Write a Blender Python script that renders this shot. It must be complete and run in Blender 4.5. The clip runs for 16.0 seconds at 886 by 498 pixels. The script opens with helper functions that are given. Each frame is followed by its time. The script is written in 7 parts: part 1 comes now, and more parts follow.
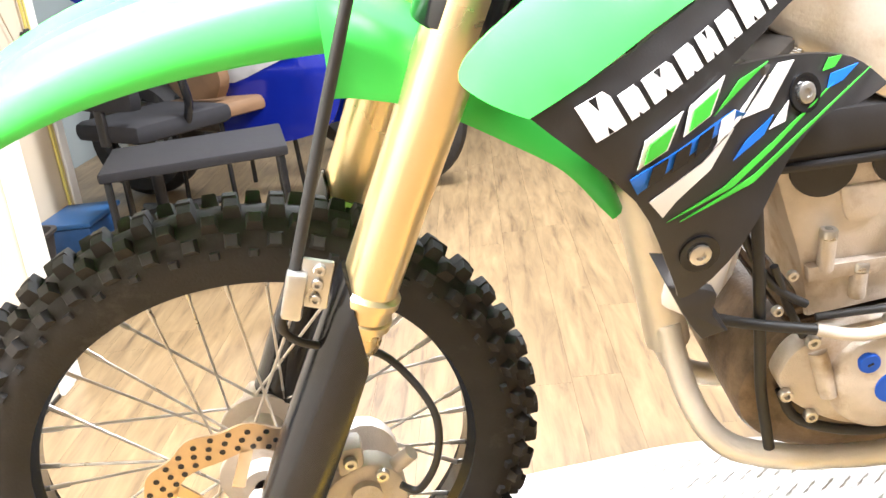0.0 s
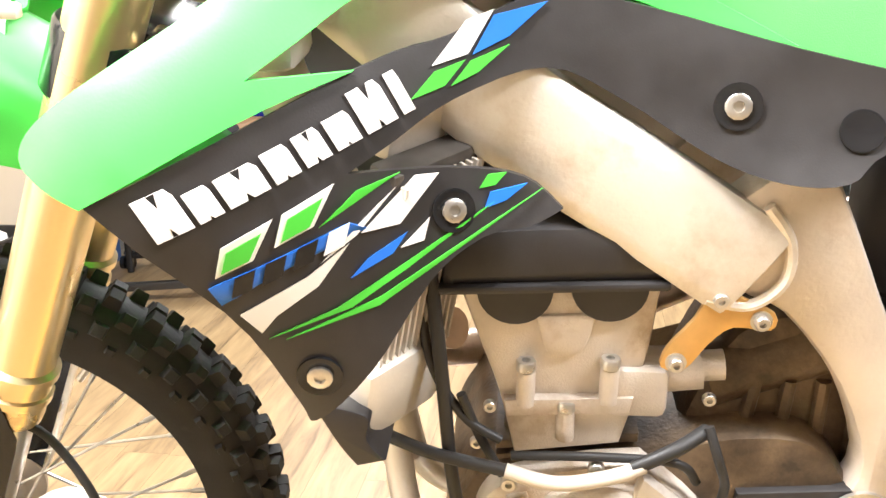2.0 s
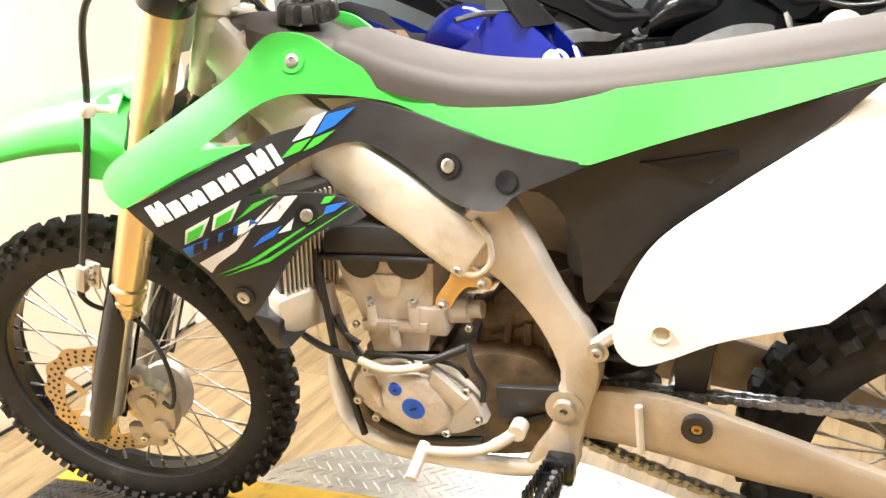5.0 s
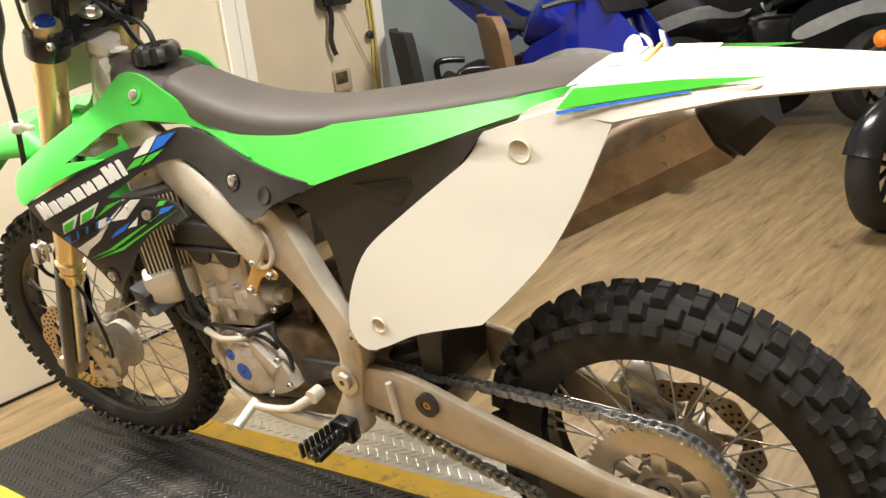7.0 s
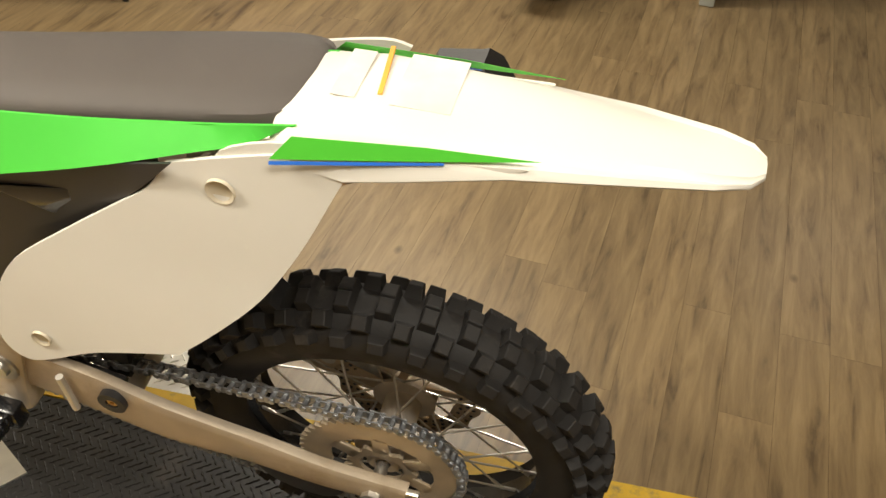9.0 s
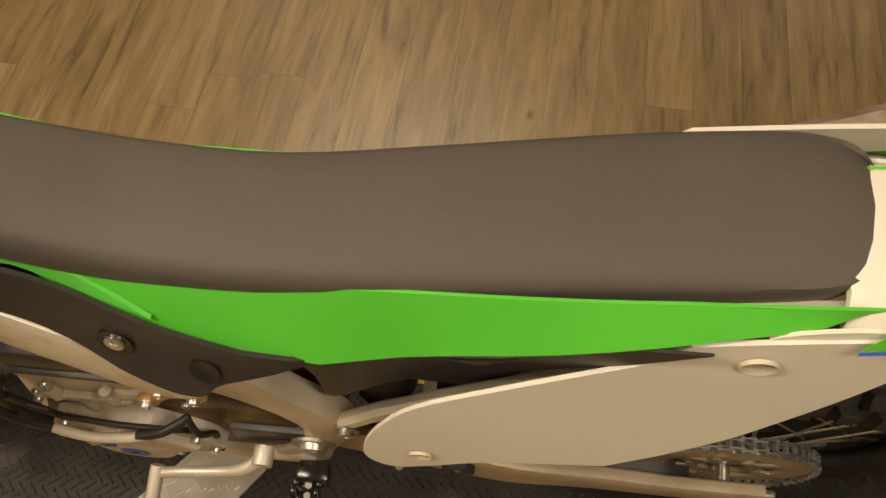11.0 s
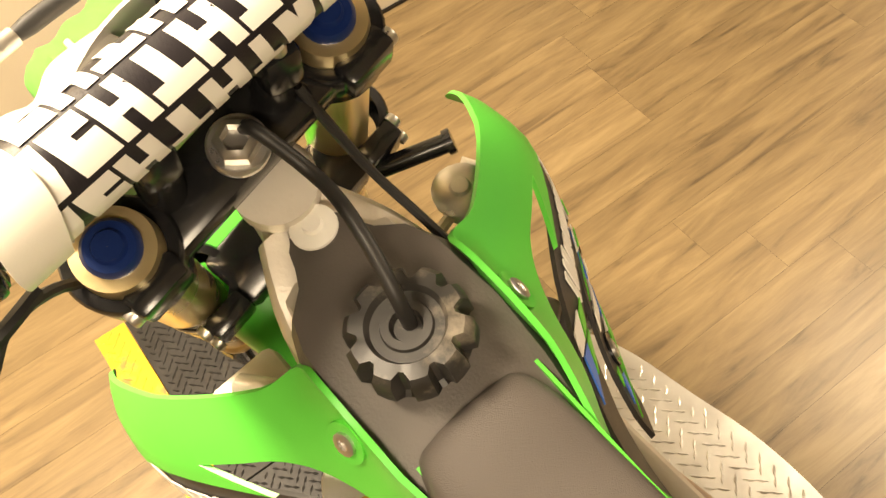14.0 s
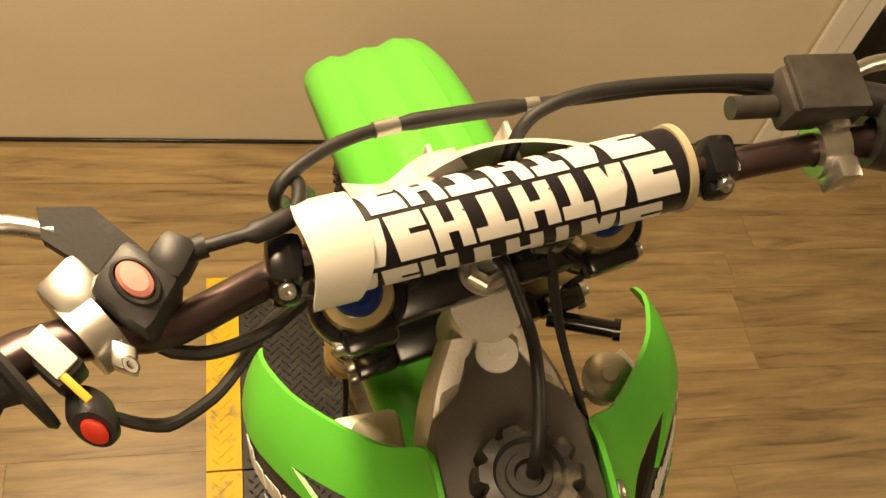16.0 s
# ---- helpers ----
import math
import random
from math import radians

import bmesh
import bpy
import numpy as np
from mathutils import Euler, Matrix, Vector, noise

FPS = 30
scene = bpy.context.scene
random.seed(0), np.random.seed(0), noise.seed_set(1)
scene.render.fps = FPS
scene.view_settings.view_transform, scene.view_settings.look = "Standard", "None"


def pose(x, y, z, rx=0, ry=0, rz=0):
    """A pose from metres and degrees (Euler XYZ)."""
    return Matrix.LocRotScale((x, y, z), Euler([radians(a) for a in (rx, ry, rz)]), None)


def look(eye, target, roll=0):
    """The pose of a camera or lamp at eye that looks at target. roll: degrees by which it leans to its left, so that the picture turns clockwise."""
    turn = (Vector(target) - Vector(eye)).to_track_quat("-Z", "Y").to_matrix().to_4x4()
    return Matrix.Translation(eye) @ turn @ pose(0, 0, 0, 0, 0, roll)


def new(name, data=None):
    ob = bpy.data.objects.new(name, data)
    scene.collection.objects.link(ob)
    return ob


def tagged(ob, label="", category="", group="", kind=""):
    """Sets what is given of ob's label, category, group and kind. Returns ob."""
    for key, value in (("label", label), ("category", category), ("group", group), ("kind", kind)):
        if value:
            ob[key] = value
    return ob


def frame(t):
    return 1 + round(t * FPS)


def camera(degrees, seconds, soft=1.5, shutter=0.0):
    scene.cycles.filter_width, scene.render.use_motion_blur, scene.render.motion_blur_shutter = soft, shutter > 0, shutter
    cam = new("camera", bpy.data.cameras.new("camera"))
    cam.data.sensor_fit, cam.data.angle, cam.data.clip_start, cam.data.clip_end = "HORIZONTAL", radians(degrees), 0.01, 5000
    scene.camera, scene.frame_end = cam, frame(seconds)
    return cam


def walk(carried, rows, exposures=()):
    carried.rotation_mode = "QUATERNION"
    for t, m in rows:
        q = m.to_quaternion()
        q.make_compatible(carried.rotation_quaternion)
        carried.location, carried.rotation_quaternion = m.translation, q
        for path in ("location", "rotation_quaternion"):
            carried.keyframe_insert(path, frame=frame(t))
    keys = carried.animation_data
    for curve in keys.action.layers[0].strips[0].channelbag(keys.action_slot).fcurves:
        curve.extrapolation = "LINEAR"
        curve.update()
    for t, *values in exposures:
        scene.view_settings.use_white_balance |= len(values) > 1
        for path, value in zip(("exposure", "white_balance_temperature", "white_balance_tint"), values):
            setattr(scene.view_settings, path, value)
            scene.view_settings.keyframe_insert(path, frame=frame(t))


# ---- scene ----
cam = camera(50.9, 16.0)

PATH = [
    (0, (0.335, -0.985, 0.925), (0.222, 0.908, 0.292), -7.1),
    (0.5, (0.448, -0.950, 0.923), (0.472, 0.966, 0.350), -5.0),
    (1, (0.559, -0.885, 0.936), (0.409, 1.014, 0.326), -2.3),
    (1.5, (0.622, -0.851, 0.930), (0.621, 1.055, 0.323), -3.0),
    (2, (0.705, -0.859, 0.931), (0.413, 1.039, 0.373), -1.8),
    (2.5, (0.749, -0.867, 0.944), (0.216, 0.973, 0.370), -0.1),
    (3, (0.831, -1.003, 0.983), (0.228, 0.823, 0.432), 0.3),
    (3.5, (0.853, -1.117, 1.016), (0.285, 0.724, 0.480), -0.7),
    (4, (1.015, -1.299, 1.080), (0.383, 0.510, 0.508), -2.8),
    (4.2, (1.076, -1.315, 1.081), (0.428, 0.486, 0.502), -3.3),
    (6.3, (1.881, -1.178, 1.166), (0.642, 0.270, 0.559), -3.9),
    (6.5, (1.969, -1.162, 1.172), (0.691, 0.251, 0.563), -4.1),
    (7, (2.105, -1.121, 1.187), (0.880, 0.331, 0.561), -6.3),
    (7.5, (2.158, -1.090, 1.177), (1.071, 0.424, 0.452), -5.1),
    (8, (2.126, -1.041, 1.227), (1.098, 0.479, 0.431), -6.4),
    (8.2, (2.080, -1.000, 1.279), (1.198, 0.567, 0.402), -3.2),
    (10.3, (1.428, -0.519, 1.663), (1.245, 0.564, -0.008), 2.9),
    (10.5, (1.357, -0.509, 1.653), (1.192, 0.581, -0.016), 3.7),
    (11, (1.181, -0.487, 1.631), (1.033, 0.575, -0.058), 1.4),
    (11.5, (1.086, -0.437, 1.601), (0.838, 0.534, -0.129), -3.4),
    (12, (1.064, -0.398, 1.520), (0.484, 0.512, -0.164), -15.7),
    (12.5, (1.001, -0.328, 1.535), (0.324, 0.530, -0.140), -16.9),
    (13, (0.960, -0.246, 1.560), (0.143, 0.473, -0.118), -18.7),
    (13.5, (0.914, -0.190, 1.585), (-0.025, 0.393, -0.082), -16.0),
    (14, (0.866, -0.204, 1.597), (-0.110, 0.352, -0.058), -8.5),
    (14.5, (0.816, -0.209, 1.606), (-0.235, 0.373, 0.007), 4.0),
    (15, (0.794, -0.220, 1.611), (-0.338, 0.307, 0.050), 11.5),
    (15.5, (0.822, -0.272, 1.697), (-0.372, 0.201, 0.164), 13.8),
    (16, (0.851, -0.310, 1.722), (-0.304, 0.153, 0.156), 16.4),
]
walk(cam, [(t, look(eye, target, roll)) for t, eye, target, roll in PATH], exposures=[(0, 1.45, 5250, 14), (1.0, 1.5, 5350, 14), (2.0, 1.4, 5500, 14), (4.2, 1.27, 5600, 13), (6.3, 0.48, 5800, 9), (7.5, 0.12, 6000, 9), (8.2, 0.05, 6200, 9), (10.3, -1.0, 7100, 10), (11.0, -1.08, 7800, 12), (11.5, -0.4, 7600, 12), (12.0, 0.38, 7200, 12), (13.0, 0.72, 7100, 12), (14.0, 0.15, 8000, 13), (14.5, 0.0, 8200, 14), (15.0, -0.35, 8700, 14), (15.5, -0.6, 9200, 14), (16.0, -0.97, 9900, 15)])

from mathutils.geometry import delaunay_2d_cdt

# ---- world and lights ----
world = bpy.data.worlds.new("world")
scene.world = world
world.use_nodes = True
world.node_tree.nodes["Background"].inputs[0].default_value = (0.9, 0.85, 0.75, 1)
world.node_tree.nodes["Background"].inputs[1].default_value = 0.07
FLOOR_Z = -0.12
CEIL_Z = 2.35


def overhead_light(x, y, watts, sx=1.2, sy=0.3):
    lamp = bpy.data.lights.new("ceiling_tube", "AREA")
    lamp.shape, lamp.size, lamp.size_y, lamp.energy = "RECTANGLE", sx, sy, watts
    lamp.color = (1.0, 0.91, 0.76)
    ob = new("ceiling_tube", lamp)
    ob.matrix_world = pose(x, y, CEIL_Z - 0.06)
    return ob


# Assumed sources, none in view; the fourth added to brighten plate and rear wheel.
for lx, ly, lw in ((-0.2, -0.65, 97), (0.6, 2.4, 60), (-0.6, 4.4, 18), (2.15, -0.75, 44), (2.8, 4.5, 12)):
    overhead_light(lx, ly, lw)


# ---- materials ----
def surface(name, colour, rough=0.5, metal=0.0, vary=0.12, scale=20.0, bump=0.0, bump_scale=200.0, dirt=None, dirt_amount=0.0, dirt_scale=6.0, coat=0.0):
    m = bpy.data.materials.new(name)
    m.use_nodes = True
    nt = m.node_tree
    b = nt.nodes["Principled BSDF"]
    b.inputs["Roughness"].default_value, b.inputs["Metallic"].default_value = rough, metal
    b.inputs["Coat Weight"].default_value = coat
    co = nt.nodes.new("ShaderNodeTexCoord")
    n1 = nt.nodes.new("ShaderNodeTexNoise")
    n1.inputs["Scale"].default_value, n1.inputs["Detail"].default_value = scale, 6
    nt.links.new(co.outputs["Object"], n1.inputs["Vector"])
    ramp = nt.nodes.new("ShaderNodeMapRange")
    ramp.inputs[1].default_value, ramp.inputs[2].default_value = 0.3, 0.7
    ramp.inputs[3].default_value, ramp.inputs[4].default_value = 1 - vary, 1 + vary
    nt.links.new(n1.outputs["Fac"], ramp.inputs[0])
    mul = nt.nodes.new("ShaderNodeMix")
    mul.data_type, mul.blend_type = "RGBA", "MULTIPLY"
    mul.inputs["Factor"].default_value = 1
    mul.inputs["A"].default_value = (*colour, 1)
    nt.links.new(ramp.outputs[0], mul.inputs["B"])
    last = mul.outputs["Result"]
    if dirt:
        n2 = nt.nodes.new("ShaderNodeTexNoise")
        n2.inputs["Scale"].default_value, n2.inputs["Detail"].default_value = dirt_scale, 8
        n2.inputs["Roughness"].default_value = 0.65
        nt.links.new(co.outputs["Object"], n2.inputs["Vector"])
        r2 = nt.nodes.new("ShaderNodeMapRange")
        r2.inputs[1].default_value, r2.inputs[2].default_value = 0.62 - 0.3 * dirt_amount, 0.72 - 0.1 * dirt_amount
        nt.links.new(n2.outputs["Fac"], r2.inputs[0])
        mx = nt.nodes.new("ShaderNodeMix")
        mx.data_type = "RGBA"
        nt.links.new(r2.outputs[0], mx.inputs["Factor"])
        nt.links.new(last, mx.inputs["A"])
        mx.inputs["B"].default_value = (*dirt, 1)
        last = mx.outputs["Result"]
    nt.links.new(last, b.inputs["Base Color"])
    rr = nt.nodes.new("ShaderNodeMapRange")
    rr.inputs[3].default_value, rr.inputs[4].default_value = max(0.02, rough - 0.1), min(1, rough + 0.12)
    nt.links.new(n1.outputs["Fac"], rr.inputs[0])
    nt.links.new(rr.outputs[0], b.inputs["Roughness"])
    if bump:
        n3 = nt.nodes.new("ShaderNodeTexNoise")
        n3.inputs["Scale"].default_value, n3.inputs["Detail"].default_value = bump_scale, 4
        nt.links.new(co.outputs["Object"], n3.inputs["Vector"])
        bp = nt.nodes.new("ShaderNodeBump")
        bp.inputs["Strength"].default_value, bp.inputs["Distance"].default_value = bump, 0.002
        nt.links.new(n3.outputs["Fac"], bp.inputs["Height"])
        nt.links.new(bp.outputs[0], b.inputs["Normal"])
    return m


GREEN = surface("green_plastic", (0.09, 0.60, 0.075), 0.32, vary=0.04, scale=6, bump=0.05, bump_scale=400)
GREEN_SEAT = surface("green_vinyl", (0.075, 0.55, 0.05), 0.5, vary=0.05, scale=8, bump=0.12, bump_scale=900)
BLACK = surface("black_plastic", (0.028, 0.026, 0.026), 0.42, vary=0.15, scale=30, bump=0.08, bump_scale=600)
GLOSS = surface("gloss_black", (0.012, 0.012, 0.013), 0.18, vary=0.1)
RUBBER = surface("tyre_rubber", (0.022, 0.02, 0.019), 0.7, vary=0.3, scale=25, bump=0.2, bump_scale=300, dirt=(0.06, 0.052, 0.045), dirt_amount=0.15, dirt_scale=14)
WHITE = surface("white_plastic", (0.80, 0.77, 0.70), 0.4, vary=0.03, scale=5, bump=0.04, bump_scale=500)
SEAT = surface("seat_vinyl", (0.092, 0.078, 0.070), 0.60, vary=0.07, scale=7, bump=0.35, bump_scale=1100)
ALU = surface("frame_aluminium", (0.78, 0.73, 0.65), 0.42, 0.45, vary=0.10, scale=14, bump=0.2, bump_scale=250, dirt=(0.62, 0.54, 0.43), dirt_amount=0.15, dirt_scale=7)
CAST = surface("cast_engine", (0.62, 0.56, 0.49), 0.55, 0.3, vary=0.10, scale=30, bump=0.4, bump_scale=500, dirt=(0.42, 0.33, 0.23), dirt_amount=0.25, dirt_scale=12)
DIRTY = surface("dirty_casting", (0.15, 0.105, 0.062), 0.42, 0.3, vary=0.4, scale=20, bump=0.4, bump_scale=200, dirt=(0.055, 0.04, 0.028), dirt_amount=0.6, dirt_scale=16)
GOLD = surface("gold_fork", (0.83, 0.66, 0.36), 0.28, 0.85, vary=0.06, scale=8)
STEEL = surface("steel", (0.62, 0.60, 0.56), 0.3, 0.9, vary=0.12, scale=40)
YELLOW = surface("yellow_paint", (0.72, 0.46, 0.03), 0.5, vary=0.12, scale=14, dirt=(0.30, 0.22, 0.08), dirt_amount=0.25, dirt_scale=20, bump=0.1)
MAT = surface("black_mat", (0.017, 0.016, 0.016), 0.42, vary=0.35, scale=12, bump=0.2, bump_scale=200, dirt=(0.075, 0.065, 0.055), dirt_amount=0.2, dirt_scale=5)
TREAD = surface("tread_plate", (0.72, 0.70, 0.66), 0.32, 0.85, vary=0.1, scale=20)
WALL = surface("cream_wall", (0.74, 0.66, 0.52), 0.75, vary=0.03, scale=3, bump=0.15, bump_scale=120)


# ---- mesh helpers ----
def finish(name, bm, material, smooth=40):
    me = bpy.data.meshes.new(name)
    bmesh.ops.recalc_face_normals(bm, faces=bm.faces)
    bm.to_mesh(me)
    bm.free()
    if smooth:
        for p in me.polygons:
            p.use_smooth = True
        me.set_sharp_from_angle(angle=radians(smooth))
    me.materials.append(material)
    return me


def part(name, bm, material, parent, label="", smooth=40):
    ob = new(name, finish(name, bm, material, smooth))
    if parent is not None:
        ob.parent = parent
    if label:
        ob["label"] = label
    return ob


def loose(name, bm, material, parent, label="", smooth=40):
    """Link every separate piece of a bmesh as a part of its own."""
    todo = set(bm.verts)
    while todo:
        seed = todo.pop()
        seen, stack = {seed}, [seed]
        while stack:
            for e in stack.pop().link_edges:
                for v in e.verts:
                    if v not in seen:
                        seen.add(v)
                        stack.append(v)
        todo -= seen
        one = bmesh.new()
        vm = {v: one.verts.new(v.co) for v in sorted(seen, key=lambda q: q.index)}
        for f in {f for v in seen for f in v.link_faces}:
            one.faces.new([vm[v] for v in f.verts])
        part(name, one, material, parent, label, smooth)
    bm.free()


def structure(name, bm, material, label, category, smooth=0, kind="structure"):
    return tagged(part(name, bm, material, None, smooth=smooth), label, category, kind=kind)


def thing(name, label, category, m=None, group=""):
    ob = new(name)
    ob.empty_display_size = 0.1
    if m is not None:
        ob.matrix_world = m
    return tagged(ob, label, category, group)


def curve(pts, n=5, closed=False):
    """Catmull-Rom through the points; a doubled point makes a corner."""
    pts = [Vector(p) for p in pts]
    out, k = [], len(pts)
    for i in range(k if closed else k - 1):
        a, b, c, d = (pts[(i + j) % k] if closed else pts[min(max(i + j, 0), k - 1)] for j in (-1, 0, 1, 2))
        if (b - c).length < 1e-6:
            continue
        for s in range(n):
            t = s / n
            out.append(0.5 * (2 * b + (c - a) * t + (2 * a - 5 * b + 4 * c - d) * t * t + (3 * b - 3 * c + d - a) * t ** 3))
    if not closed:
        out.append(pts[-1])
    return out


def box(bm, c, s, bevel=0.0, turn=None, seg=2):
    r = bmesh.ops.create_cube(bm, size=1)
    vs = r["verts"]
    bmesh.ops.scale(bm, vec=s, verts=vs)
    if bevel:
        es = list({e for v in vs for e in v.link_edges})
        g = bmesh.ops.bevel(bm, geom=es, offset=bevel, segments=seg, affect="EDGES", profile=0.5)
        vs = list({v for f in g["faces"] for v in f.verts} | {v for v in vs if v.is_valid})
    if turn is not None:
        bmesh.ops.transform(bm, matrix=turn.to_4x4(), verts=vs)
    bmesh.ops.translate(bm, vec=c, verts=vs)
    return vs


def ring_loft(bm, rings, cap=True, closed=False):
    """Skin rings of equal vertex count."""
    vr = [[bm.verts.new(p) for p in r] for r in rings]
    n = len(vr[0])
    pairs = list(zip(vr, vr[1:])) + ([(vr[-1], vr[0])] if closed else [])
    for a, b in pairs:
        for i in range(n):
            j = (i + 1) % n
            try:
                bm.faces.new((a[i], a[j], b[j], b[i]))
            except ValueError:
                pass
    if cap and not closed:
        bm.faces.new(vr[0][::-1])
        bm.faces.new(vr[-1])
    return vr


def tube(bm, pts, r, seg=10, cap=True):
    """A round tube along points; r is a number or one for each point."""
    pts = [Vector(p) for p in pts]
    rs = r if isinstance(r, (list, tuple)) else [r] * len(pts)
    rings, u = [], None
    for i, p in enumerate(pts):
        d = (pts[min(i + 1, len(pts) - 1)] - pts[max(i - 1, 0)]).normalized()
        if u is None:
            u = d.orthogonal().normalized()
        u = (u - d * u.dot(d)).normalized()
        v = d.cross(u)
        rings.append([p + rs[i] * (math.cos(a) * u + math.sin(a) * v) for a in (2 * math.pi * k / seg for k in range(seg))])
    ring_loft(bm, rings, cap)


def rod(bm, a, b, r, seg=12, r2=None):
    tube(bm, [a, b], [r, r if r2 is None else r2], seg)


def lathe(bm, profile, origin, axis, seg=48, closed=False):
    """profile: (along, radius) pairs round an axis."""
    axis = Vector(axis).normalized()
    u = axis.orthogonal().normalized()
    v = axis.cross(u)
    o = Vector(origin)
    rings = [[o + axis * h + r * (math.cos(a) * u + math.sin(a) * v) for h, r in profile] for a in (2 * math.pi * k / seg for k in range(seg))]
    n = len(profile)
    vr = [[bm.verts.new(p) for p in r] for r in rings]
    for i in range(seg):
        a, b = vr[i], vr[(i + 1) % seg]
        for k in range(n if closed else n - 1):
            bm.faces.new((a[k], a[(k + 1) % n], b[(k + 1) % n], b[k]))
    bmesh.ops.remove_doubles(bm, verts=[v for r in vr for v in r], dist=1e-5)


def bolt(bm, c, axis, r=0.009, h=0.006, washer=0.0):
    c, axis = Vector(c), Vector(axis).normalized()
    if washer:
        lathe(bm, [(0, 0.0001), (0, washer), (0.002, washer), (0.002, 0.0001)], c, axis, 20)
        c = c + axis * 0.002
    lathe(bm, [(0, r), (h * 0.8, r), (h, r * 0.85), (h, r * 0.45), (h * 0.4, r * 0.4), (h * 0.4, 0.0001)], c, axis, 12)


def inside(x, z, o):
    """Even-odd test of a point against an outline."""
    c = False
    for (x0, z0), (x1, z1) in zip(o, o[1:] + o[:1]):
        if (z0 > z) != (z1 > z) and x < (x1 - x0) * (z - z0) / (z1 - z0) + x0:
            c = not c
    return c


def sheet(bm, outline, ymap, thick=0.004, step=0.03):
    """A panel in the x-z plane with inner points, bent to y = ymap(x, z) and thickened inwards."""
    o = [(float(p[0]), float(p[1])) for p in outline]
    xs, zs = [p[0] for p in o], [p[1] for p in o]
    pts = [Vector(p) for p in o]
    nx, nz = int((max(xs) - min(xs)) / step), int((max(zs) - min(zs)) / step)
    for i in range(1, nx + 1):
        for j in range(1, nz + 1):
            x, z = min(xs) + (max(xs) - min(xs)) * i / (nx + 1), min(zs) + (max(zs) - min(zs)) * j / (nz + 1)
            if inside(x, z, o) and min((Vector((x, z)) - q).length for q in pts[:len(o)]) > step * 0.35:
                pts.append(Vector((x, z)))
    n = len(o)
    vv, _, ff, *_ = delaunay_2d_cdt(pts, [(i, (i + 1) % n) for i in range(n)], [], 0, 1e-6)
    used = [f for f in ff if inside(sum(vv[i].x for i in f) / 3, sum(vv[i].y for i in f) / 3, o)]
    bv = {}
    for f in used:
        for i in f:
            if i not in bv:
                bv[i] = bm.verts.new((vv[i].x, ymap(vv[i].x, vv[i].y), vv[i].y))
    for f in used:
        bm.faces.new([bv[i] for i in f])
    if thick:
        bmesh.ops.recalc_face_normals(bm, faces=bm.faces)
        r = bmesh.ops.extrude_face_region(bm, geom=bm.faces[:])
        moved = [g for g in r["geom"] if isinstance(g, bmesh.types.BMVert)]
        sgn = -1 if sum(v.co.y for v in moved) > 0 else 1
        bmesh.ops.translate(bm, vec=(0, sgn * thick, 0), verts=moved)


def slab(bm, outline, y0, y1, bevel=0.0):
    """An x-z outline pushed out from y0 to y1, with its front edge rounded."""
    vs = [bm.verts.new((p[0], y0, p[1])) for p in outline]
    f = bm.faces.new(vs)
    r = bmesh.ops.extrude_face_region(bm, geom=[f])
    top = [g for g in r["geom"] if isinstance(g, bmesh.types.BMVert)]
    bmesh.ops.translate(bm, vec=(0, y1 - y0, 0), verts=top)
    if bevel:
        ts = set(top)
        es = list({e for v in top for e in v.link_edges if e.verts[0] in ts and e.verts[1] in ts})
        bmesh.ops.bevel(bm, geom=es, offset=bevel, segments=2, affect="EDGES", profile=0.5)


def flat(bm, pts, z0, z1):
    """A plan outline raised from z0 to z1."""
    f = bm.faces.new([bm.verts.new((p[0], p[1], z0)) for p in pts])
    r = bmesh.ops.extrude_face_region(bm, geom=[f])
    bmesh.ops.translate(bm, vec=(0, 0, z1 - z0), verts=[g for g in r["geom"] if isinstance(g, bmesh.types.BMVert)])


def flip(bm):
    for v in bm.verts:
        v.co.y = -v.co.y
    return bm


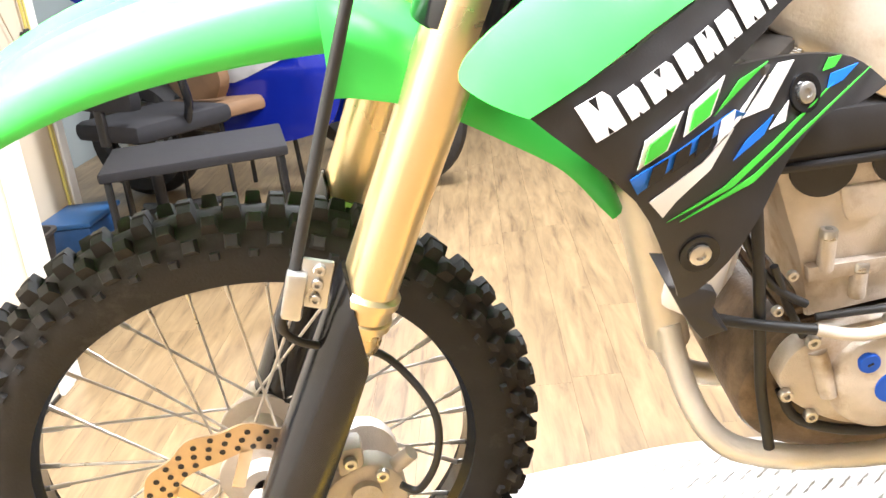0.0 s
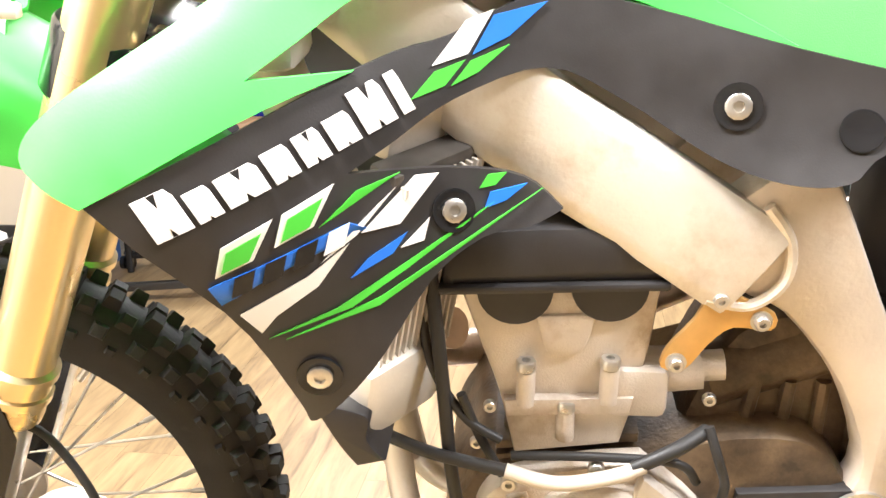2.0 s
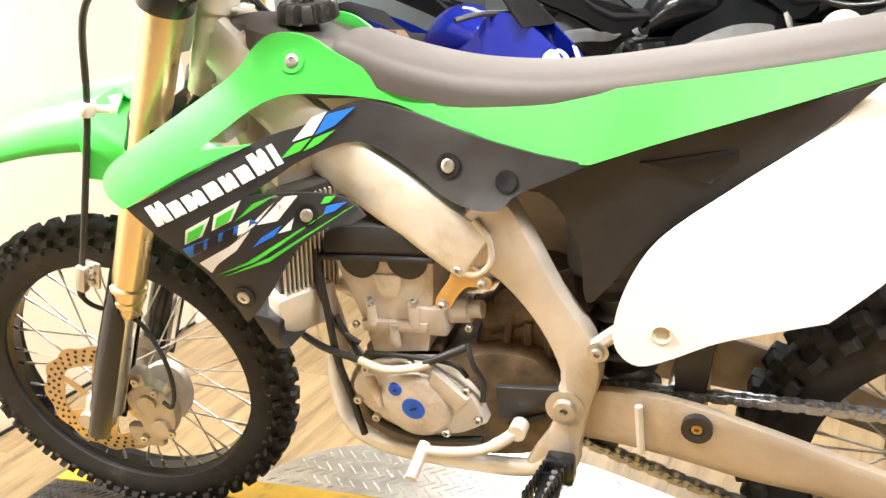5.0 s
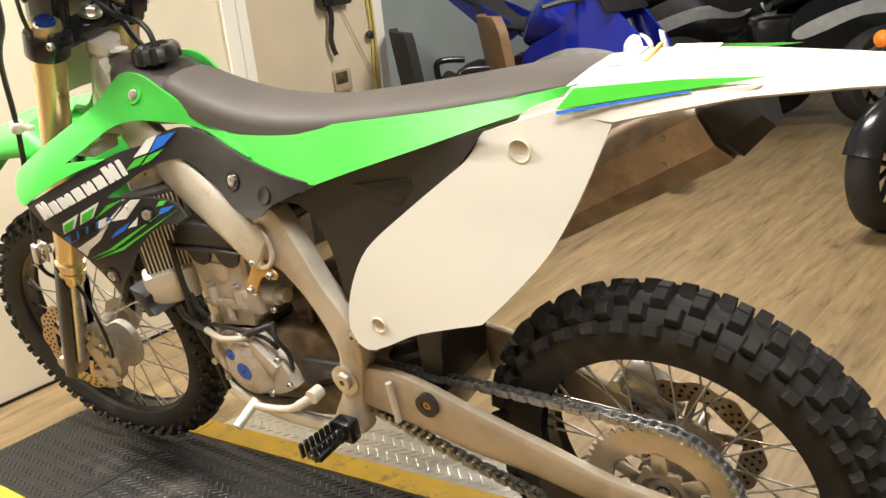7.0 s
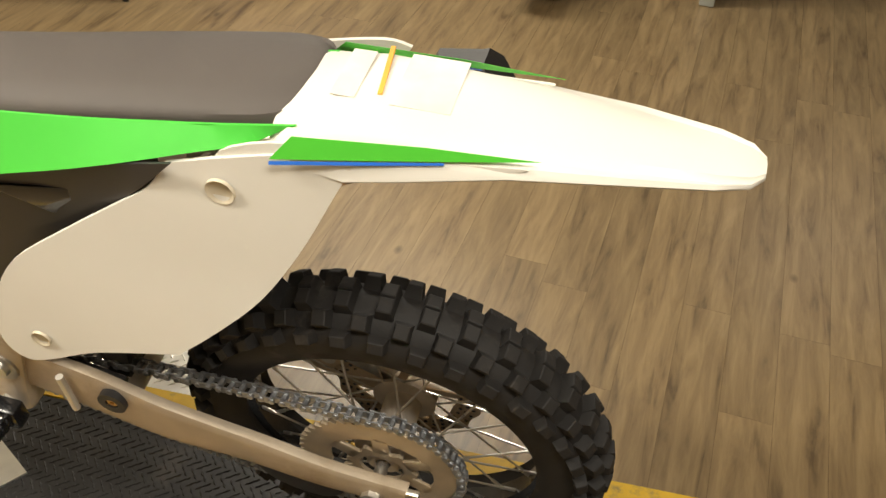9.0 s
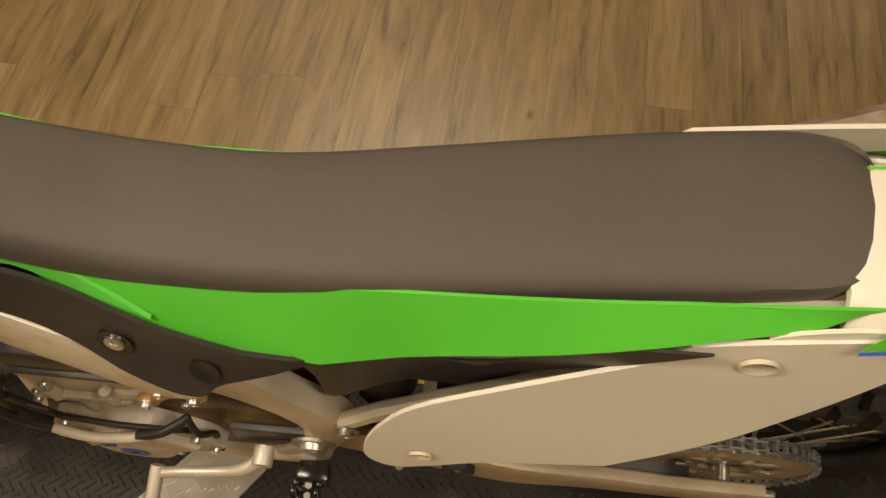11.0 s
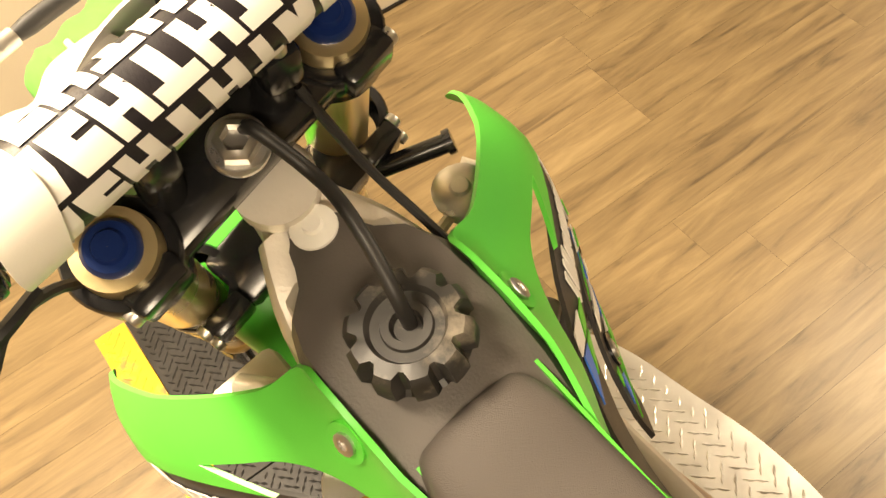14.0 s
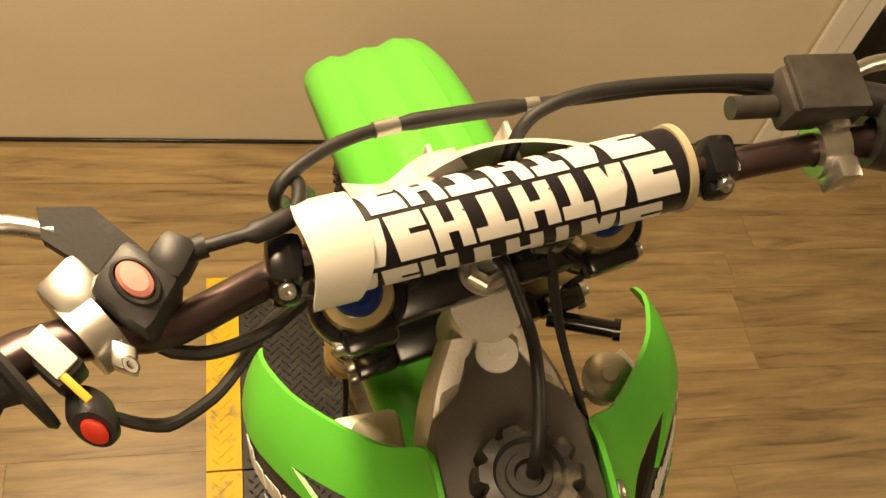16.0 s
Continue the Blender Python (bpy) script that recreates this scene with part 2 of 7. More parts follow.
# ---- room ----
def wood_floor():
    m = bpy.data.materials.new("plank_floor")
    m.use_nodes = True
    nt = m.node_tree
    b = nt.nodes["Principled BSDF"]
    co = nt.nodes.new("ShaderNodeTexCoord")
    info = nt.nodes.new("ShaderNodeNewGeometry")
    mp = nt.nodes.new("ShaderNodeMapping")
    mp.inputs["Scale"].default_value = (14, 1.6, 1)
    off = nt.nodes.new("ShaderNodeVectorMath")
    off.operation = "MULTIPLY_ADD"
    off.inputs[1].default_value = (1, 1, 1)
    nt.links.new(co.outputs["Object"], off.inputs[0])
    sc = nt.nodes.new("ShaderNodeVectorMath")
    sc.operation = "SCALE"
    sc.inputs[0].default_value = (7, 13, 29)
    nt.links.new(info.outputs["Random Per Island"], sc.inputs["Scale"])
    nt.links.new(sc.outputs[0], off.inputs[2])
    nt.links.new(off.outputs[0], mp.inputs["Vector"])
    n = nt.nodes.new("ShaderNodeTexNoise")
    n.inputs["Scale"].default_value, n.inputs["Detail"].default_value, n.inputs["Roughness"].default_value, n.inputs["Distortion"].default_value = 2.2, 9, 0.62, 0.5
    nt.links.new(mp.outputs[0], n.inputs["Vector"])
    r = nt.nodes.new("ShaderNodeValToRGB")
    el = r.color_ramp.elements
    el[0].position, el[0].color = 0.30, (0.125, 0.084, 0.043, 1)
    el[1].position, el[1].color = 0.72, (0.36, 0.258, 0.132, 1)
    e = el.new(0.42)
    e.color = (0.225, 0.155, 0.078, 1)
    e = el.new(0.55)
    e.color = (0.285, 0.20, 0.10, 1)
    nt.links.new(n.outputs["Fac"], r.inputs["Fac"])
    tone = nt.nodes.new("ShaderNodeMapRange")
    tone.inputs[3].default_value, tone.inputs[4].default_value = 0.92, 1.08
    nt.links.new(info.outputs["Random Per Island"], tone.inputs[0])
    mul = nt.nodes.new("ShaderNodeMix")
    mul.data_type, mul.blend_type = "RGBA", "MULTIPLY"
    mul.inputs["Factor"].default_value = 1
    nt.links.new(r.outputs[0], mul.inputs["A"])
    nt.links.new(tone.outputs[0], mul.inputs["B"])
    # knots
    vo = nt.nodes.new("ShaderNodeTexVoronoi")
    vo.inputs["Scale"].default_value = 5.0
    mp2 = nt.nodes.new("ShaderNodeMapping")
    mp2.inputs["Scale"].default_value = (1, 0.6, 1)
    nt.links.new(off.outputs[0], mp2.inputs["Vector"])
    nt.links.new(mp2.outputs[0], vo.inputs["Vector"])
    kr = nt.nodes.new("ShaderNodeMapRange")
    kr.inputs[1].default_value, kr.inputs[2].default_value = 0.02, 0.07
    kr.inputs[3].default_value, kr.inputs[4].default_value = 0.5, 1.0
    nt.links.new(vo.outputs["Distance"], kr.inputs[0])
    mul2 = nt.nodes.new("ShaderNodeMix")
    mul2.data_type, mul2.blend_type = "RGBA", "MULTIPLY"
    mul2.inputs["Factor"].default_value = 1
    nt.links.new(mul.outputs["Result"], mul2.inputs["A"])
    nt.links.new(kr.outputs[0], mul2.inputs["B"])
    nt.links.new(mul2.outputs["Result"], b.inputs["Base Color"])
    b.inputs["Roughness"].default_value = 0.36
    b.inputs["Specular IOR Level"].default_value = 0.6
    bp = nt.nodes.new("ShaderNodeBump")
    bp.inputs["Strength"].default_value, bp.inputs["Distance"].default_value = 0.25, 0.002
    nt.links.new(n.outputs["Fac"], bp.inputs["Height"])
    nt.links.new(bp.outputs[0], b.inputs["Normal"])
    return m


PLANK = wood_floor()
JOINT = surface("floor_joint", (0.12, 0.085, 0.05), 0.7)
bm = bmesh.new()
box(bm, (2.35, 1.2, FLOOR_Z - 0.055), (10.1, 12.9, 0.1))
floor = structure("floor", bm, JOINT, "wood-look plank floor of the showroom", "floor")

# walls: the plain wall ahead of the front wheel, its casing, the recess with the phone, the far walls
def wall(name, pts, material, label):
    bm = bmesh.new()
    flat(bm, pts, FLOOR_Z, CEIL_Z)
    return structure(name, bm, material, label, "wall")


WX = -0.87
TAN = surface("tan_wall", (0.66, 0.56, 0.41), 0.7, vary=0.04, scale=3, bump=0.12, bump_scale=120)
GREYWALL = surface("grey_blue_wall", (0.40, 0.45, 0.45), 0.8, vary=0.05, scale=3, bump=0.1, bump_scale=120)
wall("wall_west", [(WX, -4.9), (WX, 1.305), (WX - 0.22, 1.305), (WX - 0.22, -4.9)], WALL, "cream painted plain wall ahead of the lift")
bm = bmesh.new()
box(bm, (WX - 0.225, 1.3335, (FLOOR_Z + CEIL_Z) / 2), (0.475, 0.055, CEIL_Z - FLOOR_Z), 0.006)
box(bm, (WX + 0.008, 1.27, (FLOOR_Z + CEIL_Z) / 2), (0.014, 0.066, CEIL_Z - FLOOR_Z), 0.003)
structure("trim", bm, WHITE, "white painted casing at the wall's end", "trim")
bm = bmesh.new()
box(bm, (WX + 0.004, -1.87, FLOOR_Z + 0.006), (0.007, 6.2, 0.010), 0.001)
structure("baseboard", bm, GLOSS, "thin dark strip at the wall's foot", "baseboard")
wall("wall_recess", [(-1.35, 1.363), (-1.35, 2.60), (-1.55, 2.60), (-1.55, 1.363)], TAN, "tan wall of the recess with phone and cables")
bm = bmesh.new()
box(bm, (-1.45, 2.636, (FLOOR_Z + CEIL_Z) / 2), (0.24, 0.068, CEIL_Z - FLOOR_Z), 0.006)
structure("trim_2", bm, WHITE, "cream painted corner trim beyond the phone", "trim")
wall("wall_side", [(-2.10, 2.60), (-2.10, 7.4), (-2.30, 7.4), (-2.30, 2.60)], GREYWALL, "grey-blue painted wall behind the chairs")
wall("wall_north", [(-2.30, 7.402), (7.0, 7.402), (7.0, 7.6), (-2.30, 7.6)], GREYWALL, "grey painted far wall of the showroom")
wall("wall_south", [(-1.27, -5.1), (7.0, -5.1), (7.0, -4.902), (-1.27, -4.902)], WALL, "cream painted plain wall")
wall("wall_east", [(7.002, -5.1), (7.2, -5.1), (7.2, 7.6), (7.002, 7.6)], WALL, "cream painted plain wall")
bm = bmesh.new()
box(bm, (2.35, 1.2, CEIL_Z + 0.05), (10.1, 13, 0.1))
structure("ceiling", bm, surface("ceiling_tile", (0.75, 0.73, 0.68), 0.9), "off-white suspended ceiling", "ceiling")

# planks, laid along y
bm = bmesh.new()
rng = random.Random(4)
w = 0.121
for i in range(-20, 58):
    x0 = i * w
    y, y1 = -4.9, -4.9 + 0.2 + rng.random()
    while y < 7.4:
        g = 0.0004
        bm.faces.new([bm.verts.new(p) for p in ((x0 + g, y + g, FLOOR_Z), (x0 + w - g, y + g, FLOOR_Z), (x0 + w - g, y1 - g, FLOOR_Z), (x0 + g, y1 - g, FLOOR_Z))])
        y, y1 = y1, min(y1 + 1.22, 7.4)
planks = part("planks", bm, PLANK, floor, smooth=0)
tagged(planks, "worn oak-look planks", "", kind="stuff")

# ---- lift table under the motorcycle ----
lift = thing("lift_table", "black lift table with yellow edge strips and tread mat", "lift table")


def left_edge(x):
    return -0.345 - 0.004 * x


def right_edge(x):
    return 0.128 + 0.098 * x


def lugs(bm, x0, x1, lo, hi, z, pitch, ln, wd, h, within=None):
    """Raised diamond bars in two alternating directions."""
    i = 0
    x = x0
    while x < x1:
        y = lo(x) + pitch * (0.5 if i % 2 else 1.0)
        k = 0
        while y < hi(x) - pitch * 0.4:
            a = radians(45 if (i + k) % 2 else -45)
            if within and not inside(x, y, within):
                y += pitch
                k += 1
                continue
            c, s = math.cos(a), math.sin(a)
            v = [bm.verts.new((x + c * p - s * q, y + s * p + c * q, z + r)) for p, q, r in ((-ln, 0, 0), (0, -wd, 0), (ln, 0, 0), (0, wd, 0), (-ln * 0.55, 0, h), (ln * 0.55, 0, h))]
            for f in ((0, 1, 5, 4), (1, 2, 5), (2, 3, 4, 5), (3, 0, 4)):
                bm.faces.new([v[j] for j in f])
            y += pitch
            k += 1
        x += pitch * 0.5
        i += 1


def ramped(bm):
    """The front section slopes down towards its end."""
    for v in bm.verts:
        v.co.z -= 0.03 * max(0.0, 0.10 - v.co.x)
    return bm


for x0, x1 in ((-0.36, 0.098), (0.102, 2.25)):
    bm = bmesh.new()
    flat(bm, [(x0, left_edge(x0) + 0.069), (x1, left_edge(x1) + 0.069), (x1, right_edge(x1) - 0.001), (x0, right_edge(x0) - 0.001)], -0.02, 0.0)
    m = part("mat", ramped(bm), MAT, lift, "black tread-patterned rubber mat", smooth=0)
    bm = bmesh.new()
    lugs(bm, x0 + 0.012, x1 - 0.01, lambda x: left_edge(x) + 0.072, right_edge, 0.0, 0.021, 0.0085, 0.0030, 0.0024)
    tagged(part("tread_relief", ramped(bm), MAT, m, smooth=0), "raised diamond bars", "", kind="stuff")
    bm = bmesh.new()
    flat(bm, [(x0, left_edge(x0)), (x1, left_edge(x1)), (x1, left_edge(x1) + 0.067), (x0, left_edge(x0) + 0.067)], -0.02, 0.002)
    e = part("edge_strip", ramped(bm), YELLOW, lift, "worn yellow painted edge strip", smooth=0)
    bm = bmesh.new()
    lugs(bm, x0 + 0.012, x1 - 0.01, lambda x: left_edge(x) + 0.004, lambda x: left_edge(x) + 0.066, 0.002, 0.026, 0.011, 0.0028, 0.0016)
    tagged(part("strip_relief", ramped(bm), YELLOW, e, smooth=0), "raised diamond bars", "", kind="stuff")
    bm = bmesh.new()
    flat(bm, [(x0, right_edge(x0) + 0.001), (x1, right_edge(x1) + 0.001), (x1, right_edge(x1) + 0.073), (x0, right_edge(x0) + 0.073)], -0.02, 0.002)
    part("edge_strip", ramped(bm), YELLOW, lift, "worn yellow painted edge strip", smooth=0)
bm = bmesh.new()
arc = curve([(0.12, 0.216), (0.12, 0.216), (0.14, 0.30), (0.21, 0.40), (0.325, 0.462), (0.47, 0.495), (0.62, 0.525), (0.78, 0.525), (0.92, 0.485), (1.06, 0.43), (1.16, 0.36), (1.18, 0.319), (1.18, 0.319)], 5)
flat(bm, [(p.x, p.y) for p in arc], -0.014, -0.003)
sp = part("side_plate", bm, TREAD, lift, "bright aluminium tread plate wing", smooth=0)
bm = bmesh.new()
lugs(bm, 0.14, 1.22, lambda x: right_edge(x) + 0.082, lambda x: 0.56, -0.003, 0.030, 0.012, 0.0035, 0.0018, [(0.03 + 0.95 * p.x, 0.95 * p.y + 0.01) for p in arc])
tagged(part("plate_relief", bm, TREAD, sp, smooth=0), "raised diamond bars", "", kind="stuff")
bm = bmesh.new()
lathe(bm, [(0, 0.018), (0.002, 0.018), (0.002, 0.022), (0, 0.022)], (0.80, 0.44, -0.003), (0, 0, 1), 28)
part("plate_ring", bm, STEEL, sp, "stamped ring")
bm = bmesh.new()
flat(bm, [(0.12, left_edge(0.12) + 0.01), (2.2, left_edge(2.2) + 0.01), (2.2, right_edge(2.2) + 0.03), (0.12, right_edge(0.12) + 0.03)], -0.075, -0.0205)
part("deck_frame", bm, BLACK, lift, smooth=0)
bm = bmesh.new()
box(bm, (0.9, -0.08, (FLOOR_Z - 0.075) / 2), (2.0, 0.36, -0.0755 - FLOOR_Z), 0.005)
part("base", bm, BLACK, lift)
bm = bmesh.new()
rod(bm, (0.42, 0.42, FLOOR_Z), (0.42, 0.42, -0.0145), 0.02)
rod(bm, (0.95, 0.38, FLOOR_Z), (0.95, 0.38, -0.0145), 0.02)
loose("plate_support", bm, BLACK, lift)
pl = thing("steel_plate", "square of bright tread plate lying on the mat", "metal plate")
bm = bmesh.new()
flat(bm, [(0.590, -0.068), (0.690, 0.075), (0.80, 0.02), (0.70, -0.145)], 0.0005, 0.005)
sh = part("sheet", bm, TREAD, pl, smooth=0)
bm = bmesh.new()
lugs(bm, 0.575, 0.76, lambda x: -0.055 - max(0, min(x, 0.69) - 0.54) * 0.4 + max(0, x - 0.69) * 1.2, lambda x: 0.075 - max(0, 0.64 - x) * 1.3 - max(0, x - 0.64) * 0.5, 0.005, 0.028, 0.011, 0.003, 0.0018, [(0.603, -0.066), (0.69, 0.06), (0.787, 0.016), (0.70, -0.128)])
tagged(part("sheet_relief", bm, TREAD, sh, smooth=0), "raised diamond bars", "", kind="stuff")
bm = bmesh.new()
bolt(bm, (0.608, -0.062, 0.005), (0, 0, 1), 0.008, 0.006)
part("bolt", bm, STEEL, pl)

# ---- motorcycle ----
LEAN, YAW, PITCH = 8.6, 3.1, 1.7
bike = thing("motorcycle", "green, black and white motocross motorcycle leaning on the lift", "motorcycle", pose(0, 0.05, 0.004, 0, 0, YAW) @ pose(0, 0, 0, LEAN) @ pose(0, 0, 0, 0, PITCH))
BLUE = surface("blue_vinyl", (0.03, 0.17, 0.70), 0.35, vary=0.05)
DECAL_W = surface("white_vinyl", (0.82, 0.80, 0.76), 0.35, vary=0.03)
DECAL_G = surface("green_vinyl_print", (0.09, 0.55, 0.04), 0.35, vary=0.05)
BLUECAP = surface("blue_anodised", (0.015, 0.10, 0.62), 0.3, 0.3, vary=0.08)
BRASS = surface("plated_bracket", (0.68, 0.44, 0.16), 0.35, 0.8, vary=0.2, scale=25)
BAR = surface("bronze_bar", (0.11, 0.075, 0.075), 0.3, 0.8, vary=0.1)
HOSE = surface("rubber_hose", (0.02, 0.019, 0.018), 0.5, vary=0.2)
FIN = surface("radiator_fins", (0.10, 0.09, 0.08), 0.5, 0.6, vary=0.2, scale=60)
SILENCER = surface("silencer_metal", (0.66, 0.54, 0.45), 0.4, 0.8, vary=0.2, scale=18, dirt=(0.42, 0.31, 0.23), dirt_amount=0.45, dirt_scale=14, bump=0.2)
CHAIN = surface("chain_steel", (0.42, 0.43, 0.45), 0.38, 0.9, vary=0.2, scale=60)
DISC = surface("brake_disc", (0.52, 0.40, 0.26), 0.3, 0.9, vary=0.1)
RED = surface("red_plastic", (0.75, 0.05, 0.03), 0.4)
PINK = surface("faded_red_plastic", (0.70, 0.25, 0.22), 0.5)
ORANGE = surface("orange_print", (0.85, 0.42, 0.05), 0.5)
CLEAR = surface("plate_white", (0.86, 0.84, 0.78), 0.45, vary=0.02)


def body_y(x, z):
    """Left-hand skin of the shrouds and tank, bowed outwards towards the front."""
    a, b = x - 0.5, z - 0.85
    y = -0.177 + 0.57 * a + 0.253 * b + 0.088 * a * a + 0.411 * a * b + 1.127 * b * b - 6.626 * a ** 3 + 1.086 * a * a * b - 15.368 * a * b * b + 1.744 * b ** 3 + 9.611 * a ** 4 - 0.697 * b ** 4
    y += 0.09 * max(0.0, z - 0.90) - 0.019 * min(1.0, max(0.0, (x - 0.62) / 0.16)) * min(1.0, max(0.0, (0.97 - z) / 0.05)) - 0.012 * min(1.0, max(0.0, (0.34 - x) / 0.06))
    return min(-0.066, max(-0.245, y))


SPREAD = ("upper_shroud", "lower_shroud", "wordmark_shape", "graphic_block", "graphic_stripe", "graphic_bar")


def spread(x):
    """The right-hand shroud stands a little further out in front and lies closer behind."""
    return 0.002 + 0.004 * min(1, max(0, (0.58 - x) / 0.2)) - 0.030 * min(1, max(0, (x - 0.62) / 0.14))


def both(name, make, material, label="", parent=None):
    """The same part on the left and, mirrored, on the right."""
    obs = []
    for side in (0, 1):
        bm = bmesh.new()
        make(bm)
        if side and name in SPREAD:
            for v in bm.verts:
                v.co.y -= spread(v.co.x)
        if side and name == "number_plate":
            for v in bm.verts:
                v.co.y -= 0.036
        obs.append(part(name, flip(bm) if side else bm, material, parent[side] if parent else bike, label))
    return obs


def outline(pts, n=4):
    return [(p.x, p.y) for p in curve([(a, b, 0) for a, b in pts], n, True)]


UPPER = [(0.277, 0.871), (0.305, 0.902), (0.392, 0.956), (0.464, 1.004), (0.488, 1.037), (0.522, 1.053), (0.577, 1.047), (0.628, 1.014), (0.711, 0.976), (0.825, 0.920), (0.825, 0.920), (0.748, 0.936),
         (0.683, 0.956), (0.609, 0.969), (0.549, 0.974), (0.506, 0.963), (0.465, 0.936), (0.434, 0.916), (0.434, 0.916), (0.503, 0.915), (0.503, 0.915), (0.426, 0.889), (0.326, 0.839), (0.326, 0.839), (0.29, 0.855)]
LOWER = [(0.326, 0.839), (0.326, 0.839), (0.503, 0.915), (0.568, 0.931), (0.618, 0.952), (0.661, 0.956), (0.727, 0.943), (0.825, 0.92), (0.981, 0.889), (0.981, 0.889), (0.890, 0.852), (0.862, 0.830), (0.817, 0.827), (0.765, 0.842),
         (0.698, 0.88), (0.641, 0.904), (0.572, 0.887), (0.528, 0.862), (0.499, 0.846), (0.499, 0.846), (0.57, 0.839), (0.625, 0.826), (0.656, 0.802), (0.656, 0.802), (0.63, 0.790), (0.595, 0.785), (0.557, 0.758), (0.513, 0.692), (0.465, 0.641), (0.453, 0.661), (0.412, 0.754)]
uppers = both("upper_shroud", lambda bm: sheet(bm, outline(UPPER), lambda x, z: body_y(x, z) - 0.005 + 0.013 * min(1, max(0, x - 0.60) * 10), 0.005, 0.02), GREEN, "bright green plastic shroud")
lowers = both("lower_shroud", lambda bm: sheet(bm, outline(LOWER), body_y, 0.005, 0.02), BLACK, "black plastic shroud with vinyl graphics")


def decal(name, pts, material, lift=0.003, smooth=False):
    o = outline(pts) if smooth else pts
    both(name, lambda bm: sheet(bm, o, lambda x, z: body_y(x, z) - lift, 0.0015, 0.02), material, "", lowers)


def along(u, v):
    """Slanted field of the wordmark: u along it, v up it."""
    return (0.376 + 0.175 * u - 0.016 * v, 0.814 + 0.073 * u + 0.029 * v)


u = 0.0
for wd, hi, notch in ((0.155, 1.0, 0.5), (0.10, 0.72, 0.3), (0.155, 0.70, 0.55), (0.10, 0.72, 0.3), (0.10, 0.72, 0.5), (0.10, 0.72, 0.3), (0.125, 1.0, 0.45), (0.055, 0.98, 0.0)):
    a, b = u + 0.006, u + wd - 0.006
    shape = [along(a, 0), along(a + (b - a) * 0.42, 0)]
    if notch:
        shape += [along(a + (b - a) * 0.5, hi * notch * 0.45), along(a + (b - a) * 0.6, 0)]
    shape += [along(b, 0), along(b, hi * 0.8), along(b - (b - a) * 0.12, hi)]
    if notch > 0.4:
        shape += [along(a + (b - a) * 0.66, hi), along(a + (b - a) * 0.52, hi * 0.62), along(a + (b - a) * 0.4, hi)]
    shape += [along(a, hi)]
    decal("wordmark_shape", shape, DECAL_W)
    u += wd + 0.012
# slanted blocks behind the wordmark
decal("graphic_block", [(0.556, 0.912), (0.580, 0.941), (0.600, 0.947), (0.582, 0.918)], DECAL_W)
decal("graphic_block", [(0.585, 0.917), (0.600, 0.943), (0.640, 0.951), (0.612, 0.928)], BLUE)
decal("graphic_block", [(0.542, 0.891), (0.558, 0.908), (0.580, 0.914), (0.566, 0.898)], DECAL_G)
decal("graphic_block", [(0.570, 0.897), (0.584, 0.913), (0.612, 0.922), (0.590, 0.905)], DECAL_G)
# lower band: blue, white and green stripes with two rows of slanted bars
decal("graphic_stripe", [(0.412, 0.762), (0.405, 0.777), (0.500, 0.812), (0.512, 0.806)], BLUE)
for k in range(4):
    x0, z0 = 0.420 + 0.021 * k, 0.768 + 0.0078 * k
    decal("graphic_bar", [(x0, z0), (x0 + 0.004, z0 + 0.016), (x0 + 0.018, z0 + 0.021), (x0 + 0.014, z0 + 0.005)], GLOSS if k < 3 else DECAL_W, 0.005)
for k in range(2):
    x0, z0 = 0.411 + 0.040 * k, 0.785 + 0.018 * k
    decal("graphic_bar", [(x0, z0), (x0 + 0.006, z0 + 0.023), (x0 + 0.040, z0 + 0.039), (x0 + 0.026, z0 + 0.011)], DECAL_W, 0.004)
    decal("graphic_bar", [(x0 + 0.005, z0 + 0.004), (x0 + 0.010, z0 + 0.020), (x0 + 0.033, z0 + 0.031), (x0 + 0.024, z0 + 0.012)], DECAL_G, 0.006)
decal("graphic_stripe", [(0.436, 0.734), (0.423, 0.752), (0.470, 0.776), (0.500, 0.797), (0.478, 0.768), (0.448, 0.748)], DECAL_W)
decal("graphic_stripe", [(0.508, 0.803), (0.545, 0.838), (0.562, 0.837), (0.535, 0.805)], DECAL_W)
decal("graphic_stripe", [(0.480, 0.785), (0.505, 0.802), (0.532, 0.832), (0.520, 0.822)], DECAL_W)
decal("graphic_stripe", [(0.440, 0.728), (0.490, 0.748), (0.540, 0.776), (0.610, 0.815), (0.540, 0.771), (0.500, 0.747)], DECAL_G)
decal("graphic_stripe", [(0.452, 0.726), (0.520, 0.746), (0.640, 0.818), (0.520, 0.752)], DECAL_G)
decal("graphic_stripe", [(0.492, 0.822), (0.535, 0.842), (0.505, 0.834)], DECAL_G)
decal("graphic_stripe", [(0.480, 0.812), (0.530, 0.840), (0.500, 0.829)], DECAL_G)
decal("graphic_block", [(0.500, 0.770), (0.512, 0.783), (0.540, 0.798), (0.530, 0.784)], BLUE)
decal("graphic_block", [(0.535, 0.787), (0.556, 0.806), (0.552, 0.790)], DECAL_W)
decal("graphic_block", [(0.596, 0.807), (0.600, 0.818), (0.628, 0.822), (0.612, 0.811)], BLUE)
decal("graphic_block", [(0.592, 0.822), (0.598, 0.831), (0.612, 0.831), (0.604, 0.823)], DECAL_G)


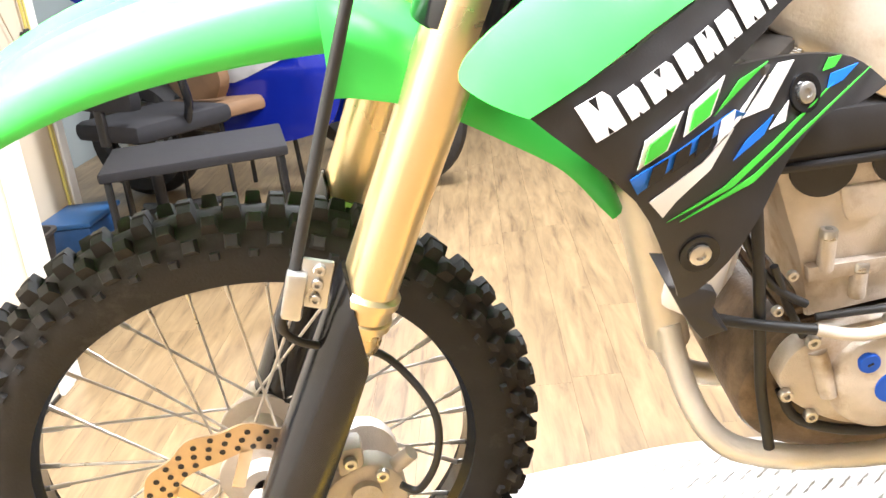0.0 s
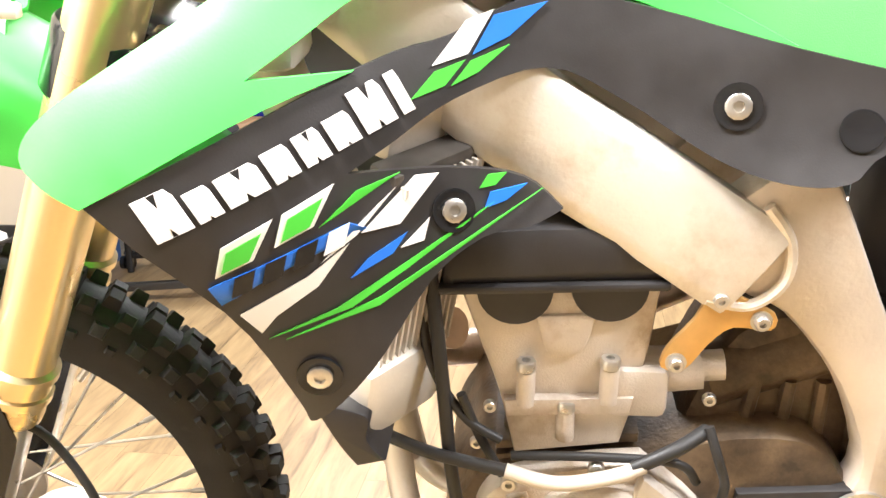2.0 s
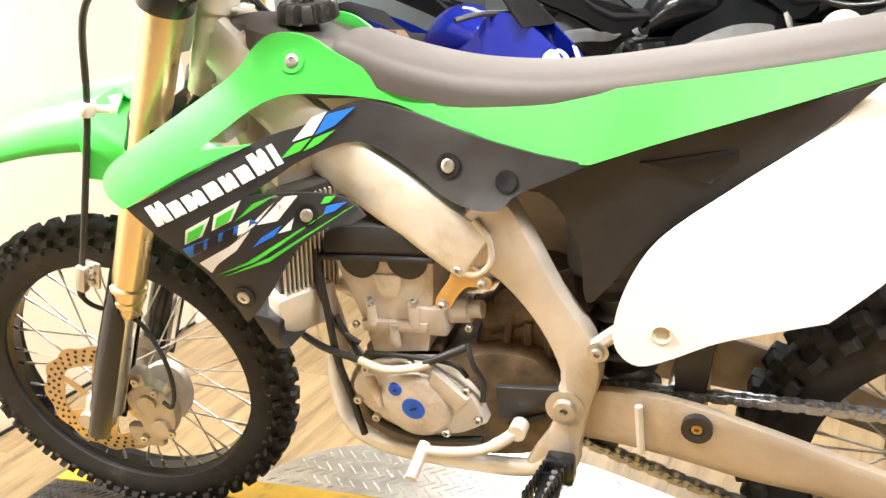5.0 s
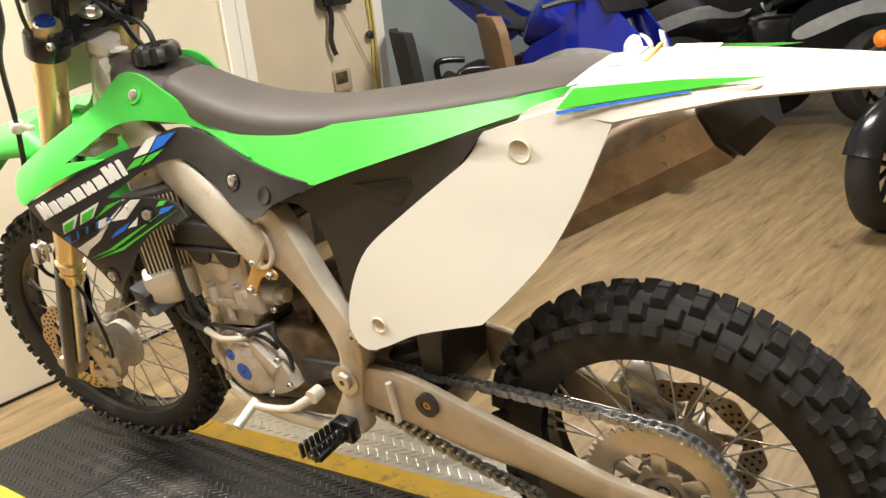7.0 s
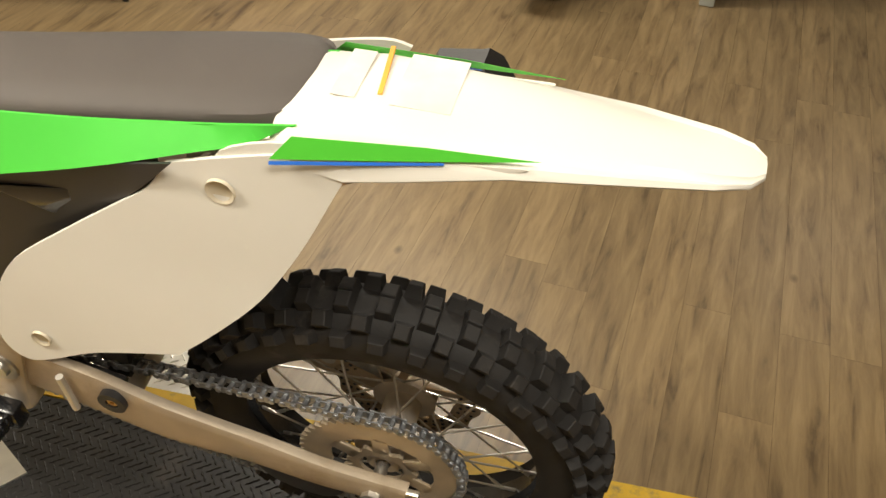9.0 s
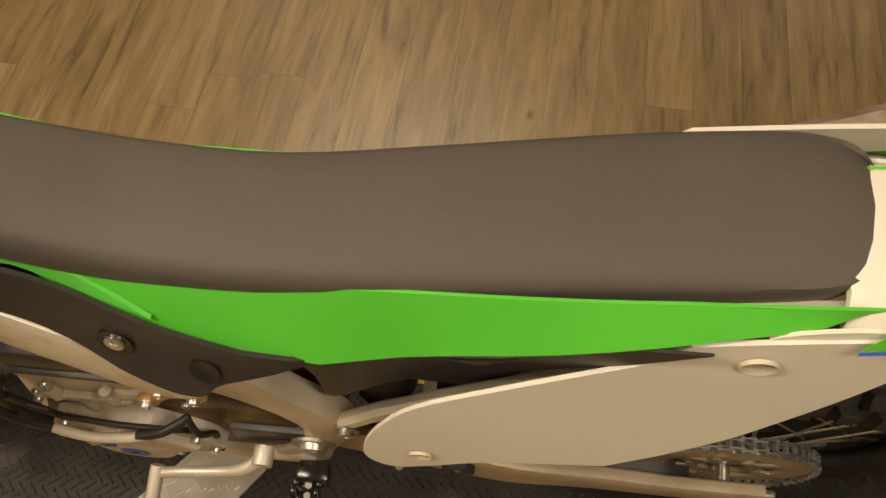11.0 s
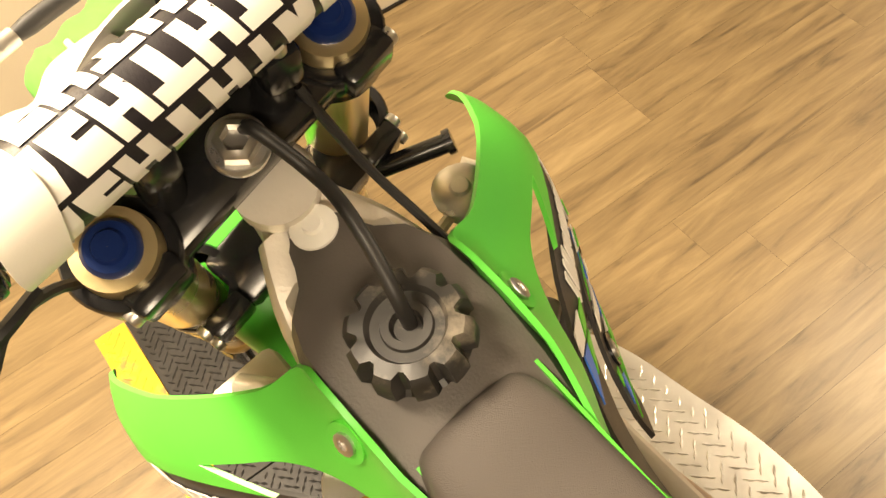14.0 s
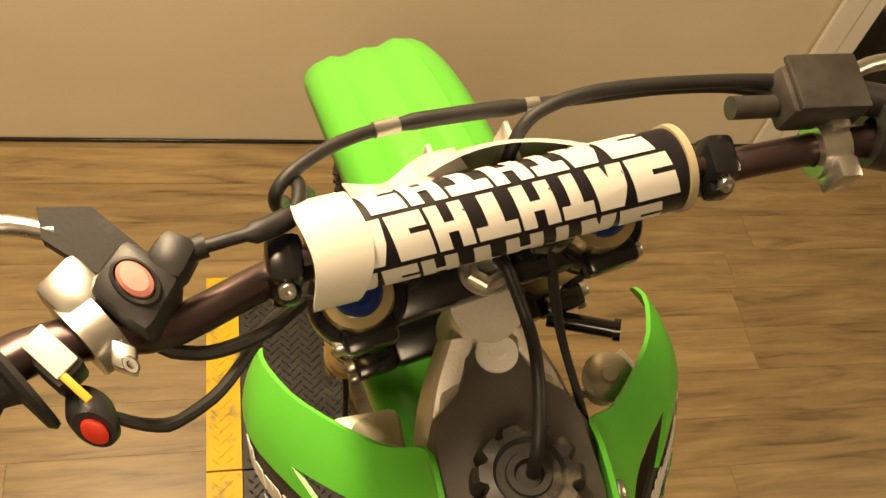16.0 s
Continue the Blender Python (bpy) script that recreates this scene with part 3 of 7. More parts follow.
def recess_bolt(x, y, z, r=0.017, parent=None, side=-1, bolt_material=STEEL, ring=GLOSS, screw=True):
    """A shallow round recess with a hex-socket bolt in it, square to the shroud's skin."""
    e = 0.004
    fx, fz = (body_y(x + e, z) - body_y(x - e, z)) / (2 * e), (body_y(x, z + e) - body_y(x, z - e)) / (2 * e)
    axis = Vector((fx, -1, fz)).normalized()
    axis.y *= -side
    bm = bmesh.new()
    lathe(bm, [(-0.002, r), (0.0016, r), (0.0018, r * 0.9), (0.0008, r * 0.7), (0.0006, 0.0001)], (x, y, z), axis, 24)
    part("bolt_recess", bm, ring, parent)
    if screw:
        bm = bmesh.new()
        bolt(bm, (x, y, z), axis, r * 0.56, 0.0042)
        part("bolt", bm, bolt_material, parent, "steel bolt")


for i, s in ((0, -1), (1, 1)):
    for bx, bz, rr in ((0.473, 0.689, 0.018), (0.573, 0.808, 0.017), (0.783, 0.878, 0.018), (0.870, 0.865, 0.016)):
        recess_bolt(bx, s * (0.0016 - body_y(bx, bz) + (spread(bx) if s > 0 else 0)), bz, rr, lowers[i], s, screw=bx < 0.85)
    recess_bolt(0.549, s * (0.0062 - body_y(0.549, 1.016) + (spread(0.549) if s > 0 else 0)), 1.016, 0.018, uppers[i], s, ring=GREEN)

# side covers
PLATE = [(1.302, 0.990), (1.302, 0.990), (1.395, 1.020), (1.478, 1.042), (1.511, 1.038), (1.511, 1.038), (1.484, 0.98), (1.448, 0.905), (1.40, 0.826), (1.338, 0.756), (1.283, 0.702), (1.283, 0.702), (1.162, 0.662), (1.092, 0.627), (1.050, 0.612), (1.022, 0.628), (1.014, 0.662), (1.030, 0.724), (1.071, 0.792), (1.157, 0.862), (1.228, 0.915), (1.276, 0.952)]


def plate_y(x, z):
    return -0.090 - 0.15 * max(0.0, 0.985 - z) - 0.22 * max(0.0, 0.85 - z) * max(0.0, x - 1.15) + 0.12 * max(0.0, z - 0.985)


plates = both("number_plate", lambda bm: sheet(bm, outline(PLATE), plate_y, 0.005, 0.03), WHITE, "white plastic side number plate")
for i, s in ((0, -1), (1, 1)):
    for bx, bz, rr in ((1.364, 0.970, 0.015), (1.080, 0.663, 0.012)):
        bm = bmesh.new()
        lathe(bm, [(0.001, 0.0001), (0.001, rr * 0.8), (0.003, rr), (0.004, rr * 1.1), (0.0, rr * 1.15)], (bx, s * -plate_y(bx, bz) + (0.036 if s > 0 else 0), bz), (0, s, 0), 24)
        part("bolt_recess", bm, surface("cream_bolt", (0.62, 0.55, 0.42), 0.45), plates[i], "cream moulded bolt recess")
SIDE = [(0.825, 0.890), (0.981, 0.890), (0.981, 0.890), (1.15, 0.948), (1.317, 1.004), (1.40, 1.03), (1.446, 1.056), (1.446, 1.056), (1.323, 1.029), (1.168, 1.002), (0.98, 0.975), (0.888, 0.969), (0.784, 0.975), (0.676, 1.002), (0.60, 1.022), (0.63, 0.985), (0.72, 0.935)]


def side_y(x, z):
    """Vinyl seat side, leaning in towards the seat's edge."""
    top = 0.972 + 0.14 * max(0, x - 0.93) + 0.13 * max(0, 0.80 - x)
    return -(0.057 + 0.008 * min(1, max(0, x - 0.7) * 4)) - (0.52 * min(1, max(0, x - 0.66) * 8) + 2.2 * max(0, x - 1.08)) * max(0, top - z)


both("seat_side", lambda bm: sheet(bm, outline(SIDE), side_y, 0.003, 0.025), GREEN_SEAT, "bright green vinyl seat side")
AIRBOX = [(0.80, 0.82), (0.90, 0.85), (0.981, 0.888), (0.981, 0.888), (1.317, 1.002), (1.317, 1.002), (1.232, 0.915), (1.06, 0.776), (1.0, 0.70), (0.965, 0.67), (0.955, 0.76), (0.905, 0.835)]
airs = both("airbox_cover", lambda bm: sheet(bm, outline(AIRBOX), lambda x, z: -0.084 - 0.08 * max(0, x - 1.12), 0.003, 0.04), BLACK, "black plastic airbox side cover")
both("airbox_vent", lambda bm: slab(bm, outline([(1.04, 0.886), (1.04, 0.886), (1.12, 0.902), (1.205, 0.922), (1.205, 0.922), (1.16, 0.89), (1.132, 0.861), (1.132, 0.861)]), -0.084, -0.0875, 0.001), GLOSS, "glossy black vent opening", airs)
bm = bmesh.new()
box(bm, (1.06, 0, 0.80), (0.26, 0.13, 0.22), 0.02)
part("airbox", bm, BLACK, bike)

# seat
bm = bmesh.new()
rings = []
for x, ztop, zlow, hw in ((0.590, 1.020, 1.000, 0.044), (0.600, 1.036, 1.002, 0.051), (0.63, 1.038, 0.998, 0.058), (0.70, 1.016, 0.980, 0.063), (0.80, 0.996, 0.962, 0.066), (0.93, 0.992, 0.958, 0.068), (1.08, 1.007, 0.976, 0.073), (1.24, 1.030, 1.002, 0.077), (1.36, 1.050, 1.024, 0.077), (1.405, 1.056, 1.034, 0.072), (1.430, 1.056, 1.044, 0.060), (1.442, 1.052, 1.046, 0.040)):
    mid = -0.006 + 0.032 * min(1.0, max(0.0, (x - 0.9) / 0.4))
    h = ztop - zlow
    half = [(hw, zlow - 0.014), (hw, zlow + h * 0.25), (hw * 0.97, zlow + h * 0.50), (hw * 0.90, ztop - 0.010), (hw * 0.80, ztop - 0.005), (hw * 0.5, ztop), (0, ztop + 0.002)]
    rings.append([(x, mid - y, z) for y, z in half] + [(x, mid + y, z) for y, z in half[-2::-1]])
fine = []
for k in range(len(rings[0])):
    fine.append(curve([r[k] for r in rings], 4))
ring_loft(bm, [[fine[k][i] for k in range(len(fine))] for i in range(len(fine[0]))])
part("seat", bm, SEAT, bike, "dark grey vinyl seat top")

# tank nose with the filler cap
bm = bmesh.new()
rings = []
for x, ztop, hw in ((0.408, 1.056, 0.014), (0.414, 1.062, 0.024), (0.436, 1.065, 0.031), (0.452, 1.065, 0.040), (0.466, 1.062, 0.060), (0.49, 1.059, 0.070), (0.55, 1.046, 0.075), (0.60, 1.026, 0.072), (0.64, 1.006, 0.066)):
    half = [(hw * 1.05, 0.96), (hw * 1.03, ztop - 0.025), (hw * 0.9, ztop - 0.007), (hw * 0.5, ztop), (0, ztop + 0.001)]
    rings.append([(x, -y, z) for y, z in half] + [(x, y, z) for y, z in half[-2::-1]])
ring_loft(bm, rings)
tank = part("tank", bm, surface("tank_plastic", (0.10, 0.088, 0.08), 0.48, vary=0.15, scale=15, bump=0.2, bump_scale=400), bike, "dark grey plastic fuel tank top")
bm = bmesh.new()
CAP = Vector((0.541, 0.000, 1.056))
seg = 60
rings = []
for h, r0, amp in ((0.0, 0.042, 0.0), (0.003, 0.042, 0.0045), (0.022, 0.0405, 0.0045), (0.028, 0.037, 0.003), (0.029, 0.029, 0.0), (0.023, 0.026, 0), (0.023, 0.019, 0), (0.026, 0.018, 0), (0.026, 0.012, 0), (0.020, 0.010, 0)):
    rings.append([CAP + Vector(((r0 + amp * (1 if math.sin(10 * a) > -0.1 else -1)) * math.cos(a), (r0 + amp * (1 if math.sin(10 * a) > -0.1 else -1)) * math.sin(a), h)) for a in (2 * math.pi * k / seg for k in range(seg))])
ring_loft(bm, rings)
part("fuel_cap", bm, surface("worn_black", (0.03, 0.028, 0.026), 0.4, vary=0.3, scale=30, dirt=(0.22, 0.19, 0.15), dirt_amount=0.35, dirt_scale=25), bike, "worn black knobbed fuel cap")
bm = bmesh.new()
lathe(bm, [(0, 0.0185), (0.003, 0.0185), (0.004, 0.017), (0.004, 0.008), (0.008, 0.007), (0.008, 0.0001)], (0.430, 0.001, 1.0730), (0, 0, 1), 24)
part("tank_bolt", bm, CLEAR, bike, "white collar bolt")
bm = bmesh.new()
tube(bm, curve([(0.540, 0.003, 1.074), (0.531, 0.006, 1.106), (0.50, 0.014, 1.124), (0.46, 0.020, 1.130), (0.43, 0.018, 1.138), (0.402, 0.008, 1.165), (0.388, 0.004, 1.158)], 5), 0.0055, 10)
part("vent_hose", bm, HOSE, bike, "black rubber vent hose")

# rear fender
bm = bmesh.new()
rings = []
for x, ztop, drop, hw in ((1.415, 1.046, 0.03, 0.070), (1.437, 1.060, 0.04, 0.080), (1.50, 1.068, 0.052, 0.084), (1.56, 1.071, 0.042, 0.080), (1.66, 1.073, 0.024, 0.069), (1.77, 1.072, 0.013, 0.056), (1.85, 1.070, 0.008, 0.042), (1.882, 1.068, 0.006, 0.030), (1.895, 1.066, 0.004, 0.014)):
    o = [(0, ztop), (hw * 0.7, ztop - 0.002), (hw * 0.82, ztop - 0.008), (hw * 0.98, ztop - drop * 0.55), (hw * 1.05, ztop - drop), (hw * 1.02, ztop - drop - 0.003), (hw * 0.9, ztop - drop * 0.55 - 0.006), (hw * 0.7, ztop - 0.012), (0, ztop - 0.008)]
    rings.append([(x, -y, z) for y, z in o] + [(x, y, z) for y, z in o[-2:0:-1]])
ring_loft(bm, rings)
rear_fender = part("rear_fender", bm, WHITE, bike, "white plastic rear fender")
bm = bmesh.new()
box(bm, (1.510, 0.030, 1.0690), (0.005, 0.080, 0.003), 0, Euler((0, -0.06, 0.13)).to_matrix())
part("warning_stripe", bm, ORANGE, rear_fender, "orange warning stripe")
bm = bmesh.new()
box(bm, (1.560, 0.020, 1.0706), (0.062, 0.086, 0.0008), 0, Euler((0, -0.027, 0)).to_matrix())
box(bm, (1.478, 0.020, 1.0666), (0.026, 0.078, 0.0008), 0, Euler((0, -0.045, 0)).to_matrix())
part("warning_print", bm, surface("faint_print", (0.785, 0.757, 0.69), 0.4), rear_fender, "faint grey warning print")
for s in (-1, 1):
    bm = bmesh.new()
    pts = [(1.447, 1.056), (1.425, 1.030), (1.52, 1.046), (1.60, 1.058), (1.69, 1.072), (1.58, 1.068)]
    slab(bm, [(x, z) for x, z in pts], s * 0.101, s * 0.1015)
    for v in bm.verts:
        v.co.y = s * (0.074 + 0.42 * (1.066 - v.co.z) - 0.05 * max(0, v.co.x - 1.5)) + s * (abs(v.co.y) - 0.099)
    part("fender_stripe", bm, DECAL_G, rear_fender, "green vinyl stripe")
    bm = bmesh.new()
    slab(bm, [(1.425, 1.028), (1.52, 1.0445), (1.60, 1.0565), (1.60, 1.0545), (1.52, 1.0415), (1.425, 1.0245)], s * 0.101, s * 0.1015)
    for v in bm.verts:
        v.co.y = s * (0.074 + 0.42 * (1.066 - v.co.z) - 0.05 * max(0, v.co.x - 1.5)) + s * (abs(v.co.y) - 0.099)
    part("fender_line", bm, BLUE, rear_fender, "thin blue vinyl line")

FLANK = [(1.36, 1.010), (1.42, 1.040), (1.52, 1.050), (1.62, 1.056), (1.68, 1.062), (1.62, 1.044), (1.53, 1.030), (1.46, 1.005), (1.42, 0.985)]
both("fender_flank", lambda bm: sheet(bm, outline(FLANK), lambda x, z: -0.083 + 0.15 * max(0, z - 1.02) + 0.05 * max(0, x - 1.5), 0.004, 0.02), WHITE, "white plastic flank under the rear fender")

# frame
def spar(bm):
    path = curve([(0.387, -0.022, 1.030), (0.44, -0.050, 1.000), (0.52, -0.068, 0.938), (0.62, -0.081, 0.862), (0.72, -0.093, 0.800), (0.79, -0.101, 0.755), (0.815, -0.101, 0.738)], 4)
    rings = []
    for i, p in enumerate(path):
        d = (path[min(i + 1, len(path) - 1)] - path[max(i - 1, 0)]).normalized()
        n = d.cross(Vector((0, 1, 0))).normalized()
        hh = 0.046 if i > 4 else 0.040
        ww = 0.017
        if i == len(path) - 1:
            hh, ww = 0.034, 0.010
        ring = []
        for k in range(16):
            a = 2 * math.pi * k / 16
            c, s = math.cos(a), math.sin(a)
            ring.append(p + n * hh * math.copysign(abs(c) ** 0.5, c) + Vector((0, 1, 0)) * ww * math.copysign(abs(s) ** 0.5, s))
        rings.append(ring)
    ring_loft(bm, rings)


both("frame_spar", spar, ALU, "brushed aluminium frame spar")
PIVOT = [(0.765, 0.77), (0.80, 0.808), (0.83, 0.828), (0.862, 0.826), (0.893, 0.769), (0.931, 0.689), (0.973, 0.624), (0.989, 0.563), (0.970, 0.484), (0.952, 0.41), (0.945, 0.372), (0.90, 0.355), (0.865, 0.365), (0.880, 0.405), (0.914, 0.466), (0.918, 0.51), (0.927, 0.555), (0.896, 0.633), (0.843, 0.700), (0.80, 0.722)]
PIVALU = surface("worn_casting", (0.70, 0.62, 0.52), 0.5, 0.35, vary=0.12, scale=12, bump=0.3, bump_scale=220, dirt=(0.46, 0.36, 0.25), dirt_amount=0.35, dirt_scale=8)
both("pivot_plate", lambda bm: slab(bm, outline(PIVOT, 3), -0.070, -0.106, 0.010), PIVALU, "worn cast aluminium pivot plate")


def weld(bm):
    tube(bm, curve([(0.775, -0.1115, 0.718), (0.81, -0.1115, 0.713), (0.835, -0.1115, 0.735), (0.835, -0.1115, 0.77), (0.815, -0.1115, 0.80)], 6), 0.005, 8)


both("weld_bead", weld, ALU)
bm = bmesh.new()
rod(bm, (0.335, 0, 0.945), (0.388, 0, 1.085), 0.029, 24)
rod(bm, (0.386, 0, 1.078), (0.394, 0, 1.10), 0.033, 24)
for w0, x0, x1 in ((0.036, 0.375, 0.44), (0.055, 0.43, 0.50)):
    box(bm, ((x0 + x1) / 2, 0, 1.0), (x1 - x0, w0 * 2, 0.10), 0.018)
part("head_tube", bm, ALU, bike, "aluminium steering head")
bm = bmesh.new()
tube(bm, curve([(0.375, 0, 0.965), (0.43, 0, 0.80), (0.475, 0, 0.62), (0.505, 0, 0.47)], 4), 0.026, 12)
part("down_tube", bm, ALU, bike)


def rail(bm):
    tube(bm, curve([(0.50, -0.015, 0.50), (0.515, -0.045, 0.43), (0.545, -0.07, 0.378), (0.60, -0.08, 0.354), (0.70, -0.088, 0.349), (0.86, -0.095, 0.360), (0.92, -0.1, 0.40)], 5), 0.015, 10)


both("cradle_rail", rail, ALU, "scuffed aluminium lower frame rail")


def subframe(bm):
    tube(bm, curve([(0.85, -0.055, 0.84), (1.1, -0.055, 0.93), (1.42, -0.055, 1.02)], 3), 0.010, 8)
    tube(bm, [(0.979, -0.098, 0.605), (1.03, -0.088, 0.645), (1.16, -0.075, 0.75), (1.38, -0.06, 0.96)], 0.012, 8)


both("subframe", subframe, ALU)


def pivot_bolts(bm):
    bolt(bm, (0.986, -0.107, 0.602), (0, -1, 0), 0.010, 0.008, 0.016)
    lathe(bm, [(0, 0.030), (0.004, 0.030), (0.004, 0.018), (0.012, 0.016), (0.012, 0.006), (0.003, 0.006), (0.003, 0.0001)], (0.935, -0.106, 0.496), (0, -1, 0), 28)
    

for side in (0, 1):
    bm = bmesh.new()
    pivot_bolts(bm)
    loose("frame_bolt", flip(bm) if side else bm, STEEL, bike, "steel frame bolt")

# engine
engine = new("engine")
engine.parent = bike
engine["label"] = "dusty single-cylinder engine"
bm = bmesh.new()
slab(bm, outline([(0.556, 0.715), (0.556, 0.715), (0.562, 0.748), (0.60, 0.772), (0.715, 0.775), (0.748, 0.755), (0.745, 0.728), (0.745, 0.728)]), 0.088, -0.106, 0.012)
box(bm, (0.65, 0, 0.722), (0.195, 0.222, 0.008), 0.003, Euler((0, -0.05, 0)).to_matrix())
part("head_cover", bm, BLACK, engine, "black engine head cover")
bm = bmesh.new()
slab(bm, outline([(0.573, 0.715), (0.573, 0.715), (0.742, 0.724), (0.742, 0.724), (0.736, 0.66), (0.726, 0.60), (0.717, 0.560), (0.717, 0.560), (0.622, 0.545), (0.622, 0.545), (0.608, 0.61), (0.588, 0.67)]), 0.09, -0.098, 0.006)
slab(bm, outline([(0.638, 0.692), (0.638, 0.692), (0.690, 0.695), (0.690, 0.695), (0.682, 0.665), (0.674, 0.655), (0.655, 0.653), (0.646, 0.662)]), -0.098, -0.102, 0.003)
slab(bm, [(0.612, 0.610), (0.725, 0.617), (0.722, 0.600), (0.615, 0.592)], -0.098, -0.108, 0.003)
part("cylinder_head", bm, CAST, engine, "dull cast aluminium cylinder head")
bm = bmesh.new()
for cx, cz in ((0.620, 0.716), (0.699, 0.721)):
    lathe(bm, [(0, 0.033), (0.006, 0.032), (0.006, 0.0001)], (cx, -0.0965, cz), (0, -1, 0), 28)
loose("head_plug", bm, BLACK, engine, "black half-round head plugs")
bm = bmesh.new()
for cx, cz, hgt in ((0.631, 0.640, 0.035), (0.703, 0.645, 0.035), (0.667, 0.600, 0.030)):
    rod(bm, (cx, -0.104, cz - hgt), (cx, -0.104, cz), 0.0085, 10)
rod(bm, (0.735, -0.075, 0.625), (0.785, -0.075, 0.632), 0.021, 16)
rod(bm, (0.785, -0.075, 0.632), (0.805, -0.075, 0.634), 0.014, 16)
box(bm, (0.725, -0.08, 0.618), (0.06, 0.05, 0.05), 0.008)
loose("head_boss", bm, CAST, engine)
bm = bmesh.new()
for cx, cz in ((0.631, 0.641), (0.703, 0.646), (0.667, 0.601)):
    bolt(bm, (cx, -0.104, cz), (0, 0, 1), 0.009, 0.009)
for cx, cz in ((0.79, 0.615), (0.60, 0.600), (0.588, 0.560)):
    bolt(bm, (cx, -0.10, cz), (0, -1, 0), 0.006, 0.006)
loose("head_bolt", bm, STEEL, engine, "steel hex bolts")
bm = bmesh.new()
for k in range(3):
    slab(bm, [(0.605, 0.552 - 0.016 * k), (0.735, 0.566 - 0.016 * k), (0.735, 0.556 - 0.016 * k), (0.605, 0.542 - 0.016 * k)], 0.085, -0.088, 0.002)
box(bm, (0.67, 0, 0.53), (0.115, 0.15, 0.07), 0.01)
part("cylinder", bm, DIRTY, engine, "grimy cylinder")
bm = bmesh.new()
slab(bm, outline([(0.555, 0.45), (0.575, 0.50), (0.61, 0.535), (0.74, 0.548), (0.82, 0.57), (0.89, 0.565), (0.93, 0.51), (0.925, 0.43), (0.86, 0.38), (0.72, 0.365), (0.62, 0.372), (0.57, 0.405)]), 0.12, -0.095, 0.015)
part("crankcase", bm, DIRTY, engine, "dirty crankcase")
bm = bmesh.new()
slab(bm, outline([(0.78, 0.53), (0.79, 0.60), (0.83, 0.665), (0.90, 0.67), (0.95, 0.62), (0.97, 0.56), (0.94, 0.50), (0.86, 0.48)]), 0.06, -0.055, 0.02)
rod(bm, (0.80, -0.03, 0.60), (0.95, -0.03, 0.66), 0.035, 20)
rod(bm, (0.86, -0.06, 0.50), (0.86, -0.085, 0.50), 0.03, 20)
for k in range(4):
    rod(bm, (0.83 + 0.035 * k, -0.058, 0.52), (0.84 + 0.03 * k, -0.058, 0.61), 0.007, 8)
loose("throttle_body", bm, DIRTY, engine, "brown grimy throttle body and clutch area")
bm = bmesh.new()
slab(bm, outline([(0.590, 0.480), (0.590, 0.500), (0.612, 0.528), (0.675, 0.548), (0.735, 0.556), (0.735, 0.556), (0.790, 0.505), (0.812, 0.455), (0.812, 0.455), (0.765, 0.428), (0.70, 0.418), (0.655, 0.425), (0.61, 0.452)]), -0.095, -0.122, 0.006)
lathe(bm, [(0, 0.062), (0.010, 0.058), (0.017, 0.050), (0.020, 0.030), (0.020, 0.0001)], (0.700, -0.121, 0.480), (0, -1, 0), 40)
slab(bm, [(0.735, 0.553), (0.790, 0.505), (0.770, 0.480), (0.725, 0.520)], -0.122, -0.136, 0.006)
rod(bm, (0.625, -0.122, 0.520), (0.640, -0.128, 0.468), 0.010, 10)
part("stator_cover", bm, CAST, engine, "dull magnesium stator cover")
for cx, cz, rr in ((0.672, 0.511, 0.0115), (0.700, 0.480, 0.0205)):
    bm = bmesh.new()
    lathe(bm, [(0, rr), (0.004, rr), (0.006, rr * 0.9), (0.006, 0.0001)], (cx, -0.136, cz), (0, -1, 0), 28)
    cap = part("inspection_cap", bm, BLUECAP, engine, "blue anodised inspection cap")
    bm = bmesh.new()
    box(bm, (cx, -0.1425, cz), (rr * 0.55, 0.001, rr * 0.16), 0, Euler((0, -0.5, 0)).to_matrix())
    part("slot", bm, GLOSS, cap)
bm = bmesh.new()
for cx, cz in ((0.618, 0.533), (0.695, 0.553), (0.596, 0.470), (0.625, 0.440), (0.745, 0.430), (0.80, 0.462), (0.785, 0.515)):
    bolt(bm, (cx, -0.121, cz), (0, -1, 0), 0.0075, 0.008)
loose("cover_bolt", bm, STEEL, engine, "steel cover bolts")
bm = bmesh.new()
slab(bm, outline([(0.744, 0.652), (0.748, 0.672), (0.768, 0.700), (0.782, 0.732), (0.800, 0.722), (0.832, 0.706), (0.830, 0.690), (0.800, 0.692), (0.782, 0.676), (0.764, 0.650)], 3), -0.108, -0.113, 0.002)
hanger = part("engine_hanger", bm, BRASS, engine, "gold-plated engine hanger bracket")
bm = bmesh.new()
for cx, cz, rr in ((0.756, 0.658, 0.012), (0.786, 0.720, 0.009), (0.821, 0.700, 0.010)):
    bolt(bm, (cx, -0.113, cz), (0, -1, 0), 0.0065, 0.006, 0.009)
loose("hanger_bolt", bm, STEEL, hanger)
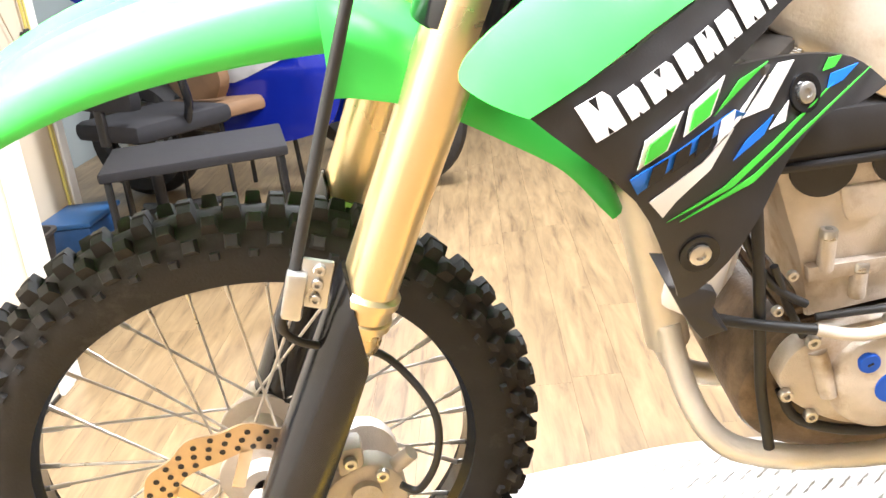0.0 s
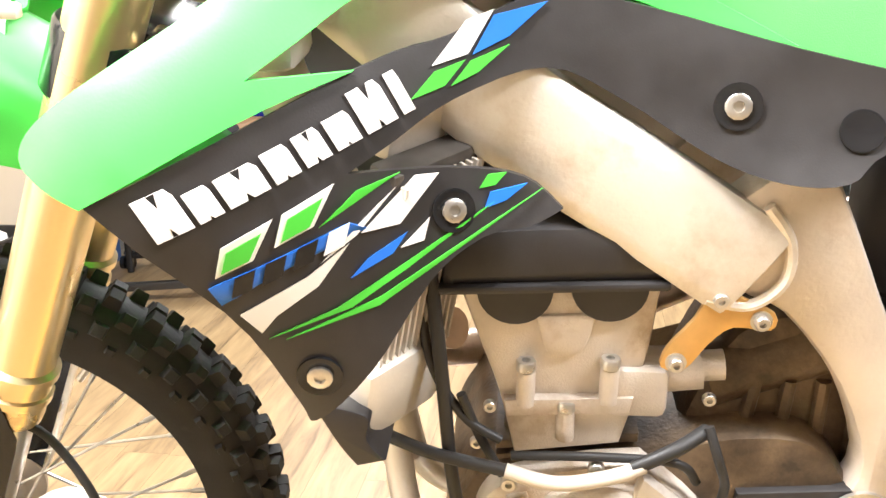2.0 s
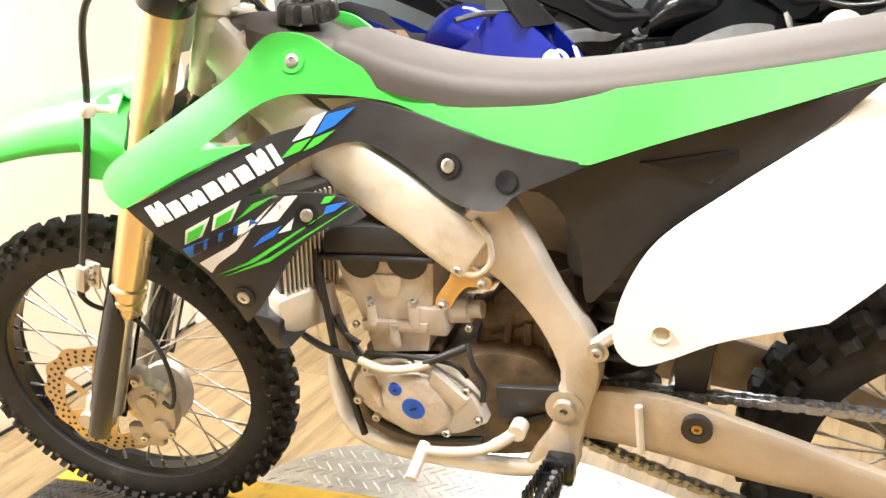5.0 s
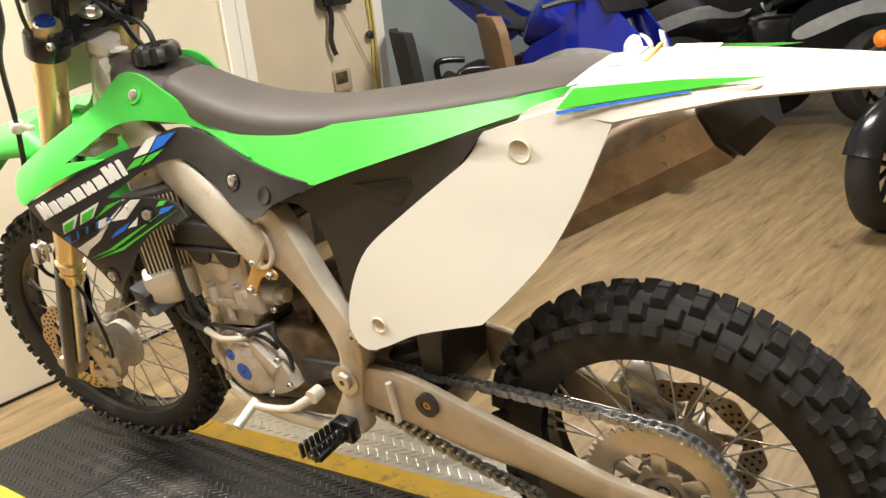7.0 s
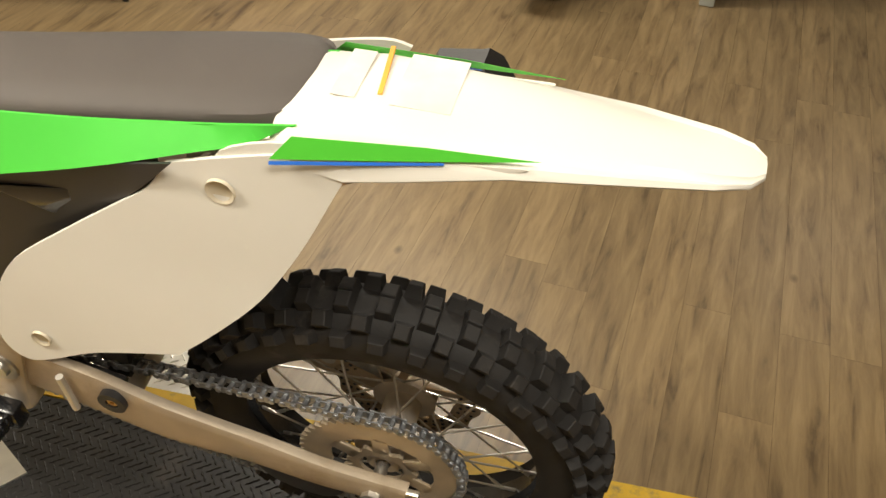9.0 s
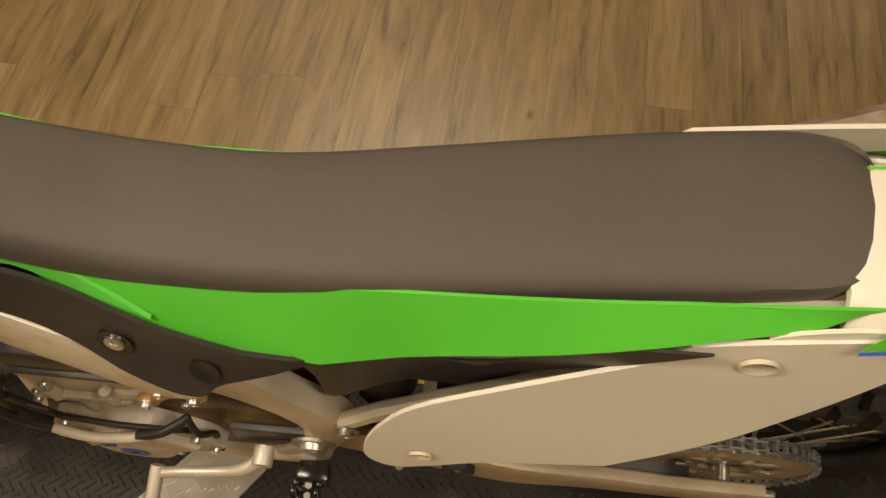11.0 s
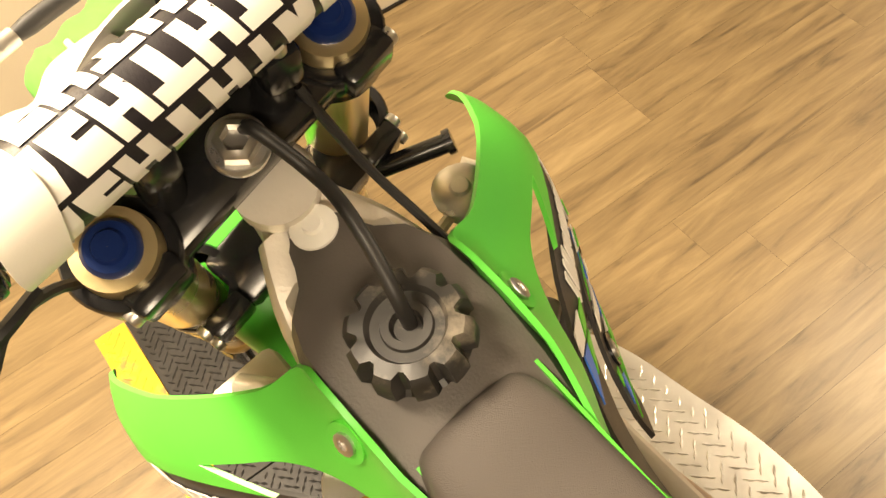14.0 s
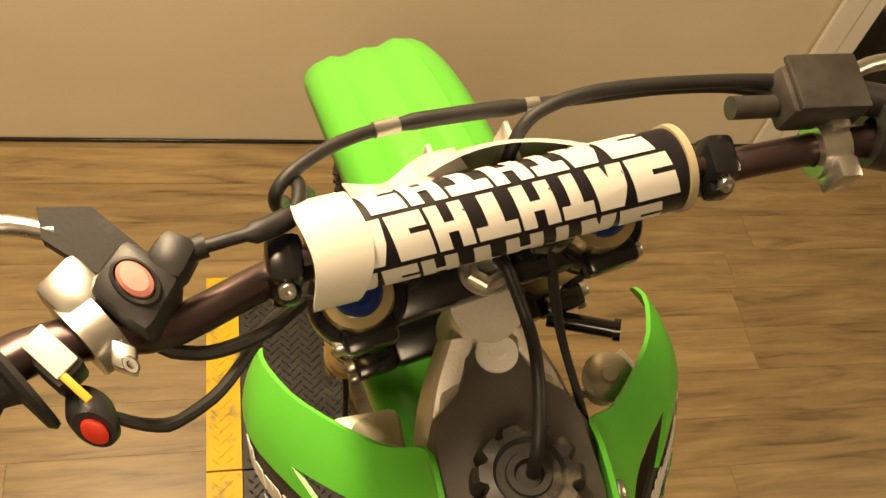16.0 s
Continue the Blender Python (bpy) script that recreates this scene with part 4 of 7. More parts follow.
# hoses and wiring
for pts, r, mat_, nm in (
        ([(0.50, -0.10, 0.565), (0.55, -0.125, 0.563), (0.615, -0.135, 0.555)], 0.006, HOSE, "hose_end"),
        ([(0.615, -0.135, 0.555), (0.66, -0.14, 0.547), (0.71, -0.138, 0.556), (0.735, -0.134, 0.566)], 0.0068, surface("grey_sleeve", (0.62, 0.56, 0.47), 0.45, vary=0.1), "hose_sleeve"),
        ([(0.725, -0.135, 0.563), (0.76, -0.13, 0.580), (0.79, -0.11, 0.588)], 0.0065, HOSE, "hose_joint"),
        ([(0.79, -0.115, 0.595), (0.80, -0.125, 0.565), (0.81, -0.115, 0.53), (0.805, -0.11, 0.49)], 0.0045, HOSE, "breather_hose"),
        ([(0.545, -0.10, 0.77), (0.553, -0.11, 0.70), (0.560, -0.115, 0.62), (0.566, -0.118, 0.54), (0.575, -0.11, 0.47), (0.59, -0.11, 0.39)], 0.0062, HOSE, "coolant_hose"),
        ([(0.535, -0.09, 0.78), (0.545, -0.105, 0.66), (0.575, -0.115, 0.60), (0.61, -0.118, 0.575)], 0.0045, HOSE, "wire_loom"),
        ([(0.575, -0.115, 0.62), (0.592, -0.115, 0.575), (0.612, -0.115, 0.535)], 0.0045, HOSE, "wire_loom"),
        ([(0.62, -0.12, 0.560), (0.70, -0.125, 0.566), (0.765, -0.122, 0.560), (0.785, -0.115, 0.535)], 0.0042, HOSE, "wire_loom"),
        ([(0.56, -0.06, 0.86), (0.585, -0.055, 0.85), (0.64, -0.045, 0.83), (0.68, -0.04, 0.81)], 0.009, HOSE, "wire_loom"),
        ([(0.60, -0.10, 0.46), (0.62, -0.112, 0.425), (0.70, -0.115, 0.405), (0.80, -0.11, 0.415)], 0.006, HOSE, "drain_hose")):
    bm = bmesh.new()
    tube(bm, curve(pts, 5), r, 10)
    part(nm, bm, mat_, bike)
bm = bmesh.new()
rod(bm, (0.550, -0.085, 0.845), (0.555, -0.085, 0.90), 0.007, 10)
box(bm, (0.585, -0.055, 0.855), (0.05, 0.03, 0.02), 0.004)
part("coil_connector", bm, BLACK, bike, "black wiring connectors")
bm = bmesh.new()
for k in range(5):
    tube(bm, curve([(0.548, -0.10 - 0.003 * k, 0.868), (0.552 - 0.002 * k, -0.105, 0.885), (0.556, -0.10, 0.905)], 3), 0.0022, 6)
part("wire_bundle", bm, YELLOW, bike, "yellow wires")

# radiators, turned so that their rear faces look outwards
def swivel(bm):
    bmesh.ops.rotate(bm, cent=(0.525, -0.105, 0.74), matrix=Matrix.Rotation(radians(-35), 3, "Z"), verts=bm.verts)


def radiator(bm):
    q = Matrix.Rotation(0.22, 3, "Y")
    box(bm, (0.532, -0.100, 0.745), (0.028, 0.105, 0.20), 0.004, q)
    swivel(bm)


def tanks(bm):
    q = Matrix.Rotation(0.22, 3, "Y")
    box(bm, (0.512, -0.112, 0.628), (0.046, 0.104, 0.080), 0.010, q)
    box(bm, (0.525, -0.095, 0.862), (0.040, 0.075, 0.045), 0.010, q)
    swivel(bm)


cores = both("radiator", radiator, FIN, "ribbed aluminium radiator")
for side in (0, 1):
    bm = bmesh.new()
    tanks(bm)
    loose("header_tank", flip(bm) if side else bm, ALU, cores[side], "aluminium radiator header tank")


def fins(bm):
    q = Matrix.Rotation(0.22, 3, "Y")
    for k in range(13):
        box(bm, (0.550, -0.146 + 0.0076 * k, 0.740), (0.006, 0.0026, 0.185), 0, q)
    swivel(bm)


for side in (0, 1):
    bm = bmesh.new()
    fins(bm)
    loose("radiator_fin", flip(bm) if side else bm, ALU, cores[side])
both("radiator_guard", lambda bm: slab(bm, outline([(0.455, 0.64), (0.455, 0.64), (0.475, 0.60), (0.49, 0.578), (0.49, 0.578), (0.515, 0.585), (0.515, 0.585), (0.50, 0.605), (0.50, 0.63)]), -0.10, -0.168, 0.003), BLACK, "black radiator duct", cores)
bm = bmesh.new()
CAPR = (0.410, 0.133, 0.932)
lathe(bm, [(-0.03, 0.018), (0, 0.018), (0, 0.026), (0.008, 0.027), (0.012, 0.022), (0.014, 0.010), (0.018, 0.008), (0.018, 0.0001)], CAPR, (0.1, 0, 1), 18)
part("radiator_cap", bm, STEEL, bike, "plated radiator cap")
bm = bmesh.new()
flat(bm, [(0.370, 0.165), (0.395, 0.125), (0.425, 0.150), (0.415, 0.185)], 0.908, 0.914)
tube(bm, [(0.41, 0.125, 0.918), (0.42, 0.085, 0.918)], 0.006, 8)
part("filler_neck", bm, ALU, bike)
bm = bmesh.new()
box(bm, (0.43, -0.115, 0.925), (0.06, 0.07, 0.03), 0.01)
tube(bm, curve([(0.42, -0.12, 0.945), (0.45, -0.10, 0.955), (0.475, -0.07, 0.94)], 4), 0.011, 10)
part("radiator_hose", bm, ALU, bike, "aluminium radiator elbow")

# exhaust
silencer = new("silencer")
silencer.parent = bike
silencer["label"] = "scuffed bare-metal silencer with black end cap"
A0, A1 = Vector((1.205, 0.135, 0.738)), Vector((1.545, 0.158, 0.932))


def hexa(bm, a, b, r, r2, seg=8):
    d = (b - a).normalized()
    u_ = Vector((0, 1, 0))
    v_ = d.cross(u_).normalized()
    rings = []
    for p, q in ((a, r * 0.85), (a + d * 0.015, r), (b - d * 0.01, r2), (b, r2 * 0.96)):
        rings.append([p + u_ * q * 0.85 * math.cos(t) + v_ * q * 1.05 * math.sin(t) for t in (2 * math.pi * (k + 0.5) / seg for k in range(seg))])
    ring_loft(bm, rings)


bm = bmesh.new()
hexa(bm, A0, A1, 0.060, 0.066)
part("body", bm, SILENCER, silencer, smooth=20)
bm = bmesh.new()
dd = (A1 - A0).normalized()
hexa(bm, A1, A1 + dd * 0.075, 0.066, 0.050)
part("end_cap", bm, BLACK, silencer, "black end cap", smooth=20)
bm = bmesh.new()
for k, off in ((0, 0.0), (1, 0.30)):
    for a in (0.6, -0.6):
        bolt(bm, A0 + dd * (0.02 + off) + Vector((0, -0.05, 0.035 * a)), (0, -1, 0), 0.005, 0.004)
loose("rivet", bm, STEEL, silencer)
bm = bmesh.new()
tube(bm, curve([(0.56, 0.0, 0.62), (0.50, 0.06, 0.58), (0.56, 0.13, 0.52), (0.72, 0.15, 0.56), (0.95, 0.14, 0.68), (1.10, 0.13, 0.735), (1.22, 0.132, 0.748)], 6), 0.021, 14)
part("header_pipe", bm, SILENCER, silencer)

AXLE = pose(1.51, 0.024, 0.387, 3.0, 0, 0.6)


def on_axle(bm):
    """Brought from a wheel at its own origin to the rear axle."""
    bmesh.ops.transform(bm, matrix=AXLE @ pose(-1.51, 0, -0.387), verts=bm.verts)
    return bm


# swingarm, shock, chain and rear brake
def arm(bm):
    path = curve([(0.90, -0.080, 0.472), (1.00, -0.090, 0.484), (1.10, -0.100, 0.482), (1.20, -0.106, 0.464), (1.32, -0.098, 0.434), (1.44, -0.092, 0.400), (1.56, -0.086, 0.386)], 4)
    rings = []
    for i, p in enumerate(path):
        t = i / (len(path) - 1)
        hh = 0.040 + 0.010 * math.sin(math.pi * min(1, t * 1.6)) - 0.016 * max(0, t - 0.55) / 0.45
        ring = []
        for k in range(16):
            a = 2 * math.pi * k / 16
            c, s = math.cos(a), math.sin(a)
            ring.append(p + Vector((0.15 * hh * c, 0.012 * math.copysign(abs(s) ** 0.5, s), hh * math.copysign(abs(c) ** 0.5, c))))
        rings.append(ring)
    ring_loft(bm, rings)


ARMALU = surface("dusty_aluminium", (0.56, 0.47, 0.36), 0.48, 0.35, vary=0.14, scale=12, bump=0.2, bump_scale=250, dirt=(0.36, 0.28, 0.19), dirt_amount=0.4, dirt_scale=6)
arms = both("swingarm", arm, ARMALU, "dusty aluminium swingarm leg")
bm = bmesh.new()
box(bm, (1.10, 0, 0.46), (0.06, 0.17, 0.07), 0.015)
part("swingarm_bridge", bm, ALU, bike)
bm = bmesh.new()
for x0 in (1.045,):
    tube(bm, [(x0, -0.114, 0.522), (x0 + 0.004, -0.114, 0.44)], 0.006, 8)
part("swingarm_weld", bm, ALU, arms[0])
bm = bmesh.new()
tube(bm, curve([(0.93, -0.085, 0.505), (1.05, -0.086, 0.512), (1.13, -0.088, 0.500)], 4), 0.012, 8)
lathe(bm, [(0, 0.022), (0.012, 0.022), (0.012, 0.010), (0.004, 0.010), (0.004, 0.0001)], (1.128, -0.112, 0.500), (0, -1, 0), 20)
part("chain_slider", bm, BLACK, arms[0], "black chain slider")
bm = bmesh.new()
bolt(bm, (1.128, -0.116, 0.500), (0, -1, 0), 0.009, 0.006)
part("slider_bolt", bm, BRASS, arms[0])
bm = bmesh.new()
rod(bm, (0.97, 0.0, 0.80), (1.02, 0, 0.47), 0.032, 18)
for k in range(9):
    lathe(bm, [(0, 0.034), (0.008, 0.045), (0.016, 0.034)], (0.975 + 0.0052 * k, 0, 0.76 - 0.034 * k), (0.15, 0, -1), 18)
loose("shock", bm, surface("shock_spring", (0.10, 0.09, 0.08), 0.5, 0.5, vary=0.2), bike, "dirty coil shock")
bm = bmesh.new()
slab(bm, outline([(1.10, 0.42), (1.09, 0.60), (1.13, 0.68), (1.20, 0.72), (1.21, 0.68), (1.15, 0.62), (1.13, 0.50)]), 0.07, -0.07, 0.004)
part("mud_flap", bm, BLACK, bike, "black rubber mud flap")

CX, CZ, RS = 1.51, 0.387, 0.126
FX, FZ, RF = 0.875, 0.482, 0.034


def chain_path(n=118):
    d = Vector((CX - FX, CZ - FZ))
    L = d.length
    base = math.atan2(d.y, d.x)
    off = math.asin((RS - RF) / L)
    pts = []
    a_up, a_dn = base + math.pi / 2 + off, base - math.pi / 2 - off
    p1 = Vector((FX + RF * math.cos(a_up), FZ + RF * math.sin(a_up)))
    p2 = Vector((CX + RS * math.cos(a_up), CZ + RS * math.sin(a_up)))
    p3 = Vector((CX + RS * math.cos(a_dn), CZ + RS * math.sin(a_dn)))
    p4 = Vector((FX + RF * math.cos(a_dn), FZ + RF * math.sin(a_dn)))
    out = []
    for k in range(40):
        t = k / 40
        out.append(p1.lerp(p2, t) + Vector((0, 0.006 * math.sin(math.pi * t))))
    for k in range(26):
        t = k / 26
        a = a_up + (a_dn - a_up) * t
        out.append(Vector((CX + RS * math.cos(a), CZ + RS * math.sin(a))))
    for k in range(40):
        t = k / 40
        out.append(p3.lerp(p4, t) - Vector((0, 0.020 * math.sin(math.pi * t))))
    for k in range(9):
        t = k / 9
        a = a_dn + (a_up - 2 * math.pi - a_dn) * t
        out.append(Vector((FX + RF * math.cos(a), FZ + RF * math.sin(a))))
    return out


def links():
    raw = chain_path()
    raw.append(raw[0])
    acc = [0.0]
    for a, b in zip(raw, raw[1:]):
        acc.append(acc[-1] + (b - a).length)
    n = int(acc[-1] / 0.0159)
    res, j = [], 0
    for i in range(n):
        s = acc[-1] * i / n
        while acc[j + 1] < s:
            j += 1
        t = (s - acc[j]) / (acc[j + 1] - acc[j])
        res.append(raw[j].lerp(raw[j + 1], t))
    return res


bm = bmesh.new()
ls = links()
for i, a in enumerate(ls):
    b = ls[(i + 1) % len(ls)]
    m = (a + b) / 2
    ang = math.atan2(b.y - a.y, b.x - a.x)
    out = 0.0085 if i % 2 else 0.0055
    for s in (-1, 1):
        box(bm, (m.x, -0.074 + s * out, m.y), (0.0225, 0.002, 0.0135), 0, Matrix.Rotation(-ang, 3, "Y"))
    rod(bm, (a.x, -0.086, a.y), (a.x, -0.062, a.y), 0.0048, 6)
for v in bm.verts:
    v.co.y += 0.024 * max(0.0, (v.co.x - 0.875) / 0.635)
part("chain", bm, CHAIN, bike, "grey steel roller chain", smooth=0)


def toothed(bm, cx, cz, y, r, teeth, hole, thick=0.006, wins=0):
    n = teeth * 4
    o = []
    for k in range(n):
        a = 2 * math.pi * k / n
        rr = r + (0.006 if k % 4 in (0, 1) else -0.002)
        o.append((rr * math.sin(a), rr * math.cos(a)))
    inn = [(hole * math.sin(2 * math.pi * k / n), hole * math.cos(2 * math.pi * k / n)) for k in range(n)]
    rings = [[(cx + p[0], y + t, cz + p[1]) for p in q] for q, t in ((inn, -thick / 2), (o, -thick / 2), (o, thick / 2), (inn, thick / 2))]
    ring_loft(bm, rings, False, True)


bm = bmesh.new()
toothed(bm, CX, CZ, -0.074, RS, 50, 0.082)
for k in range(6):
    a = math.pi * k / 3
    box(bm, (CX + 0.066 * math.sin(a), -0.074, CZ + 0.066 * math.cos(a)), (0.026, 0.006, 0.046), 0.002, Matrix.Rotation(a, 3, "Y"))
toothed(bm, CX, CZ, -0.074, 0.05, 12, 0.035)
part("sprocket", on_axle(bm), surface("sprocket_alu", (0.62, 0.52, 0.38), 0.42, 0.55, vary=0.15), bike, "bronze-toned rear sprocket")
bm = bmesh.new()
toothed(bm, FX, FZ, -0.074, RF - 0.002, 13, 0.01, 0.008)
part("front_sprocket", bm, STEEL, bike)
bm = bmesh.new()
slab(bm, [(0.825, 0.515), (0.935, 0.525), (0.935, 0.505), (0.90, 0.49), (0.84, 0.455), (0.825, 0.455), (0.825, 0.495)], -0.090, -0.104, 0.003)
slab(bm, [(0.84, 0.445), (0.90, 0.475), (0.90, 0.465), (0.85, 0.437)], -0.090, -0.102, 0.002)
part("sprocket_guard", bm, BLACK, bike, "black case saver")
bm = bmesh.new()
slab(bm, outline([(1.30, 0.355), (1.33, 0.37), (1.46, 0.36), (1.46, 0.325), (1.42, 0.285), (1.34, 0.30)], 3), -0.045, -0.078, 0.004)
part("chain_guide", bm, BLACK, bike, "black chain guide")
bm = bmesh.new()
lathe(bm, [(-0.012, 0.014), (0.012, 0.014)], (0.985, -0.062, 0.425), (0, 1, 0), 16)
toothed(bm, 0.985, 0.425, -0.062, 0.02, 12, 0.008, 0.02)
part("chain_roller", bm, BLACK, bike)
bm = bmesh.new()
rod(bm, (1.51, -0.125, 0.387), (1.51, 0.125, 0.387), 0.010, 12)
rod(bm, (1.51, -0.118, 0.387), (1.51, -0.132, 0.387), 0.017, 6)
box(bm, (1.53, -0.112, 0.387), (0.10, 0.012, 0.040), 0.004)
part("rear_axle", on_axle(bm), STEEL, bike, "steel rear axle with adjuster block")


def disc(bm, cx, cz, y, r, hole, waves=12, holes=True):
    n = 144
    o, inn = [], []
    for k in range(n):
        a = 2 * math.pi * k / n
        o.append(((r + 0.0035 * math.sin(waves * a)) * math.sin(a), (r + 0.0035 * math.sin(waves * a)) * math.cos(a)))
        inn.append(((hole + 0.004 * math.sin(6 * a)) * math.sin(a), (hole + 0.004 * math.sin(6 * a)) * math.cos(a)))
    rings = [[(cx + p[0], y + t, cz + p[1]) for p in q] for q, t in ((inn, -0.0015), (o, -0.0015), (o, 0.0015), (inn, 0.0015))]
    ring_loft(bm, rings, False, True)


def disc_holes(bm, cx, cz, y, r, hole):
    for k in range(36):
        a = 2 * math.pi * k / 36
        for f, sh in ((0.22, 0), (0.5, 0.06), (0.78, 0.12)):
            rr = hole + (r - hole) * f
            rod(bm, (cx + rr * math.sin(a + sh), y - 0.0022, cz + rr * math.cos(a + sh)), (cx + rr * math.sin(a + sh), y + 0.0022, cz + rr * math.cos(a + sh)), 0.0035, 8)


bm = bmesh.new()
disc(bm, 1.51, 0.387, 0.062, 0.120, 0.082)
for k in range(5):
    a = 2 * math.pi * k / 5
    box(bm, (1.51 + 0.06 * math.sin(a), 0.062, 0.387 + 0.06 * math.cos(a)), (0.014, 0.003, 0.056), 0, Matrix.Rotation(a + 0.3, 3, "Y"))
rd = part("rear_disc", on_axle(bm), DISC, bike, "wave-edged rear brake disc")
bm = bmesh.new()
disc_holes(bm, 1.51, 0.387, 0.062, 0.120, 0.082)
tagged(part("disc_hole", on_axle(bm), GLOSS, rd), "drilled holes", "", kind="stuff")
bm = bmesh.new()
box(bm, (1.425, 0.075, 0.475), (0.075, 0.05, 0.06), 0.012, Matrix.Rotation(0.5, 3, "Y"))
box(bm, (1.45, 0.065, 0.45), (0.09, 0.02, 0.05), 0.006, Matrix.Rotation(0.5, 3, "Y"))
rod(bm, (1.40, 0.06, 0.50), (1.40, 0.02, 0.50), 0.012, 12)
part("rear_caliper", on_axle(bm), STEEL, bike, "silver rear brake caliper")

# foot controls
bm = bmesh.new()
q = Matrix.Rotation(-0.30, 3, "Z")
for s in (-0.016, 0.016):
    for k in range(7):
        box(bm, (0.925 + s - 0.002 * k, -0.145 - 0.012 * k, 0.405), (0.006, 0.009, 0.030), 0.001)
box(bm, (0.925, -0.18, 0.398), (0.034, 0.08, 0.012), 0.002)
box(bm, (0.93, -0.13, 0.40), (0.045, 0.03, 0.045), 0.006)
pegl = part("foot_peg", bm, GLOSS, bike, "black toothed foot peg")
bm = bmesh.new()
for k in range(5):
    rod(bm, (0.925, -0.148 - 0.014 * k, 0.4035), (0.925, -0.148 - 0.014 * k, 0.4065), 0.005, 8)
loose("peg_hole", bm, STEEL, pegl)
bm = bmesh.new()
for s in (-0.016, 0.016):
    for k in range(7):
        box(bm, (0.925 + s, 0.145 + 0.012 * k, 0.405), (0.006, 0.009, 0.030), 0.001)
box(bm, (0.93, 0.14, 0.40), (0.045, 0.06, 0.03), 0.006)
part("foot_peg", bm, GLOSS, bike, "black toothed foot peg")
bm = bmesh.new()
tube(bm, curve([(0.865, -0.125, 0.458), (0.84, -0.14, 0.440), (0.80, -0.145, 0.420), (0.745, -0.15, 0.412), (0.715, -0.155, 0.415)], 4), [0.010] * 6 + [0.008] * 11, 10)
rod(bm, (0.715, -0.145, 0.418), (0.712, -0.205, 0.395), 0.010, 12)
rod(bm, (0.865, -0.112, 0.458), (0.865, -0.138, 0.458), 0.014, 12)
part("shift_lever", bm, ALU, bike, "dull aluminium shift lever")

# ---- wheels ----
def wheel(name, label, m, r, rim, width, rows, count, knob_h, hub_w):
    """A spoked wheel about the y axis: tyre with knobs, rim, hub and thirty-six spokes."""
    w = new(name)
    w.parent = bike
    w.matrix_local = m
    w["label"] = label
    half = width / 2
    rc, rs = r - knob_h - half, half
    bm = bmesh.new()
    sec = []
    for k in range(15):
        a = radians(-128 + 256 * k / 14)
        sec.append((rs * math.sin(a) * (1.0 if abs(math.degrees(a)) < 95 else 0.97), rc + rs * math.cos(a) * (1 if abs(math.degrees(a)) < 90 else 1.25)))
    sec += [(half * 0.35, rim - 0.004), (-half * 0.35, rim - 0.004)]
    lathe(bm, sec, (0, 0, 0), (0, 1, 0), 90, closed=True)
    part("tyre", bm, RUBBER, w, "knobbly black off-road tyre", smooth=35)
    bm = bmesh.new()
    rng = random.Random(7)
    for phi, wd, ln, stagger, hh in rows:
        for k in range(count):
            a0 = 2 * math.pi * (k + stagger) / count + rng.uniform(-0.004, 0.004)
            rad = Vector((math.cos(a0), 0, math.sin(a0)))
            tan = Vector((-math.sin(a0), 0, math.cos(a0)))
            lat = Vector((0, 1, 0))
            p = radians(phi)
            n = rad * math.cos(p) + lat * math.sin(p)
            s = lat * math.cos(p) - rad * math.sin(p)
            base = rad * rc + n * (rs - 0.004)
            vs = []
            for hgt, f in ((0, 1.18), (hh + 0.0045, 0.92), (hh + 0.0058, 0.78)):
                for u, v in ((-1, -1), (1, -1), (1, 1), (-1, 1)):
                    vs.append(bm.verts.new(base + n * hgt + tan * (u * ln * f / 2) + s * (v * wd * f / 2)))
            for q in (0, 4):
                for j in range(4):
                    bm.faces.new((vs[q + j], vs[q + (j + 1) % 4], vs[q + 4 + (j + 1) % 4], vs[q + 4 + j]))
            bm.faces.new(vs[8:12])
    tagged(part("tread_knob", bm, RUBBER, w, smooth=35), "square rubber tread knobs", "", kind="stuff")
    bm = bmesh.new()
    rw = half * 0.52
    lathe(bm, [(-rw, rim + 0.010), (-rw * 1.08, rim + 0.010), (-rw * 1.08, rim + 0.002), (-rw * 0.8, rim - 0.004), (-rw * 0.55, rim - 0.016), (rw * 0.55, rim - 0.016), (rw * 0.8, rim - 0.004), (rw * 1.08, rim + 0.002), (rw * 1.08, rim + 0.010), (rw, rim + 0.010)], (0, 0, 0), (0, 1, 0), 90, closed=True)
    part("rim", bm, GLOSS, w, "black anodised rim")
    bm = bmesh.new()
    fl = hub_w / 2
    lathe(bm, [(-fl - 0.02, 0.012), (-fl - 0.02, 0.026), (-fl, 0.028), (-fl, 0.052), (-fl + 0.006, 0.052), (-fl + 0.010, 0.030), (fl - 0.010, 0.030), (fl - 0.006, 0.052), (fl, 0.052), (fl, 0.028), (fl + 0.02, 0.026), (fl + 0.02, 0.012)], (0, 0, 0), (0, 1, 0), 40)
    part("hub", bm, CAST, w, "cast aluminium hub")
    n = 36
    for k in range(n):
        side = -1 if k % 2 else 1
        a = 2 * math.pi * k / n
        lead = 0.62 if (k // 2) % 2 else -0.62
        bm = bmesh.new()
        e = Vector((math.cos(a) * (rim - 0.016), side * rw * 0.25, math.sin(a) * (rim - 0.016)))
        b0 = Vector((math.cos(a + lead) * 0.048, side * (fl - 0.003), math.sin(a + lead) * 0.048))
        d = (b0 - e).normalized()
        tube(bm, [b0, e + d * 0.022], 0.0018, 6)
        tube(bm, [e + d * 0.022, e - d * 0.004], 0.0031, 6)
        part("spoke", bm, STEEL, w)
    bm = bmesh.new()
